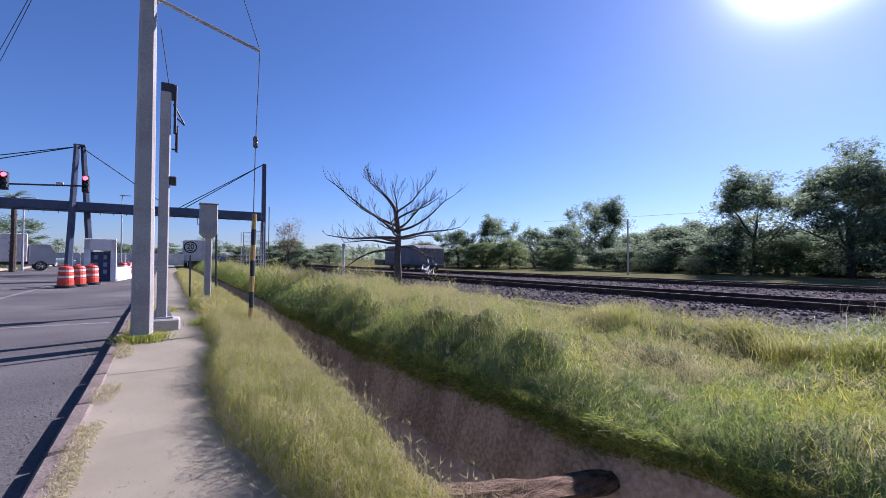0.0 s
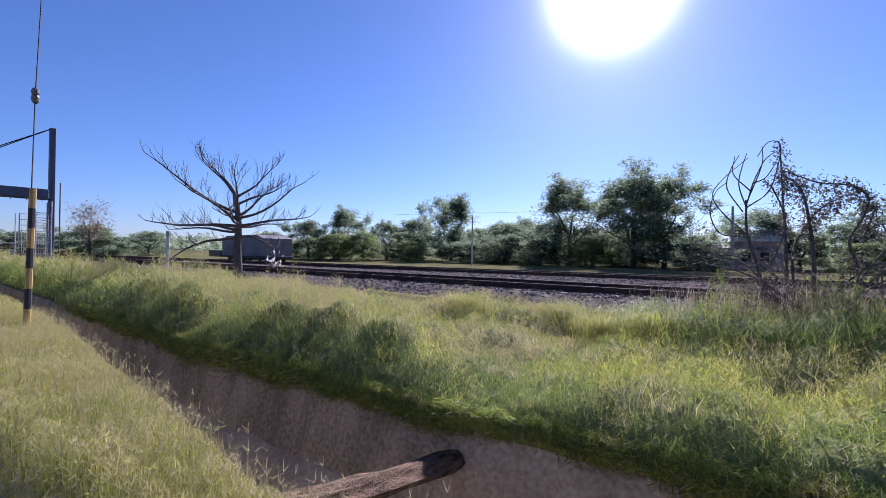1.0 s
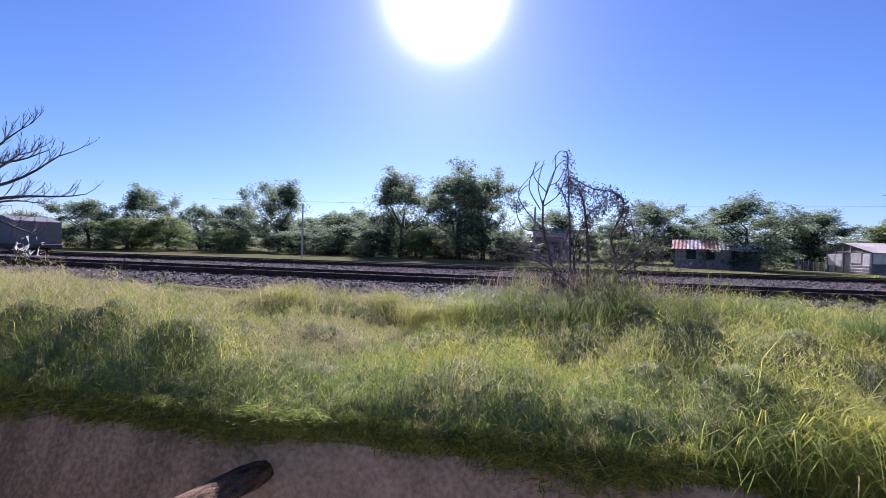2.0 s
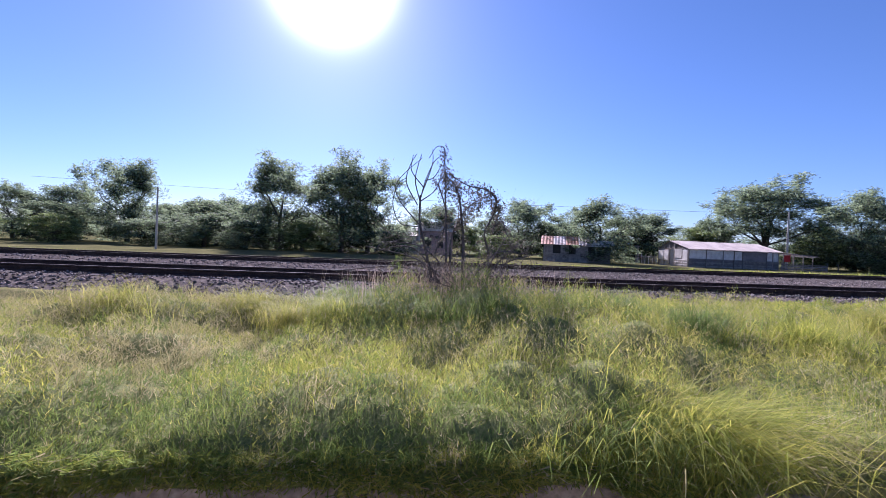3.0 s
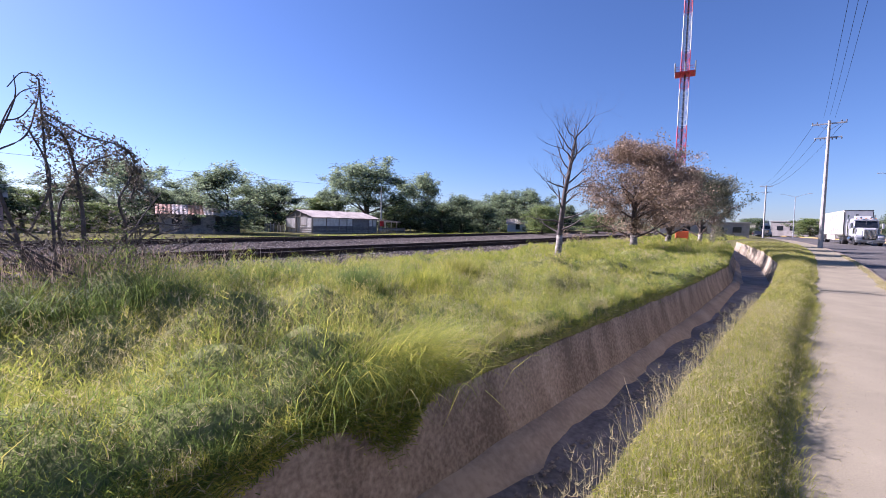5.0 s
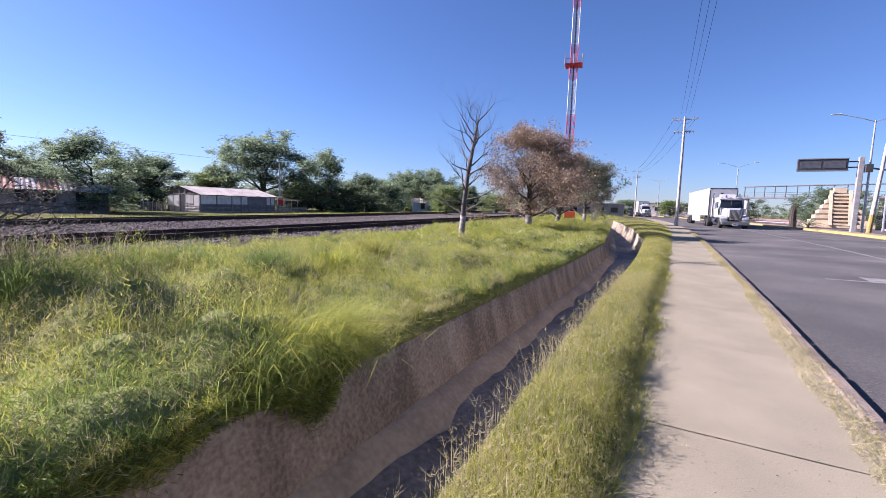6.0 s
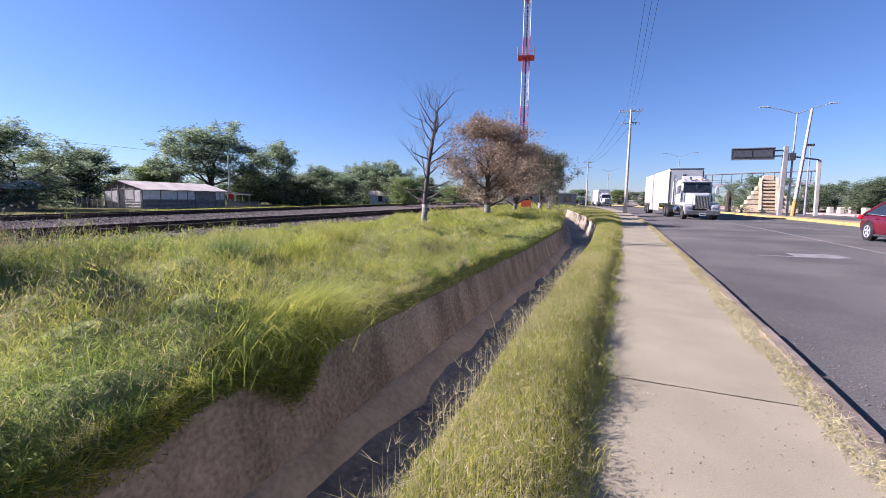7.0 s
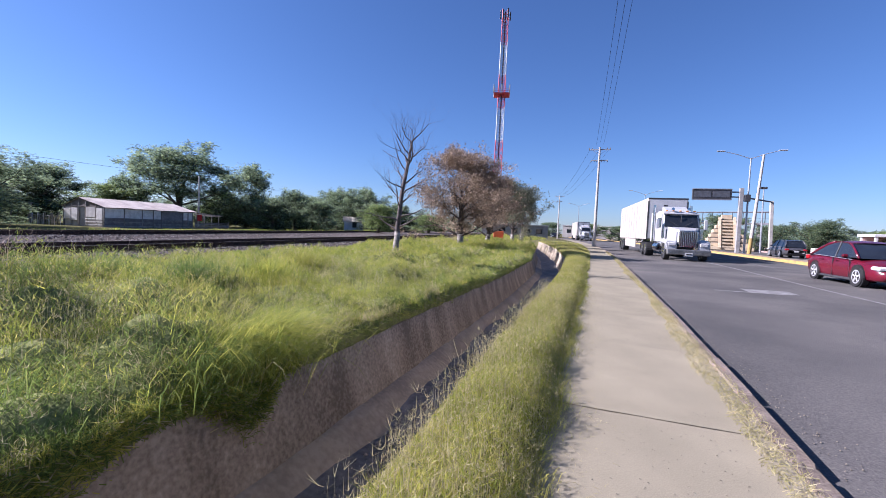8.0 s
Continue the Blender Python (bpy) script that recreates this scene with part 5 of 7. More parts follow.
def house(name, label, m, L, D, E, Rg, wall, roof, openings=((0.3, 0.8, 1.0), (0.65, 0.7, 1.0))):
    t = thing(name, label, "house", m)
    part("wall", Geo().box((L / 2, D / 2, E / 2 - 0.15), (L, D, E + 0.3)).prism([(0, E - 0.01), (D, E - 0.01), (D / 2, Rg)], 0.02, L - 0.02), wall, t)
    n = max(2, int(L / 1.0))
    for i in range(n):
        w = (L + 0.6) / n
        part("roof_sheet", tin_sheet(-0.3 + w * i, -0.35, E - 0.05, -0.3 + w * (i + 1) + 0.05, D / 2, Rg + 0.05), roof, t)
        part("roof_sheet", tin_sheet(-0.3 + w * i, D + 0.35, E - 0.05, -0.3 + w * (i + 1) + 0.05, D / 2, Rg + 0.05), roof, t)
    for f, w, h in openings:
        win = part("window", Geo().box((L * f, -0.02, 1.35), (w, 0.06, h), 0.01), SHADE, t)
        part("lintel", Geo().box((L * f, -0.06, 1.35 + h / 2), (w + 0.1, 0.05, 0.07)), PLANK, win)
        part("sill", Geo().box((L * f, -0.06, 1.35 - h / 2), (w + 0.1, 0.05, 0.07)), PLANK, win)
    return t


house("house", "low shack with rusty patched tin roof among trees", pose(46.2, -11.2, -0.1, 0, 0, -105), 4.6, 4, 1.9, 2.75, PLANK, TINR)
house("house", "dusty block house with faded pink gable", pose(54.0, 2.9, -0.1, 0, 0, -92), 4.4, 6, 3.0, 4.2, PINK, TIN)
house("house", "long grey block house beside the railway", pose(53.6, 7.2, -0.1, 0, 0, -90), 4.6, 5, 2.3, 2.7, BLOCKW, TIN, ((0.2, 0.8, 0.9), (0.7, 0.8, 0.9)))
house("house", "small house with pale tin roof under trees", pose(53.0, 23.4, -0.1, 0, 0, -70), 4.2, 4, 1.3, 1.75, PLANK, SHEETW)
house("house", "small white hut with pale roof beside the tracks", pose(46.0, -69.6, -0.1, 0, 0, -147), 3.6, 3, 1.9, 2.8, WHITE, TIN, ((0.55, 0.8, 1.2),))
house("house", "shack with white tin roof hidden in trees", pose(45.4, -15.2, -0.1, 0, 0, -105), 2.8, 3, 1.8, 2.4, PLANK, SHEETW)

# thin mast, marker post, rail car and poles by the railway
t = thing("utility_pole", "thin grey pole beyond the tracks", "pole", pose(35.2, 23.4, -0.1))
part("pole", Geo().tube([(0, 0, -0.3), (0, 0, 5.1)], [0.09, 0.06], 8), POLEC, t)
t = thing("utility_pole", "wooden utility pole behind the shack", "pole", pose(50.5, -41.4, -0.1))
part("pole", Geo().tube([(0, 0, -0.3), (0, 0, 6.9)], [0.13, 0.09], 8), POLEC, t)
t = thing("utility_pole", "concrete pole in front of the block house", "pole", pose(50.0, 2.6, -0.1))
part("pole", Geo().tube([(0, 0, -0.3), (0, 0, 6.3)], [0.14, 0.1], 8), POLEC, t)
t = thing("marker_post", "white railway marker post in the grass", "post", pose(7.78, 22.5, 0.1))
part("post", Geo().box((0, 0, 0.95), (0.12, 0.12, 2.1), 0.015), WHITE, t)
part("cap", Geo().box((0, 0, 1.85), (0.13, 0.13, 0.25), 0.01), mat("grey_paint", (0.4, 0.4, 0.42), bump=0.05), t)
t = thing("freight_wagon", "grey covered hopper wagon standing on the far track", "railway wagon", pose(22.6, 41.5, -0.1, 0, 0, -6))
part("body", Geo().prism([(-5.0, 0.75), (5.0, 0.75), (5.0, 2.4), (3.6, 2.75), (-3.6, 2.75), (-5.0, 2.4)], -1.4, 1.4), mat("wagon_grey", (0.20, 0.19, 0.20), (0.13, 0.12, 0.13), 0.7, 1, 0.1, 10), t)
part("frame", Geo().box((0, 0, 0.62), (2.4, 11.2, 0.26), 0.03), DARK, t)
for y in (-3.7, 3.7):
    bo = part("bogie", Geo().box((0, y, 0.45), (2.0, 1.6, 0.2), 0.03), DARK, t)
    for a in (-0.8, 0.8):
        for x in (-0.75, 0.75):
            part("wheel", Geo().tube([(x - 0.06, y + a, 0.42), (x + 0.06, y + a, 0.42)], 0.42, 14), RUST, bo)
part("flat_end", Geo().box((0, 7.6, 0.85), (2.6, 3.6, 0.7), 0.04), DARK, t)
R = random.Random(12)
t = thing("plastic_sheet", "torn white plastic sheet caught in dry branches", "litter", pose(10.05, 17.4, 0.75))
g = Geo()
for k in range(16):
    a = k / 15 * 3.14
    p = Vector((0.1 * R.gauss(0, 1), -0.38 * math.cos(a) + 0.05 * R.gauss(0, 1), 0.42 - 0.45 * math.sin(a)))
    g.add([p + Vector((R.gauss(0, 0.05), R.gauss(0, 0.09), R.gauss(0, 0.10))) for _ in range(4)], [(0, 1, 2), (0, 2, 3), (2, 1, 0), (3, 2, 0)])
part("sheet", g, mat("white_plastic", (0.75, 0.75, 0.75), bump=0, trans=0.3), t)
g, tips = Geo(), []
for k in range(6):
    grow(g, tips, (0, R.gauss(0, 0.3), -0.6), (R.gauss(0, 0.4), R.gauss(0, 0.6), 0.8), 0.9, 0.02, 2, R, 0, 0.7, 3)
part("branchwork", g, BARKG, t)


# ---- the street towards the gantry ----
WIRE = mat("cable_black", (0.03, 0.03, 0.032), bump=0)
REDP = mat("orange_red_plastic", (0.62, 0.075, 0.035), (0.45, 0.05, 0.03), 0.5, 5, 0.05, 30)
PALE = mat("pale_reflective_band", (0.65, 0.55, 0.50), (0.5, 0.42, 0.38), 0.5, 5, 0.02, 30)
GREYBOX = mat("grey_enamel", (0.40, 0.39, 0.37), (0.30, 0.29, 0.28), 0.6, 2, 0.05, 25)
LAMPGLASS = mat("dark_glass", (0.02, 0.024, 0.03), (0.014, 0.016, 0.02), 0.06, 3, 0, 20, spec=0.6)


def sag(a, b, drop, n=14):
    a, b = Vector(a), Vector(b)
    return [a.lerp(b, k / n) - Vector((0, 0, drop * 4 * (k / n) * (1 - k / n))) for k in range(n + 1)]


# concrete pole with outrigger strut and guy wire
cp = thing("utility_pole", "tall weathered concrete pole standing at the kerb", "pole", pose(-0.62, 8.64, 0))
g = Geo()
for z0, z1, w0, w1 in ((-0.2, 10.5, 0.30, 0.16),):
    prof = []
    for z, w in ((z0, w0), (0.0, w0), (2.1, w0 * 0.93), (2.12, w0 * 0.95), (2.16, w0 * 0.92), (z1, w1)):
        c = w * 0.16
        h = w / 2
        prof.append([(h - c, -h, z), (h, -h + c, z), (h, h - c, z), (h - c, h, z), (-h + c, h, z), (-h, h - c, z), (-h, -h + c, z), (-h + c, -h, z)])
    vs = [p for ring in prof for p in ring]
    g.add(vs, [(8 * i + k, 8 * i + (k + 1) % 8, 8 * i + 8 + (k + 1) % 8, 8 * i + 8 + k) for i in range(len(prof) - 1) for k in range(8)] + [tuple(range(8))[::-1], tuple(range(8 * len(prof) - 8, 8 * len(prof)))])
part("shaft", g, POLEC, cp)
part("strut", Geo().tube([(0.06, 0.04, 5.68), (1.72, 0.06, 5.23)], [0.035, 0.03], 8), GALV, cp, "galvanised outrigger strut")
part("collar", Geo().box((0, 0, 5.68), (0.30, 0.30, 0.09), 0.01), GALV, cp)
guy = thing("guy_wire", "steel guy wire with insulator and striped yellow guard", "guy wire", pose(1.0, 8.7, 0))
part("wire", Geo().tube([(0.11, 0, 5.24), (0.06, 0, 3.6)], 0.008, 4).tube([(0.055, 0, 3.38), (0.01, 0, 0.1)], 0.008, 4).tube([(0.11, 0, 5.24), (-1.55, -0.05, 10.2)], 0.008, 4), WIRE, guy)
part("insulator", Geo().lathe([(0.02, 0), (0.045, 0.03), (0.05, 0.09), (0.04, 0.12), (0.05, 0.15), (0.045, 0.2), (0.02, 0.23)], 10, pose(0.058, 0, 3.38)), mat("brown_porcelain", (0.16, 0.14, 0.13), (0.1, 0.09, 0.085), 0.25, 5, 0, 20), guy)
for k in range(7):
    part("guard_band", Geo().tube([(0.015 + 0.0055 * k, 0, 0.12 + 0.29 * k), (0.0205 + 0.0055 * k, 0, 0.41 + 0.29 * k)], 0.042, 8), YELLOW if k % 2 == 0 else mat("black_paint", (0.04, 0.04, 0.042), bump=0.05), guy)

# square steel pole on a concrete footing with switchgear at its head
sp = thing("signal_pole", "grey square steel pole on a concrete footing", "pole", pose(-0.36, 9.55, 0))
part("footing", Geo().box((0.06, 0, 0.06), (0.46, 0.42, 0.30), 0.03), POLEC, sp)
part("shaft", Geo().box((0, 0, 2.3), (0.17, 0.17, 4.2), 0.02), GREYBOX, sp)
part("base_flange", Geo().box((0.02, 0, 0.225), (0.32, 0.30, 0.03), 0.005), GALV, sp)
for sx in (-1, 1):
    part("gusset", Geo().add([(sx * 0.085, -0.01, 0.24), (sx * 0.16, -0.01, 0.24), (sx * 0.085, -0.01, 0.40), (sx * 0.085, 0.01, 0.24), (sx * 0.16, 0.01, 0.24), (sx * 0.085, 0.01, 0.40)], [(0, 1, 2), (5, 4, 3), (0, 3, 4, 1), (1, 4, 5, 2), (2, 5, 3, 0)]), GALV, sp)
part("head_plate", Geo().box((0.03, 0, 4.42), (0.22, 0.10, 0.30), 0.01), DARK, sp)
part("bracket", Geo().box((0.15, 0, 4.1), (0.05, 0.12, 0.9), 0.01).box((0.18, 0, 3.55), (0.05, 0.05, 0.5), 0.01).tube([(0.12, 0, 4.2), (0.30, 0, 3.85)], 0.015, 6).tube([(0.12, 0, 4.0), (0.30, 0, 3.83)], 0.012, 6).tube([(0.1, 0, 3.35), (0.2, 0, 3.35)], 0.015, 6), DARK, sp)
part("junction_box", Geo().box((0.13, -0.02, 2.75), (0.12, 0.14, 0.16), 0.012), DARK, sp)
part("cable", Geo().tube([(-0.1, 0, 5.6), (0.05, 0, 4.5)], 0.008, 4), WIRE, sp)

# metering cabinet on a post, signs and posts
cb = thing("meter_cabinet", "grey metal cabinet on a square concrete post", "cabinet", pose(0.63, 13.2, 0))
part("post", Geo().box((0, 0, 0.9), (0.16, 0.16, 2.1), 0.015), POLEC, cb)
body = part("box", Geo().box((0, 0, 2.34), (0.42, 0.36, 0.80), 0.02), GREYBOX, cb)
part("lid", Geo().box((0, -0.01, 2.76), (0.46, 0.42, 0.03), 0.01), GREYBOX, body)
part("hopper", Geo().add([(-0.2, -0.17, 1.95), (0.2, -0.17, 1.95), (0.2, 0.17, 1.95), (-0.2, 0.17, 1.95), (-0.11, -0.1, 1.84), (0.11, -0.1, 1.84), (0.11, 0.1, 1.84), (-0.11, 0.1, 1.84)], [(0, 1, 2, 3), (7, 6, 5, 4), (4, 5, 1, 0), (5, 6, 2, 1), (6, 7, 3, 2), (7, 4, 0, 3)]), GREYBOX, body)
part("handle", Geo().tube([(-0.21, -0.05, 2.2), (-0.26, -0.05, 2.2), (-0.26, -0.05, 2.36), (-0.21, -0.05, 2.36)], 0.008, 5), DARK, body)
sg = thing("speed_sign", "square white road sign with number 20 in a ring", "road sign", pose(0.33, 15.9, 0))
part("post", Geo().tube([(0.01, 0.03, -0.1), (0.0, 0.03, 1.8)], 0.025, 8), DARK, sg)
plate = part("plate", Geo().box((0, 0, 1.62), (0.42, 0.012, 0.46), 0.004), WHITE, sg)
ring = Geo()
vs, fs = [], []
for k in range(28):
    a = k / 28 * 6.28319
    for r in (0.185, 0.152):
        for y in (-0.008, -0.013):
            vs.append((r * math.cos(a), y, 1.64 + r * math.sin(a)))
for k in range(28):
    i, j = 4 * k, 4 * ((k + 1) % 28)
    fs += [(i + 1, j + 1, j + 3, i + 3), (i, j, j + 1, i + 1), (i + 2, i + 3, j + 3, j + 2)]
BLK = mat("sign_black", (0.015, 0.015, 0.016), bump=0)
part("ring", ring.add(vs, fs), BLK, plate)


def letters(text, size, m, material, parent, name="lettering"):
    cu = bpy.data.curves.new(name, "FONT")
    cu.body, cu.size, cu.align_x, cu.align_y, cu.extrude = text, size, "CENTER", "CENTER", 0.002
    cu.materials.append(material)
    ob = new(name, cu)
    ob.parent = parent
    ob.matrix_basis = m
    return ob


letters("20", 0.22, pose(0, -0.011, 1.655, 90, 0, 0), BLK, plate)
part("bar", Geo().box((0, -0.010, 1.54), (0.13, 0.006, 0.03)), BLK, plate)
t = thing("post", "dark thin steel post in the grass verge", "post", pose(1.17, 17, 0))
part("tube", Geo().tube([(0, 0, -0.1), (-0.02, 0, 2.4)], 0.035, 8), DARK, t)

# cable-stayed gantry across the road
ga = thing("gantry", "blue-grey steel gantry beam with masts and stay cables", "gantry", pose(0, 41, 0))
part("beam", Geo().box((-9.0, 0, 4.98), (31.6, 0.7, 0.66), 0.03), BLUEST, ga)
part("walkway", Geo().box((-9.0, -0.3, 4.57), (31.6, 0.3, 0.06)), DARK, ga)
for k in range(40):
    part("hanger", Geo().box((-24 + 0.78 * k, -0.36, 4.5), (0.03, 0.03, 0.16)), DARK, ga)
mast = part("mast", Geo().box((6.98, 0, 4.8), (0.34, 0.4, 9.9), 0.03), BLUEST, ga)
part("rod", Geo().tube([(7.45, 0, 0), (7.45, 0, 5.9)], 0.04, 6), DARK, mast)
for x0, x1, dy in ((-6.25, -5.95, -0.5), (-5.05, -5.62, 0.4)):
    part("mast", Geo().tube([(x0, dy, -0.1), (x1, dy * 0.3, 9.5)], [0.26, 0.19], 6), BLUEST, ga)
part("mast_cap", Geo().box((-5.8, 0, 9.5), (0.7, 0.4, 0.16), 0.02), BLUEST, ga)
for x in (0.45, 0.85):
    part("stay", Geo().tube([(6.9, 0, 9.7), (x, 0, 5.3)], 0.035, 5), WIRE, ga)
for x, z in ((-0.2, 5.3), (-13.5, 7.2), (-14.5, 6.4)):
    part("stay", Geo().tube([(-5.8, 0, 9.45), (x, 0, z)], 0.035, 5), WIRE, ga)
tl = thing("traffic_light", "red traffic light on a long steel arm", "traffic light", pose(-5.24, 39.6, 0))
part("arm", Geo().tube([(-0.05, 0, 6.35), (-6.0, 0, 6.0)], 0.06, 6), DARK, tl)
hd = part("housing", Geo().box((0, -0.05, 6.48), (0.42, 0.3, 1.2), 0.04), DARK, tl)
for k in range(3):
    z = 6.88 - 0.38 * k
    part("lens", Geo().lathe([(0.02, 0), (0.15, 0), (0.15, 0.03), (0.02, 0.05)], 14, pose(0, -0.21, z, 90, 0, 0)), glow("red_signal", (1.0, 0.03, 0.03), 6.0) if k == 0 else LAMPGLASS, hd, "lit red lens" if k == 0 else "dark unlit lens")
    part("visor", Geo().tube([(0, -0.21, z + 0.03), (0, -0.42, z + 0.02)], 0.18, 12, False), DARK, hd)
hd = part("housing", Geo().box((-4.16, -0.05, 6.3), (0.42, 0.3, 1.2), 0.04), DARK, tl)
for k in range(3):
    z = 6.7 - 0.38 * k
    part("lens", Geo().lathe([(0.02, 0), (0.15, 0), (0.15, 0.03), (0.02, 0.05)], 14, pose(-4.16, -0.21, z, 90, 0, 0)), glow("red_signal", (1.0, 0.03, 0.03), 6.0) if k == 0 else LAMPGLASS, hd, "lit red lens" if k == 0 else "dark unlit lens")
    part("visor", Geo().tube([(-4.16, -0.21, z + 0.03), (-4.16, -0.42, z + 0.02)], 0.18, 12, False), DARK, hd)
part("camera_housing", Geo().box((-1.4, -0.05, 6.42), (0.4, 0.16, 0.16), 0.03), WHITE, tl)

# white portal block, barriers and drums at the closed lane
pt = thing("concrete_portal", "white concrete portal block with dark blue panel", "barrier", pose(-3.35, 30.2, -0.08, 0, 0, 4))
part("frame", Geo().box((-0.56, 0, 1.15), (0.26, 0.9, 2.3), 0.02).box((0.56, 0, 1.15), (0.26, 0.9, 2.3), 0.02).box((0, 0, 2.05), (1.38, 0.9, 0.62), 0.02), mat("stained_white", (0.80, 0.77, 0.74), (0.62, 0.58, 0.55), 0.85, 1.5, 0.2, 20), pt)
pn = part("panel", Geo().box((0, -0.2, 0.85), (0.84, 0.1, 1.6), 0.01), mat("blue_panel", (0.05, 0.075, 0.14), (0.03, 0.045, 0.09), 0.5, 3, 0.02, 20), pt, "dark blue panel with pale marks")
for k in range(6):
    part("bar", Geo().box((-0.2 + 0.4 * (k % 2), -0.256, 0.55 + 0.4 * (k // 2)), (0.16, 0.006, 0.22)), mat("pale_marks", (0.3, 0.33, 0.38), bump=0), pn)
for k, (x, y, a) in enumerate(((-2.72, 31.2, 80), (-2.45, 33.4, 84))):
    t = thing("road_barrier", "grey concrete road barrier segment", "barrier", pose(x, y, -0.1, 0, 0, a), group="road barriers")
    part("block", Geo().prism([(-0.3, 0), (0.3, 0), (0.3, 0.12), (0.12, 0.35), (0.09, 0.8), (-0.09, 0.8), (-0.12, 0.35), (-0.3, 0.12)], -1.0, 1.0), POLEC, t)


def drum(x, y):
    t = thing("traffic_drum", "orange-red plastic traffic drum with pale bands", "traffic drum", pose(x, y, -0.06), group="traffic drums")
    part("base", Geo().lathe([(0.33, 0), (0.36, 0.02), (0.36, 0.1), (0.30, 0.13)], 18), BLACK, t)
    part("body", Geo().lathe([(0.29, 0.1), (0.29, 0.35), (0.275, 0.37), (0.275, 0.62), (0.26, 0.64), (0.26, 0.86), (0.22, 0.93), (0.10, 0.95)], 18), REDP, t, smooth=False)
    part("handle", Geo().tube([(-0.1, 0, 0.94), (-0.08, 0, 1.0), (0.08, 0, 1.0), (0.1, 0, 0.94)], 0.02, 6), REDP, t)
    for z, r in ((0.44, 0.279), (0.70, 0.264)):
        part("band", Geo().lathe([(r, z), (r, z + 0.10)], 18), PALE, t)
    return t


d0 = drum(-3.95, 24.5)
for x, y in ((-3.68, 25.6), (-3.36, 26.9), (-2.78, 36.0), (-2.6, 38.0)):
    copy_thing(d0, pose(x, y, -0.06, 0, 0, 40 * x))

# mesh cage with steps at the foot of the mast
cg = thing("service_cage", "galvanised mesh service cage with steps beside the mast", "cage", pose(5.9, 40.4, 0.1))
for x in (-0.7, 0.1, 0.9):
    for y in (-0.6, 0.8):
        part("upright", Geo().tube([(x, y, -0.2), (x, y, 3.4 if x < 0.5 else 4.3)], 0.035, 6), GALV, cg)
for k in range(9):
    part("rail", Geo().tube([(-0.7, -0.6, 0.3 + 0.38 * k), (0.9, -0.6, 0.3 + 0.38 * k)], 0.018, 5), GALV, cg)
for k in range(14):
    part("wire", Geo().tube([(-0.7 + 0.12 * k, -0.6, 0.2), (-0.7 + 0.12 * k, -0.6, 3.3)], 0.010, 4), GALV, cg)
for k in range(10):
    part("step", Geo().box((0.5, -0.2 + 0.1 * k, 0.3 + 0.36 * k), (0.7, 0.24, 0.04)), GALV, cg)

# long white wall, lamps and greenery far off along the left side of the street
t = thing("boundary_wall", "long white-painted boundary wall far along the street", "wall", pose(0, 78, 0))
for k in range(14):
    part("panel", Geo().box((-30 + 2.6 * k, 0.4 * math.sin(k), 0.8), (2.56, 0.2, 1.9), 0.02), SHEETW, t)
for k, (x, y, h) in enumerate(((-4.6, 60, 8.2), (4.5, 75, 7.0), (-11, 52, 6.5))):
    t = thing("street_lamp", "thin galvanised lighting mast far down the street", "street lamp", pose(x, y, 0))
    part("mast", Geo().tube([(0, 0, -0.1), (0, 0, h)], [0.09, 0.05], 8), GALV, t)
    part("head", Geo().box((0.3, 0, h), (1.1, 0.16, 0.09), 0.02), GALV, t)
for i, (x, y, h, r) in enumerate(((-14, 60, 4.6, 3.2), (-17, 64, 5.2, 3.5), (-7, 85, 4.0, 3.5), (-1, 88, 3.6, 3.5), (6, 92, 4.2, 3.5), (-24, 70, 5, 4), (13, 95, 4.4, 4), (20, 90, 4.4, 4), (27, 84, 4.6, 4), (13.5, 52, 3.0, 2.2))):
    plant(i % 3, x, y, h, r, 37 * i)


def palm(label, x, y, z, h, r, n=26, trunk=0.2):
    t = thing("palm_tree", label, "tree", pose(x, y, z))
    g = Geo().tube([(0, 0, -0.2), (0.03, 0.02, h * 0.5), (0, 0.06, h)], [trunk * 1.2, trunk, trunk * 0.9], 9)
    for k in range(int(h / 0.14)):
        a = k * 2.4
        g.tube([(math.cos(a) * trunk * 0.95, math.sin(a) * trunk * 0.95, 0.14 * k), (math.cos(a) * trunk * 1.35, math.sin(a) * trunk * 1.35, 0.14 * k + 0.1)], [0.05, 0.02], 4)
    part("trunk", g, BARK, t)
    R = random.Random(int(x * 10))
    for k in range(n):
        a, e = R.uniform(0, 6.28), R.uniform(-0.5, 1.25)
        gg = Geo()
        pts = [Vector((math.cos(a) * r * s * math.cos(e) , math.sin(a) * r * s * math.cos(e), h + r * (math.sin(e) * s - 0.45 * s * s))) for s in (0, 0.25, 0.5, 0.75, 1.0)]
        gg.tube(pts, [0.025, 0.02, 0.015, 0.01, 0.004], 4, False)
        side = Vector((-math.sin(a), math.cos(a), 0))
        for j in range(1, 20):
            s = j / 20 * 4
            i = min(3, int(s))
            p = pts[i].lerp(pts[i + 1], s - i)
            d = (pts[i + 1] - pts[i]).normalized()
            for sg_ in (-1, 1):
                tip = p + side * sg_ * r * 0.22 * (1 - 0.5 * abs(j / 20 - 0.4)) + d * r * 0.14 - Vector((0, 0, 0.05))
                gg.add([p - d * 0.02, p + d * 0.025, tip], [(0, 1, 2)])
        part("frond", gg, LEAF, t)
    return t


palm("tall palm tree with ragged crown behind the signals", -11.2, 50, 0, 6.3, 1.6, 20)

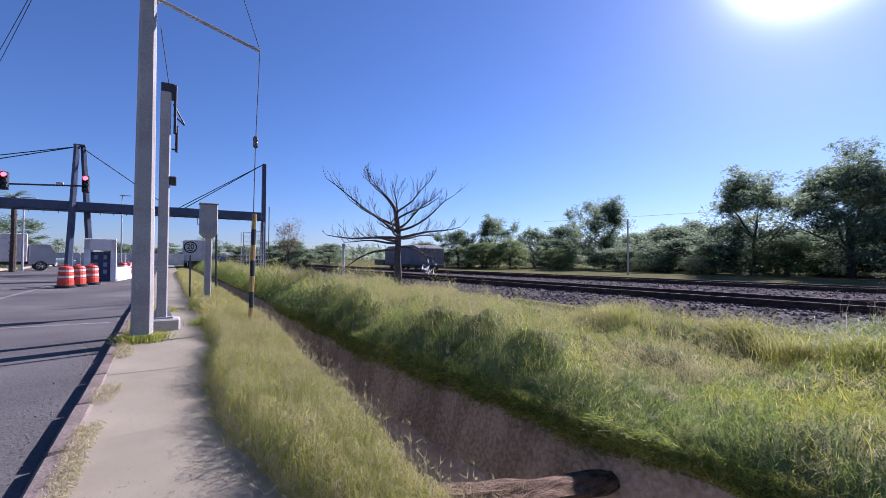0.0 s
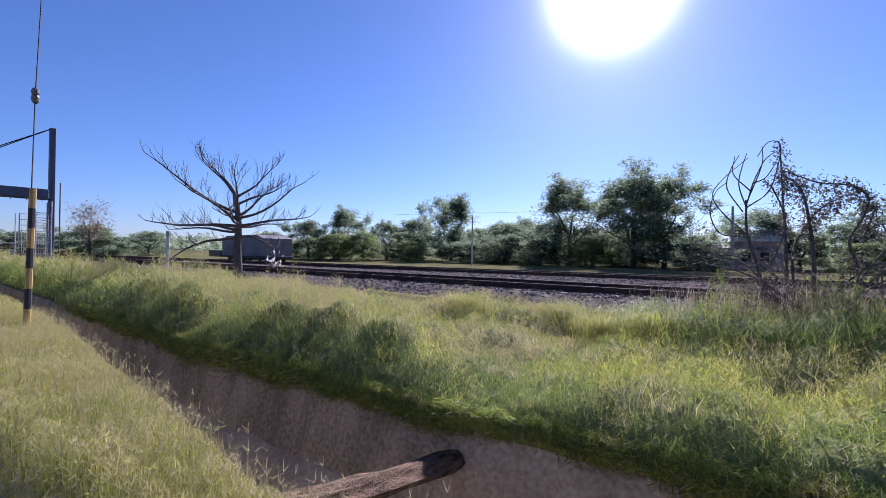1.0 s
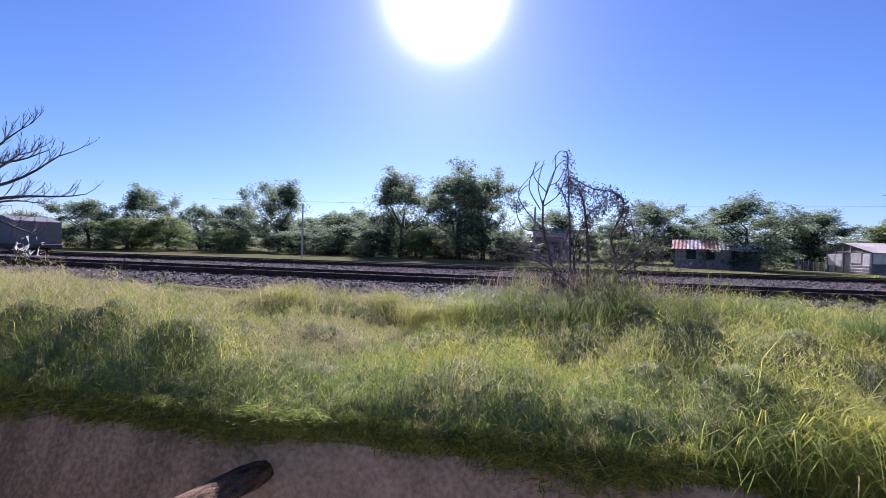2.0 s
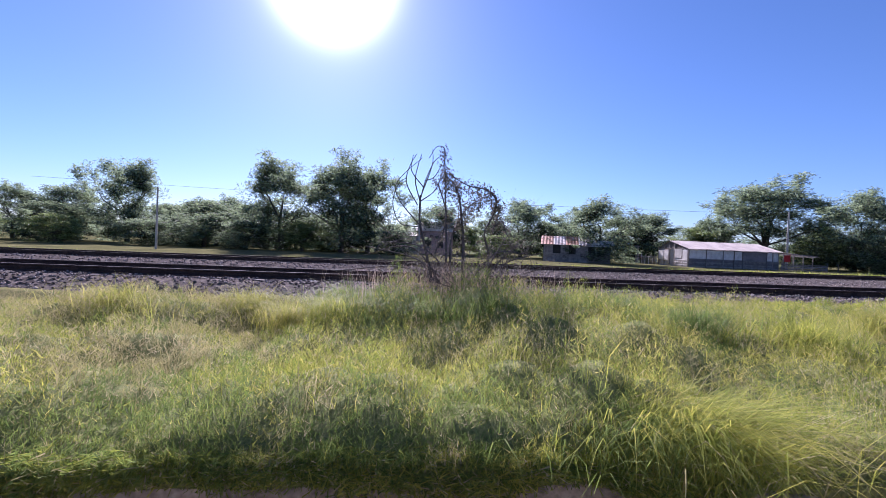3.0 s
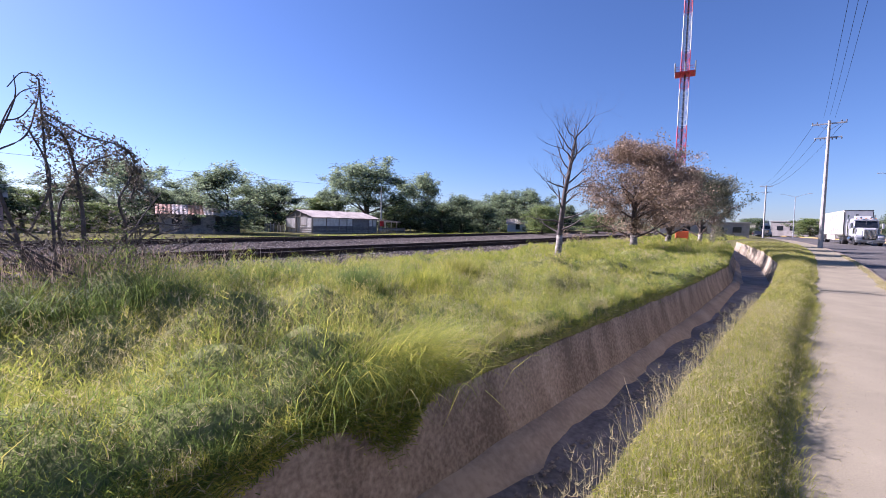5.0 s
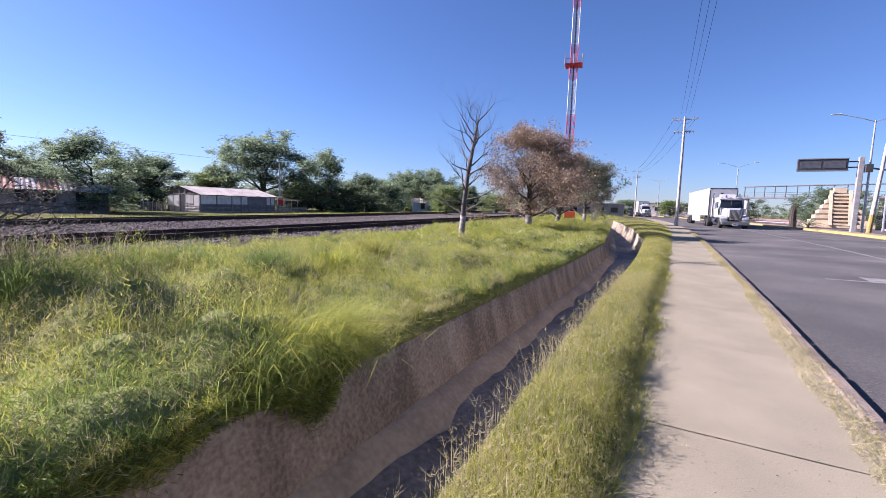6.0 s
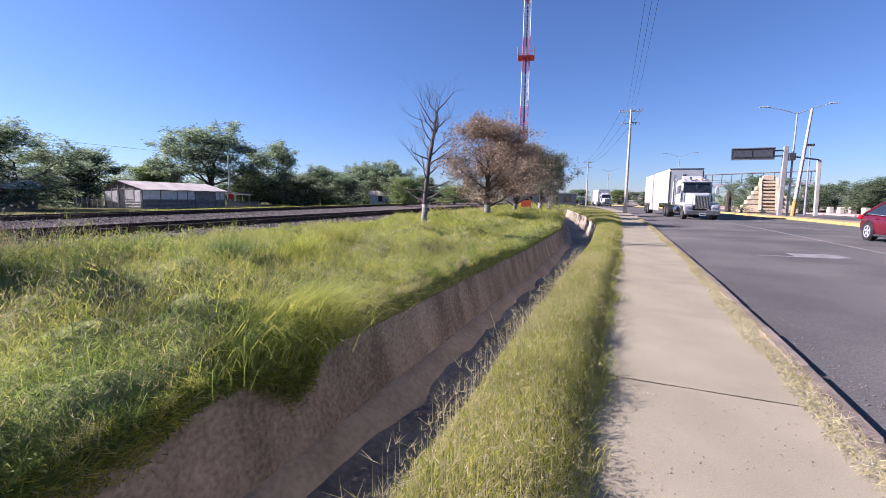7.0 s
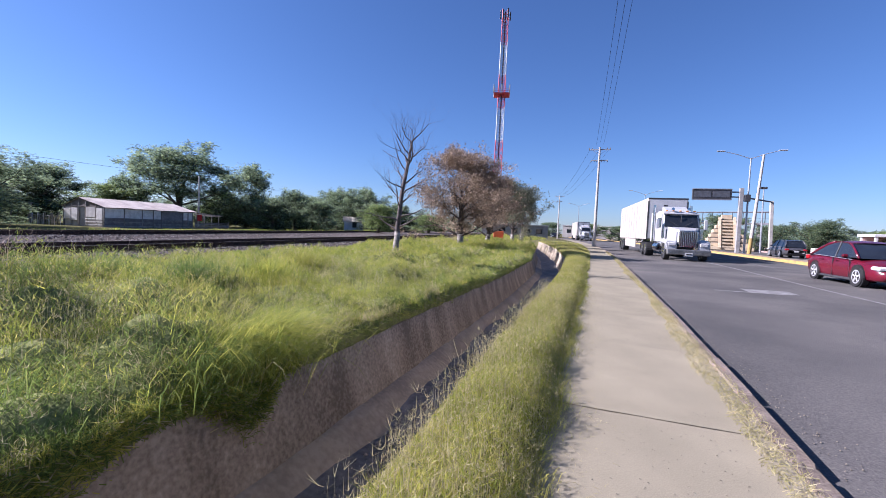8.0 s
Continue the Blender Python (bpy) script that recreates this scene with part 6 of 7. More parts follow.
# overhead wires along the kerb
wr = thing("overhead_wires", "thin black power lines along the street", "cable")
for dx, z in ((-0.35, 11.3), (0.0, 11.5), (0.4, 11.3)):
    part("wire", Geo().tube(sag((0.28 + dx, -49.4, z), (-0.62 + dx * 0.4, 8.64, 10.1), 0.9), 0.008, 4), WIRE, wr)
for dx, z in ((-0.3, 9.6), (0.2, 9.9)):
    part("wire", Geo().tube(sag((-0.62, 8.64, z), (-9.0 + dx, 31, 8.0 + dx), 0.3), 0.009, 4), WIRE, wr)
part("wire", Geo().tube(sag((48.0, 46, 7.0), (50.5, -41.4, 6.5), 0.5), 0.014, 4).tube(sag((50.5, -41.4, 6.5), (50, -110, 7.0), 0.4), 0.011, 4), WIRE, wr)

# log across the ditch
R = random.Random(2)
lg = thing("log", "split grey log lying across the ditch", "log", pose(0, 0, 0))
g = Geo()
a, b = Vector((0.82, 2.16, 0.03)), Vector((2.74, 2.33, -0.45))
n = 14
ring = []
for i in range(9):
    c = a.lerp(b, i / 8)
    for k in range(n):
        an = k / n * 6.283
        r = (0.105 + 0.012 * R.gauss(0, 1)) * (1.0 if k % 3 else 0.86)
        ring.append(c + Vector((0.2 * math.sin(an) * r, 0.98 * math.cos(an) * r, 0.8 * math.sin(an) * r)))
g.add(ring, [(i * n + k, i * n + (k + 1) % n, (i + 1) * n + (k + 1) % n, (i + 1) * n + k) for i in range(8) for k in range(n)] + [tuple(range(n)), tuple(range(8 * n, 9 * n))[::-1]])
part("bark", g, mat("weathered_log", (0.21, 0.145, 0.095), (0.05, 0.034, 0.024), 0.95, 22, 1.0, 90, col3=(0.30, 0.225, 0.16), stretch=(0.12, 1, 1), spec=0.05), lg)
rx = rng.uniform(0, 1, 900)
ry = rng.uniform(-16, 8, 900)
rocks("ditch_rubble", far_lip(ry) - 0.62 - 0.22 * rx ** 2 + 0.06 * waves(ry, ry * 0.3, 1.3, 19), ry, DITCH_Z + 0.02 + 0 * rx, rng.uniform(0.01, 0.035, 900), mat("rubble", (0.30, 0.27, 0.24), (0.18, 0.16, 0.145), 0.9, 5, 0.3, 20, island=0.5), "broken rubble along the ditch floor", "rubble")

gy = rng.uniform(-20, 14, 1500)
gx = -1.09 - np.abs(rng.normal(0, 0.16, 1500))
rocks("gutter_grit", gx + bend(gy), gy, road_z(gx, gy) + 0.004, rng.uniform(0.003, 0.009, 1500), mat("grit", (0.21, 0.18, 0.14), (0.13, 0.11, 0.09), 0.95, 5, 0.2, 20, island=0.6), "sandy grit lying along the kerb", "gravel")


# ---- the street the other way: poles, signs, tower, monument ----
def cross_pole(x, y, h, label):
    t = thing("utility_pole", label, "pole", pose(x, y, -0.02))
    part("shaft", Geo().tube([(0, 0, -0.2), (0, 0, h * 0.6), (0, 0, h)], [0.19, 0.145, 0.10], 10), POLEC, t)
    for z, w in ((h - 0.25, 2.3), (h - 1.45, 1.8)):
        arm = part("crossarm", Geo().box((0, -0.12, z), (w, 0.10, 0.11), 0.01), GALV, t)
        for k in (-1, -0.72, 0.72, 1) if w > 2 else (-1, -0.6, -0.3, 0.3, 0.6, 1):
            part("insulator", Geo().lathe([(0.02, 0), (0.05, 0.03), (0.03, 0.07), (0.05, 0.1), (0.03, 0.16)], 8, pose(k * w / 2 * 0.96, -0.12, z + 0.055 if w > 2 else z - 0.21)), mat("brown_porcelain", (0.16, 0.14, 0.13)), arm)
    for sx in (-1, 1):
        part("brace", Geo().tube([(sx * 0.75, -0.12, h - 0.3), (0, -0.1, h - 0.85)], 0.015, 5), GALV, t)
    return t


cross_pole(0.28, -49.4, 11.1, "concrete utility pole with two crossarms beside the pavement")
cross_pole(9.3, -112.9, 11.2, "distant concrete utility pole with crossarms")
wr2 = thing("overhead_wires", "power lines running on to the next pole", "cable")
for dx in (-1.0, 0.0, 1.0):
    part("wire", Geo().tube(sag((0.28 + dx, -49.5, 10.9), (9.3 + dx, -112.9, 11.0), 1.0), 0.015, 4), WIRE, wr2)


def lamp(x, y, h, turn=0.0, label="tall galvanised street lamp with two arms on the median"):
    t = thing("street_lamp", label, "street lamp", pose(x, y, 0.05, 0, 0, turn), group="street lamps")
    part("shaft", Geo().tube([(0, 0, -0.1), (0, 0, h)], [0.11, 0.06], 10), GALV, t)
    part("base_plate", Geo().box((0, 0, 0.03), (0.4, 0.4, 0.05), 0.01), GALV, t)
    for sx in (-1, 1):
        arm = part("arm", Geo().tube([(0, 0, h - 0.1), (sx * 1.2, 0, h + 0.35), (sx * 2.4, 0, h + 0.68)], [0.04, 0.035, 0.03], 7), GALV, t)
        part("lamp_head", Geo().box((sx * 2.65, 0, h + 0.70), (0.75, 0.24, 0.09), 0.03), GREYBOX, arm)
    return t


lamp(-14.1, -49.6, 9.7)
lamp(-8.7, -90.8, 9.7)
lamp(5.0, -131, 9.7)
t = thing("leaning_pole", "leaning concrete pole with yellow-painted foot on the median", "pole", pose(-14.35, -48.4, 0.05))
part("shaft", Geo().tube([(0.15, 0, -0.1), (-0.45, 0, 9.8)], [0.18, 0.10], 10), POLEC, t)
part("painted_foot", Geo().tube([(0.146, 0, 0.02), (0.05, 0, 1.6)], [0.185, 0.172], 10), YELLOW, t, "yellow paint round the foot")
t = thing("message_sign", "dark electronic message board on a steel post", "road sign", pose(-13.4, -49.2, 0.05))
part("post", Geo().box((0, 0, 3.3), (0.36, 0.36, 6.6), 0.03), mat("weathered_grey", (0.30, 0.295, 0.29), (0.22, 0.215, 0.21), 0.7, 2, 0.05, 25), t)
part("arm", Geo().box((0.6, 0, 6.2), (1.2, 0.12, 0.12)).box((0.6, 0, 5.7), (1.2, 0.12, 0.12)), DARK, t)
bd = part("board", Geo().box((2.6, 0, 5.95), (3.5, 0.3, 1.15), 0.03), DARK, t)
for k in (-1, 1):
    part("screen", Geo().box((2.6 + k * 0.83, 0.16, 5.95), (1.5, 0.02, 0.62)), mat("screen_grey", (0.09, 0.095, 0.11), (0.06, 0.062, 0.07), 0.3, 4, 0.02, 30), bd)
part("frame", Geo().box((2.6, 0.17, 6.48), (3.56, 0.06, 0.08)).box((2.6, 0.17, 5.41), (3.56, 0.06, 0.08)), mat("frame_grey", (0.2, 0.2, 0.22), bump=0), bd)
part("control_box", Geo().box((-0.5, 0.1, 5.6), (0.5, 0.4, 0.7), 0.03), DARK, t)
t = thing("sign_frame", "concrete post with long thin steel arm over the carriageway", "gantry", pose(-19.4, -59, 0))
part("post", Geo().box((0, 0, 3.05), (0.34, 0.34, 6.3), 0.03, pose(0, 0, 0, 0, 2, 0)), POLEC, t)
part("arm", Geo().tube([(0.2, 0, 6.1), (4.4, 5.0, 6.15)], 0.09, 7), DARK, t)
t = thing("lighting_mast", "thin tall lighting mast with floodlights", "street lamp", pose(-20.6, -66, 0))
part("mast", Geo().tube([(0, 0, -0.1), (0.15, 0, 8.5)], [0.13, 0.07], 8), GALV, t)
for k in (-1, 0, 1):
    part("floodlight", Geo().box((0.15 + 0.28 * k, 0, 8.5), (0.24, 0.2, 0.3), 0.03), DARK, t)


def stepped_monument(x, y):
    CREAM = mat("cream_masonry", (0.50, 0.40, 0.27), (0.36, 0.28, 0.19), 0.9, 1.0, 0.2, 12)
    t = thing("stepped_pyramid", "cream masonry stepped pyramid with central stair", "monument", pose(x, y, 0, 0, 0, -8))
    part("plinth", Geo().box((0, 0, 0.2), (6.6, 6.6, 0.5), 0.03), CREAM, t)
    for k in range(6):
        w = 5.6 - 0.72 * k
        part("tier", Geo().box((0, 0, 0.45 + 0.68 * k + 0.25), (w, w, 0.5), 0.03), CREAM, t)
        # set-back band in a darker colour, painting the shade between tiers
        part("recess", Geo().box((0, 0, 0.45 + 0.68 * k + 0.58), (w - 0.55, w - 0.55, 0.2)), mat("shaded_joint", (0.16, 0.13, 0.1), bump=0.1), t)
    for sx in (-0.95, 0.95):
        part("balustrade", Geo().prism([(3.3, 0.3), (3.6, 0.3), (1.1, 4.9), (0.8, 4.9)], sx - 0.16, sx + 0.16), CREAM, t)
    for k in range(9):
        part("step", Geo().box((0, 3.1 - 0.258 * k, 0.45 + 0.48 * k), (1.6, 0.55, 0.24)), CREAM, t)
    part("temple", Geo().box((0, 0, 4.9), (1.3, 1.3, 0.7), 0.03), CREAM, t)
    return t


stepped_monument(-18.6, -74.5)
palm("short thick palm tree with spreading fronds on the median", -11.6, -62, 0.05, 2.6, 2.4, 34, 0.3)
palm("low young palm beside the road", -12.2, -58, 0.05, 0.4, 1.6, 16, 0.12)

# footbridge far behind
fb = thing("footbridge", "grey steel footbridge over the avenue far off", "bridge", pose(-14, -98, 0, 0, 0, -33))
BRG = mat("bridge_steel", (0.16, 0.16, 0.18), (0.11, 0.11, 0.12), 0.6, 1, 0.05, 10)
part("deck", Geo().box((-7, 0, 4.6), (21, 1.6, 0.35)), BRG, fb)
part("roof", Geo().box((-7, 0, 6.7), (21, 1.8, 0.14)), BRG, fb)
for k in range(13):
    part("upright", Geo().box((-17 + 1.68 * k, 0.75, 5.7), (0.1, 0.1, 2.0)), DARK, fb)
for z in (5.1, 5.5):
    part("rail", Geo().box((-7, 0.75, z), (21, 0.05, 0.05)), DARK, fb)
for x in (-16, -5, 3):
    part("pier", Geo().box((x, 0, 2.2), (0.6, 0.6, 4.9), 0.05), POLEC, fb)

# shrubs, low walls and bollards along the far side
for i, (x, y, h, r) in enumerate(((-28, -68, 4.0, 2.8), (-31, -61, 3.8, 2.8), (-25.5, -77, 5.0, 3.0), (-34, -56, 4.0, 3.0), (-37, -50, 4.2, 3.2), (-30, -72, 4.6, 3), (-21, -88, 5.2, 3.4), (-38, -62, 4.6, 3.5), (-6, -120, 5, 4), (-12, -118, 5, 4), (2, -150, 6, 5), (14, -140, 6, 4), (-42, -45, 4.4, 3.4))):
    plant((1, 3, 0)[i % 3], x, y, h, r, 29 * i)
for k in range(16):
    t = thing("bollard", "squat concrete block along the far pavement", "bollard", pose(-25.9 - 0.02 * k, -74 + 3.1 * k, 0.03), group="far pavement blocks")
    part("block", Geo().box((0, 0, 0.42), (0.55, 0.9, 0.85), 0.06), POLEC, t)
t = thing("kiosk", "small white kiosk with pale columns across the avenue", "kiosk", pose(-30, -58.5, 0.03))
part("roof", Geo().box((0, 0, 2.55), (4.2, 3.2, 0.3), 0.03), WHITE, t)
for x in (-1.8, -0.6, 0.6, 1.8):
    for y in (-1.3, 1.3):
        part("column", Geo().box((x, y, 1.2), (0.25, 0.25, 2.4), 0.02), WHITE, t)
part("back_wall", Geo().box((0, -1.1, 1.2), (3.6, 0.1, 2.4)), PINK, t)
t = thing("low_building", "low grey building far behind the trees", "building", pose(-2, -165, 0, 0, 0, -10))
part("wall", Geo().box((0, 0, 2.2), (26, 8, 4.4)), BLOCKW, t)
part("roof", Geo().box((0, 0, 4.5), (26.6, 8.6, 0.25)), GREYBOX, t)
for k in range(8):
    part("window", Geo().box((-11 + 3.1 * k, 4.02, 2.4), (1.5, 0.08, 1.3)), LAMPGLASS, t)
t = thing("low_building", "pale low building beyond the row of trees", "building", pose(17, -92, 0, 0, 0, 12))
part("wall", Geo().box((0, 0, 1.3), (14, 6, 2.7)), BLOCKW, t)
part("roof", Geo().box((0, 0, 2.75), (14.4, 6.4, 0.2)), GREYBOX, t)
for k in range(5):
    part("window", Geo().box((-5.2 + 2.6 * k, 3.02, 1.5), (1.3, 0.08, 1.0)), LAMPGLASS, t)


# lattice communication tower, red and white
def tower(x, y, h):
    t = thing("radio_tower", "tall red and white lattice communication tower", "tower", pose(x, y, 0, 0, 0, 12))
    TR = mat("tower_red", (0.55, 0.06, 0.08), (0.42, 0.05, 0.07), 0.6, 1, 0.02, 10)
    wid = lambda z: 1.9 - 0.55 * z / h
    for band in range(7):
        g = Geo()
        z0, z1 = h * band / 7, h * (band + 1) / 7
        n = 4
        for k in range(n):
            a, b = z0 + (z1 - z0) * k / n, z0 + (z1 - z0) * (k + 1) / n
            ca = [(sx * wid(a) / 2, sy * wid(a) / 2, a) for sx, sy in ((-1, -1), (1, -1), (1, 1), (-1, 1))]
            cb = [(sx * wid(b) / 2, sy * wid(b) / 2, b) for sx, sy in ((-1, -1), (1, -1), (1, 1), (-1, 1))]
            for i in range(4):
                j = (i + 1) % 4
                g.tube([ca[i], cb[i]], 0.085, 4, False)
                g.tube([ca[i], cb[j]], 0.05, 4, False)
                g.tube([ca[j], cb[i]], 0.05, 4, False)
                g.tube([ca[i], ca[j]], 0.05, 4, False)
        part("section", g, TR if band % 2 == 0 else WHITE, t, "red lattice section" if band % 2 == 0 else "white lattice section")
    for z in (33.0,):
        pl = part("platform", Geo().box((0, 0, z), (3.6, 3.6, 0.18)), TR, t)
        for sx, sy, lx, ly in ((0, -1.8, 3.6, 0.06), (0, 1.8, 3.6, 0.06), (-1.8, 0, 0.06, 3.6), (1.8, 0, 0.06, 3.6)):
            part("railing", Geo().box((sx, sy, z + 1.0), (lx, ly, 0.08)).box((sx, sy, z + 0.5), (lx, ly, 0.06)), TR, pl)
        for sx in (-1.8, 0, 1.8):
            for sy in (-1.8, 1.8):
                part("antenna", Geo().box((sx, sy, z + 0.9), (0.25, 0.16, 1.8), 0.03), GREYBOX, pl)
    for k in range(6):
        a = k * 1.05
        part("antenna", Geo().box((math.cos(a) * 1.1, math.sin(a) * 1.1, h - 1.0 - 0.4 * (k % 2)), (0.28, 0.18, 2.0), 0.03), DARK, t)
    part("cable_run", Geo().box((0, 0.3, h / 2), (0.3, 0.12, h - 1)), DARK, t)
    return t


tower(22.6, -97.6, 52.4)

# ---- vehicles ----
GLASS = LAMPGLASS
CHROME = mat("chrome", (0.62, 0.62, 0.63), (0.5, 0.5, 0.51), 0.15, 6, 0, 40, metal=1.0)
CABW = mat("white_truck_enamel", (0.45, 0.45, 0.455), (0.37, 0.37, 0.375), 0.3, 1.2, 0.02, 15, spec=0.5)
TRAILW = mat("trailer_panel", (0.40, 0.365, 0.32), (0.32, 0.29, 0.255), 0.5, 0.6, 0.05, 12)


def wheel(parent, x, y, r, w, name="wheel", rim=None, duals=False):
    wl = part(name, Geo().lathe([(r * 0.62, -w / 2), (r * 0.95, -w / 2), (r, -w * 0.32), (r, w * 0.32), (r * 0.95, w / 2), (r * 0.62, w / 2)], 22, pose(x, y, r, 0, 90, 0)), BLACK, parent, "black rubber tyre")
    part("rim", Geo().lathe([(r * 0.14, -w * 0.42), (r * 0.56, -w * 0.42), (r * 0.60, -w * 0.51), (r * 0.68, -w * 0.51), (r * 0.68, w * 0.51), (r * 0.60, w * 0.51), (r * 0.56, w * 0.42), (r * 0.14, w * 0.42)], 16, pose(x, y, r, 0, 90, 0)), rim or CHROME, wl)
    for k in range(5):
        a = k * 1.2566
        part("spoke", Geo().box((0, 0, r * 0.33), (w * 1.04, r * 0.22, r * 0.5), 0.01, pose(x, y, r, math.degrees(a), 0, 0)), rim or CHROME, wl)
    return wl


def semi_truck(label, length=14.6, m=None):
    """A conventional tractor with box trailer; front bumper at y = 0, heading +y."""
    t = thing("semi_truck", label, "truck", m)
    cab = part("cab", Geo().prism([(-2.05, 1.0), (-2.05, 2.05), (-2.35, 2.95), (-2.7, 3.12), (-4.3, 3.15), (-4.35, 1.0)], -1.08, 1.08).soften(0.12, 3), CABW, t)
    part("windscreen", Geo().add([(-0.98, -2.04, 2.08), (0.98, -2.04, 2.08), (0.92, -2.30, 2.82), (-0.92, -2.30, 2.82), (-0.98, -2.06, 2.06), (0.98, -2.06, 2.06), (0.92, -2.34, 2.80), (-0.92, -2.34, 2.80)], [(0, 1, 2, 3), (4, 7, 6, 5), (0, 4, 5, 1), (2, 6, 7, 3), (0, 3, 7, 4), (1, 5, 6, 2)]), GLASS, cab)
    part("screen_bar", Geo().box((0, -2.16, 2.45), (0.05, 0.05, 0.78), 0.01, pose(0, 0, 0)), DARK, cab)
    for sx in (-1, 1):
        part("wiper", Geo().tube([(sx * 0.15, -2.0, 2.12), (sx * 0.62, -2.1, 2.42)], 0.015, 5), DARK, cab)
        part("horn", Geo().tube([(sx * 0.45, -2.75, 3.22), (sx * 0.45, -2.35, 3.24)], [0.05, 0.09], 10), CHROME, cab)
    part("sun_visor", Geo().box((0, -2.32, 2.92), (2.1, 0.3, 0.07), 0.02), CABW, cab)
    for k in range(5):
        part("marker_lamp", Geo().box((-0.8 + 0.4 * k, -2.5, 3.12), (0.14, 0.1, 0.07), 0.02), mat("amber_lens", (0.6, 0.25, 0.05), bump=0), cab)
    for sx in (-1, 1):
        part("side_window", Geo().box((sx * 1.115, -2.85, 2.35), (0.03, 0.85, 0.62), 0.01), GLASS, cab)
        mi = part("mirror", Geo().box((sx * 1.38, -2.1, 2.25), (0.2, 0.1, 0.62), 0.03), CABW, cab)
        part("mirror_arm", Geo().tube([(sx * 1.1, -2.2, 2.5), (sx * 1.36, -2.1, 2.48)], 0.02, 5), CHROME, mi)
        part("exhaust_stack", Geo().tube([(sx * 1.14, -4.5, 1.0), (sx * 1.14, -4.5, 3.6)], 0.085, 10), CHROME, t)
        part("fuel_tank", Geo().tube([(sx * 0.95, -2.6, 0.72), (sx * 0.95, -4.0, 0.72)], 0.32, 14), CHROME, t)
        part("step", Geo().box((sx * 1.12, -2.2, 0.5), (0.24, 0.7, 0.08), 0.02), DARK, t)
    part("sleeper", Geo().prism([(-4.36, 1.0), (-4.36, 3.15), (-5.6, 3.2), (-5.7, 1.0)], -1.12, 1.12).soften(0.1, 3), CABW, t)
    hood = part("hood", Geo().add([(-0.62, -0.35, 1.0), (0.62, -0.35, 1.0), (0.56, -0.42, 1.86), (-0.56, -0.42, 1.86), (-0.98, -2.04, 1.0), (0.98, -2.04, 1.0), (0.95, -2.04, 2.08), (-0.95, -2.04, 2.08)], [(0, 1, 2, 3), (4, 7, 6, 5), (3, 2, 6, 7), (0, 3, 7, 4), (1, 5, 6, 2), (0, 4, 5, 1)]).soften(0.14, 3), CABW, t)
    gr = part("grille", Geo().box((0, -0.34, 1.32), (0.98, 0.08, 1.0), 0.04), CHROME, t, "chrome radiator grille")
    for k in range(9):
        part("slot", Geo().box((-0.4 + 0.1 * k, -0.292, 1.32), (0.055, 0.02, 0.88)), DARK, gr)
    for sx in (-1, 1):
        fe_ = part("fender", Geo().prism([(-0.32, 0.62), (-0.30, 1.12), (-0.55, 1.26), (-1.5, 1.30), (-1.95, 1.05), (-1.95, 0.75), (-1.6, 1.0), (-1.0, 1.08), (-0.65, 0.95), (-0.5, 0.62)], sx * 0.58, sx * 1.2).soften(0.06, 2), CABW, t)
        part("headlight", Geo().box((sx * 0.86, -0.30, 1.0), (0.42, 0.08, 0.2), 0.03), mat("headlamp_glass", (0.5, 0.5, 0.5), (0.4, 0.4, 0.4), 0.1, 5, 0, 30), fe_)
        part("air_cleaner", Geo().tube([(sx * 1.05, -1.75, 1.35), (sx * 1.05, -1.75, 2.0)], 0.14, 10), CHROME, t)
    bp = part("bumper", Geo().box((0, -0.12, 0.54), (2.36, 0.24, 0.34), 0.05), mat("grimy_bumper", (0.30, 0.30, 0.29), (0.14, 0.14, 0.13), 0.35, 3, 0.1, 20, metal=0.7), t)
    part("number_plate", Geo().box((0, 0.008, 0.42), (0.42, 0.02, 0.2)), WHITE, bp, "pale plate with a dark bar")
    part("bar", Geo().box((0, 0.022, 0.42), (0.32, 0.01, 0.07)), BLK, bp)
    part("air_shield", Geo().prism([(-2.75, 3.1), (-4.3, 3.15), (-4.3, 3.5)], -0.7, 0.7), CABW, t)
    part("chassis", Geo().box((0, -4.6, 0.8), (0.9, 7.6, 0.25)), DARK, t)
    for x in (-1.02, 1.02):
        wheel(t, x, -1.05, 0.5, 0.3)
        wheel(t, x, -6.4, 0.5, 0.52)
        wheel(t, x, -7.65, 0.5, 0.52)
    y0 = -6.0
    tr = part("trailer_body", Geo().box((0, y0 - length / 2, 2.72), (2.58, length, 3.05), 0.03), TRAILW, t, "pale box trailer body")
    part("top_rail", Geo().box((0, y0 + 0.01, 4.19), (2.62, 0.06, 0.1)).box((-1.29, y0 + 0.01, 2.6), (0.07, 0.06, 2.8)).box((1.29, y0 + 0.01, 2.6), (0.07, 0.06, 2.8)), DARK, tr)
    part("front_panel", Geo().box((0, y0 + 0.012, 2.72), (2.46, 0.03, 2.86)), CABW, tr)
    part("emblem", Geo().box((0.15, y0 + 0.035, 3.62), (0.26, 0.01, 0.22)), DARK, tr)
    part("bar", Geo().box((0.15, y0 + 0.035, 3.36), (0.42, 0.01, 0.07)), DARK, tr)
    for k in range(10):
        part("panel_seam", Geo().box((1.295, y0 - 1.3 * k - 0.8, 2.6), (0.012, 0.03, 2.75)), mat("seam_grey", (0.4, 0.38, 0.35), bump=0), tr)
    for k in (-0.2, 0.0, 0.2):
        part("bar", Geo().box((1.30, y0 - length + 1.2, 3.4 + k), (0.01, 0.8, 0.09)), mat("faded_mark", (0.42, 0.33, 0.28), bump=0), tr)
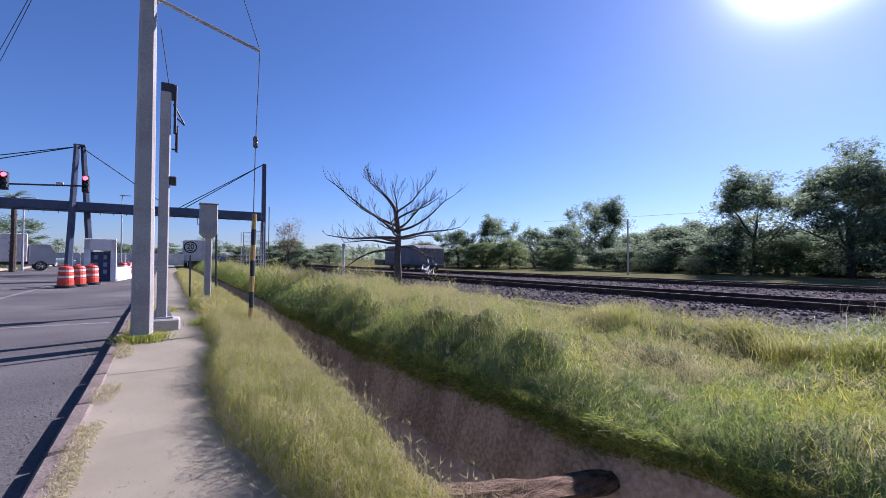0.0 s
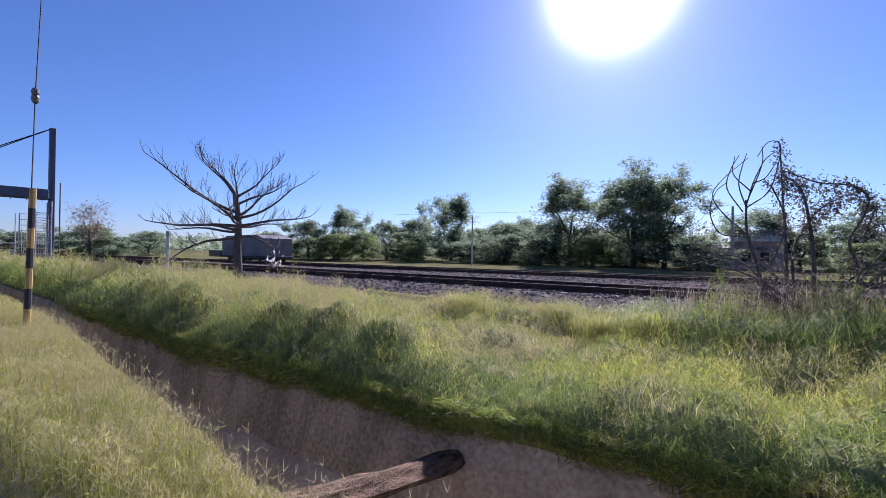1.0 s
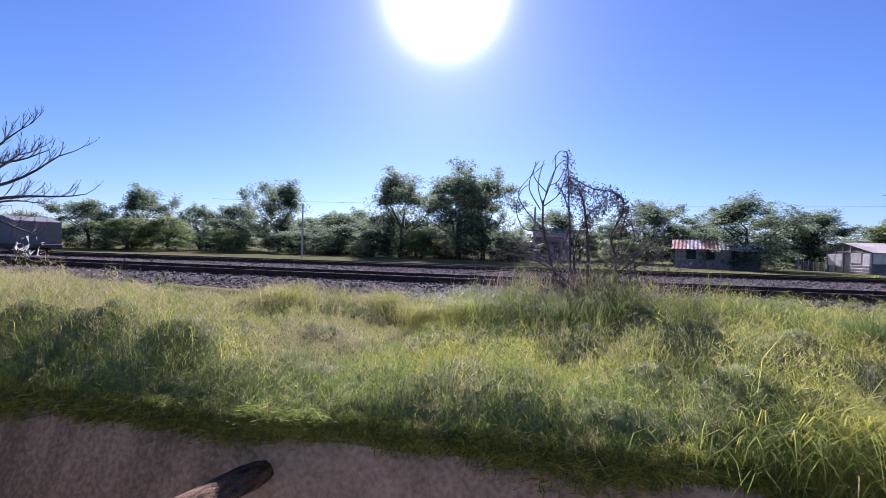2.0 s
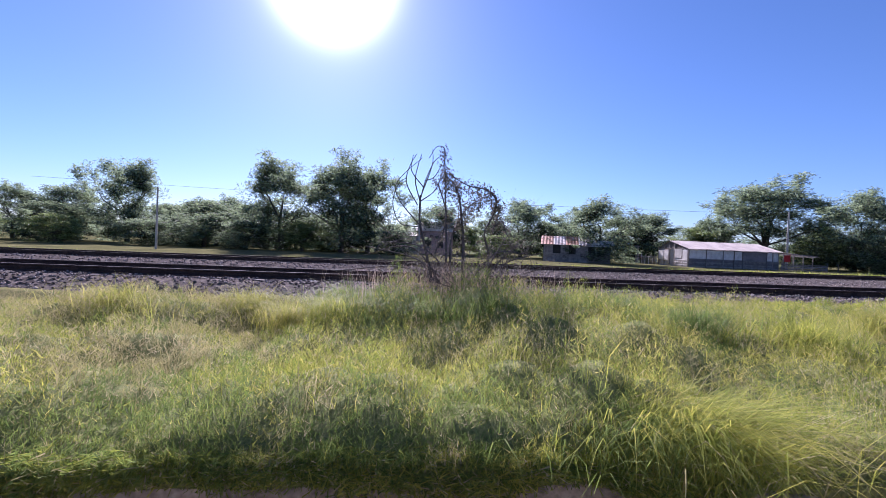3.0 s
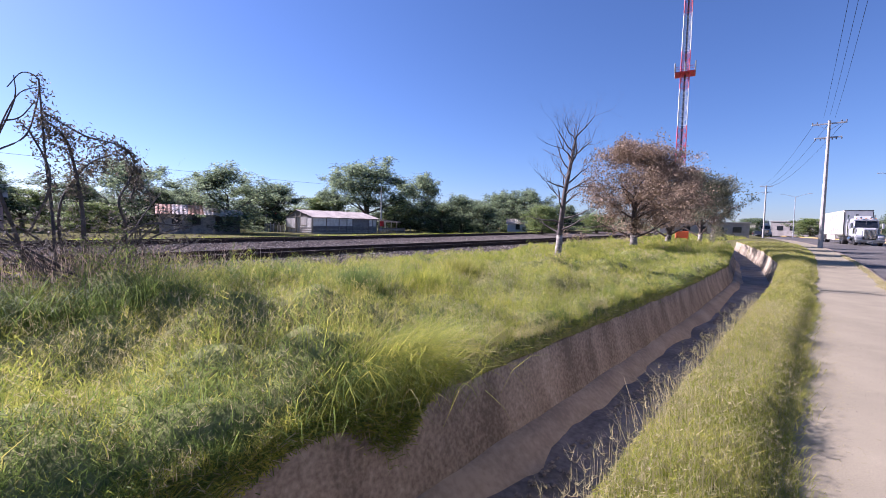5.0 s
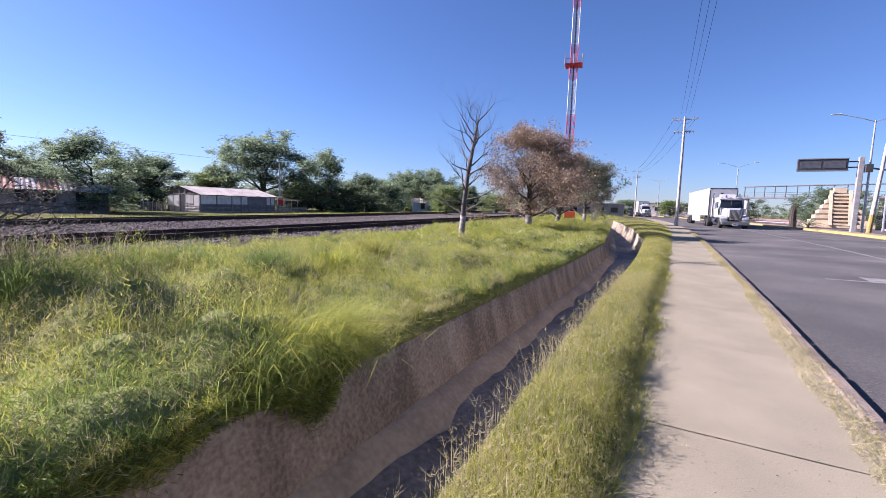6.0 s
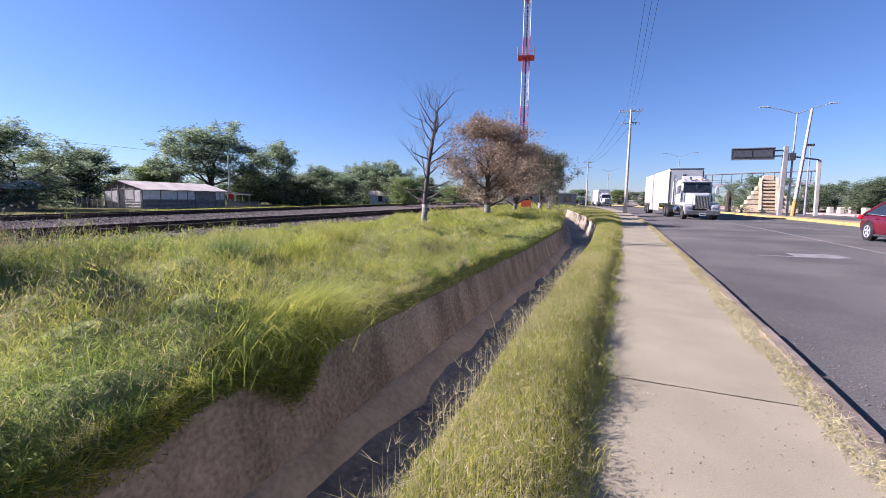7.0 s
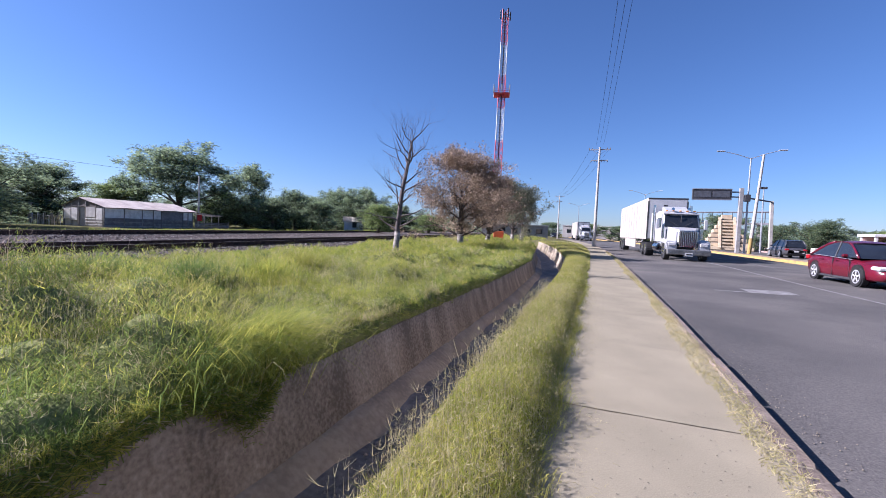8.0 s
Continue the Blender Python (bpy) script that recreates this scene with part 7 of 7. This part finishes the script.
    part("skirt", Geo().box((1.2, y0 - length * 0.55, 0.85), (0.05, length * 0.4, 0.75)).box((-1.2, y0 - length * 0.55, 0.85), (0.05, length * 0.4, 0.75)), TRAILW, tr)
    for x in (-1.0, 1.0):
        for yy in (y0 - length + 1.2, y0 - length + 2.5):
            wheel(t, x, yy, 0.5, 0.52)
        part("mud_flap", Geo().box((x, y0 - length + 0.4, 0.5), (0.6, 0.03, 0.7)), BLACK, t)
    return t


def sedan(label, paint, m, L=4.6, W=1.78, H=1.46, suv=False, name="car"):
    """A car with wheels, glasshouse and lamps; centre at the origin, heading +y."""
    t = thing(name, label, "car", m)
    h, w = L / 2, W / 2
    b = 0.95 if not suv else 1.08
    # lower body: rings from tail to nose, each (y, half width, underside, shoulder, crown)
    rings = [(-h, 0.72, 0.45, 0.72, 0.80), (-h + 0.06, 0.86, 0.32, 0.84, 0.97), (-h + 0.3, 0.95, 0.26, b - 0.07, b + 0.04), (-h + 0.8, 0.99, 0.22, b - 0.05, b + 0.05), (-h + 1.5, 1.0, 0.20, b - 0.06, b + 0.03),
             (-0.2, 1.0, 0.20, b - 0.09, b), (0.6, 1.0, 0.20, b - 0.12, b - 0.01), (1.05, 1.0, 0.20, b - 0.14, b - 0.02), (h - 0.75, 0.98, 0.22, b - 0.20, b - 0.09), (h - 0.3, 0.92, 0.24, b - 0.29, b - 0.19), (h - 0.08, 0.82, 0.26, b - 0.38, b - 0.30), (h, 0.68, 0.34, 0.50, 0.56)]
    cross = [(-0.86, 0), (-0.97, 0.12), (-1.0, 0.45), (-0.985, 0.75), (-0.93, 1.0), (-0.80, 1.5), (-0.4, 1.9), (0, 2.0), (0.4, 1.9), (0.80, 1.5), (0.93, 1.0), (0.985, 0.75), (1.0, 0.45), (0.97, 0.12), (0.86, 0)]
    vs = [(f * w * k, y, z0 + (zs - z0) * min(1, u) + (zc - zs) * max(0, u - 1)) for y, k, z0, zs, zc in rings for f, u in cross]
    n = len(cross)
    fs = [(i * n + k, i * n + (k + 1) % n, (i + 1) * n + (k + 1) % n, (i + 1) * n + k) for i in range(len(rings) - 1) for k in range(n)]
    fs += [tuple(range(n)), tuple(range((len(rings) - 1) * n, len(rings) * n))[::-1]]
    body = part("body", Geo().add(vs, fs), paint, t, smooth=True)
    # cabin: a curved side view, leaning inwards
    side = [(-h + 0.42, 0.0), (-h + 0.85, 0.45), (-h + 1.25, 0.80), (-h + 1.65, 0.96), (-0.25, 1.0), (0.1, 0.97), (0.38, 0.86), (0.75, 0.52), (1.25, 0.0)]
    if suv:
        side = [(-h + 0.12, 0.0), (-h + 0.25, 0.5), (-h + 0.45, 0.9), (-h + 0.8, 0.98), (-0.1, 1.0), (0.25, 0.97), (0.55, 0.85), (0.85, 0.5), (1.2, 0.0)]
    z = lambda u: b - 0.03 + (H - b + 0.03) * u
    wide = lambda u: w * (0.93 - 0.24 * u)
    n = len(side)
    vs = [(sx * wide(u), y, z(u)) for sx in (-1, 1) for y, u in side]
    part("glasshouse", Geo().add(vs, [(i, i + 1, n + i + 1, n + i) for i in range(n - 1)] + [tuple(range(n))[::-1], tuple(range(n, 2 * n)), (0, n, 2 * n - 1, n - 1)]), GLASS, t, "dark tinted glass")
    top = [(y, u) for y, u in side if u > 0.79]
    vs = [(f * (wide(u) + 0.012), y, z(u) + 0.012 + 0.035 * (1 - f * f)) for y, u in top for f in (-1, -0.9, -0.5, 0, 0.5, 0.9, 1)]
    vs += [(f * (wide(u) + 0.012), y, z(u) - 0.045) for y, u in top for f in (-1, -0.9, -0.5, 0, 0.5, 0.9, 1)]
    q, k = len(top), 7
    fs = [(i * k + j, i * k + j + 1, (i + 1) * k + j + 1, (i + 1) * k + j) for i in range(q - 1) for j in range(k - 1)]
    fs += [(i * k + j, (i + 1) * k + j, q * k + (i + 1) * k + j, q * k + i * k + j) for i in range(q - 1) for j in (0, k - 1)]
    part("roof", Geo().add(vs, fs), paint, t, smooth=True)
    CHR = mat("window_trim", (0.55, 0.55, 0.56), bump=0, rough=0.3, metal=0.7)
    for sx in (-1, 1):
        for pick, wd in ((side[:4], 0.05), (side[5:], 0.035)):
            part("pillar", Geo().tube([(sx * (wide(u) - 0.01), y, z(u)) for y, u in pick], wd, 8), paint, t, smooth=True)
        part("centre_pillar", Geo().tube([(sx * (wide(0) - 0.0), -0.12, z(0)), (sx * (wide(1) + 0.005), -0.25, z(0.98))], 0.03, 6), DARK, t)
        part("waist_trim", Geo().tube([(sx * (w * 0.955), -h + 0.75, b + 0.0), (sx * (w * 0.965), -0.2, b - 0.045), (sx * (w * 0.955), 0.95, b - 0.085)], 0.014, 5), CHR, t)
        part("sill", Geo().box((sx * (w - 0.05), 0, 0.22), (0.08, L * 0.5, 0.08), 0.02), DARK, t)
        part("door_seam", Geo().box((sx * (w * 0.985), -0.16, 0.58), (0.035, 0.012, 0.62)).box((sx * (w * 0.985), 0.88, 0.56), (0.035, 0.012, 0.58)), DARK, t)
        for y in (0.08, -0.92):
            part("door_handle", Geo().box((sx * (w + 0.0), y, 0.80), (0.05, 0.18, 0.03), 0.01), paint, t)
        part("wing_mirror", Geo().box((sx * (w + 0.06), 0.72, b + 0.03), (0.18, 0.12, 0.11), 0.04), paint, t)
        part("headlight", Geo().box((sx * (w - 0.26), h - 0.27, b - 0.31), (0.36, 0.42, 0.15), 0.05, pose(0, 0, 0)), mat("headlamp_glass", (0.5, 0.5, 0.5)), t)
        part("tail_light", Geo().box((sx * (w - 0.22), -h + 0.09, 0.82), (0.32, 0.18, 0.16), 0.03), mat("tail_red", (0.4, 0.01, 0.015), bump=0, rough=0.2), t)
        for y in (-1.36, 1.34):
            # black disc on the uncut body, painting the shade of a wheel well
            part("wheel_arch", Geo().lathe([(0.30, -0.02), (0.385, 0.008), (0.385, -0.03)], 24, pose(sx * (w - 0.005), y, 0.34, 0, 90 * sx, 0)), BLACK, t)
            wheel(t, sx * (w - 0.09), y, 0.33 if not suv else 0.37, 0.22, rim=mat("alloy", (0.50, 0.50, 0.51), (0.40, 0.40, 0.41), 0.35, 5, 0, 30, metal=0.25))
    part("front_grille", Geo().box((0, h - 0.02, 0.46), (0.9, 0.08, 0.16), 0.02), DARK, t)
    part("number_plate", Geo().box((0, -h - 0.005, 0.66), (0.36, 0.02, 0.16)), WHITE, t)
    return t


truck = semi_truck("white conventional semi truck with pale box trailer", 14.6)
truck_b = semi_truck("distant white semi truck with box trailer", 12.5)
suv = sedan("dark grey sport utility vehicle on the far carriageway", mat("dark_grey_enamel", (0.06, 0.06, 0.068), (0.045, 0.045, 0.05), 0.25, 1.5, 0, 20, spec=0.6), None, 4.7, 1.88, 1.72, True)
sedan("red saloon car waiting on the avenue", mat("red_enamel", (0.11, 0.006, 0.017), (0.085, 0.005, 0.013), 0.22, 1.5, 0, 20, spec=0.6), pose(-8.6, -17.5, -0.03, 0, 0, 0.5))
# parked and queued vehicles down the street
sedan("dark saloon car far down the street", mat("black_enamel", (0.02, 0.02, 0.022), bump=0, rough=0.25), pose(4.9, 58, -0.05, 0, 0, 4))
sedan("silver car beyond the gantry", mat("silver_enamel", (0.42, 0.42, 0.43), bump=0, rough=0.3, metal=0.5), pose(3.6, 66, -0.05, 0, 0, 4))
sedan("dark green pick-up sized car beside the median", mat("green_enamel", (0.05, 0.07, 0.06), bump=0, rough=0.3), pose(-12.2, 73, -0.05, 0, 0, -25), 4.8, 1.85, 1.75, True)
sedan("dark car far along the avenue", mat("black_enamel", (0.02, 0.02, 0.022)), pose(11.5, -128, -0.05, 0, 0, 14))


def box_truck(label, m):
    t = thing("box_truck", label, "truck", m)
    part("box", Geo().box((0, -1.2, 2.1), (2.4, 5.6, 2.5), 0.04), SHEETW, t)
    part("cab", Geo().prism([(1.7, 0.6), (3.5, 0.6), (3.5, 1.5), (3.1, 2.4), (1.7, 2.4)], -1.1, 1.1), CABW, t)
    part("windscreen", Geo().add([(-0.95, 3.52, 1.55), (0.95, 3.52, 1.55), (0.92, 3.16, 2.3), (-0.92, 3.16, 2.3)], [(0, 1, 2, 3)]), GLASS, t)
    part("chassis", Geo().box((0, 0, 0.7), (1.0, 7.0, 0.25)), DARK, t)
    for x in (-1.0, 1.0):
        for y in (-2.4, 2.5):
            wheel(t, x, y, 0.45, 0.3)
    return t


box_truck("white box truck parked beyond the median", pose(-12.6, 53, -0.05, 0, 0, -75))
box_truck("grey box truck far down the street", pose(2.9, 62, -0.05, 0, 0, 3))

# weeds at the foot of the poles
for px, py, nn in ((-0.62, 8.5, 1300), (0.55, 12.9, 900), (0.4, 9.9, 500), (-0.4, 12.5, 500)):
    a = rng.uniform(0, 6.283, nn)
    rr = np.abs(rng.normal(0, 0.16, nn)) + 0.08
    h = rng.uniform(0.04, 0.17, nn)
    blades("pole_weeds", px + rr * np.cos(a), py + rr * np.sin(a), 0.0 * a, h, rng.uniform(0.005, 0.012, nn), h * rng.uniform(0.3, 1.2, nn), GRASS, "low green weeds round the foot of a pole", toward=a)


def motions():
    """The moving traffic."""
    walk(truck, [(t, pose(x, y, -0.06, 0, 0, a)) for t, x, y, a in (
        (0.0, 6.5, -150, 14), (2.8, -0.5, -101, 10), (4.0, -2.6, -82, 8.5), (5.0, -3.9, -66, 7.5), (5.8, -4.6, -52.2, 6.8), (6.5, -4.95, -41.2, 6), (7.0, -5.0, -35.6, 5.2), (7.5, -5.0, -31.0, 4.6), (8.0, -5.0, -27.2, 4))])
    walk(truck_b, [(t, pose(-4.4 + float(bend(y)), y, -0.06, 0, 0, a)) for t, y, a in ((0.0, -205, 20), (3.0, -165, 16.5), (5.0, -138, 13.8), (6.5, -117, 11), (7.0, -110, 10.2), (7.5, -103, 9.5), (8.0, -96, 8.6))])
    walk(suv, [(t, pose(-18.0, -44.3 - 12.8 * (t - 7.5), -0.1, 0, 0, 180)) for t in (0.0, 2.0, 4.0, 6.0, 7.0, 7.5, 8.0)])


motions()
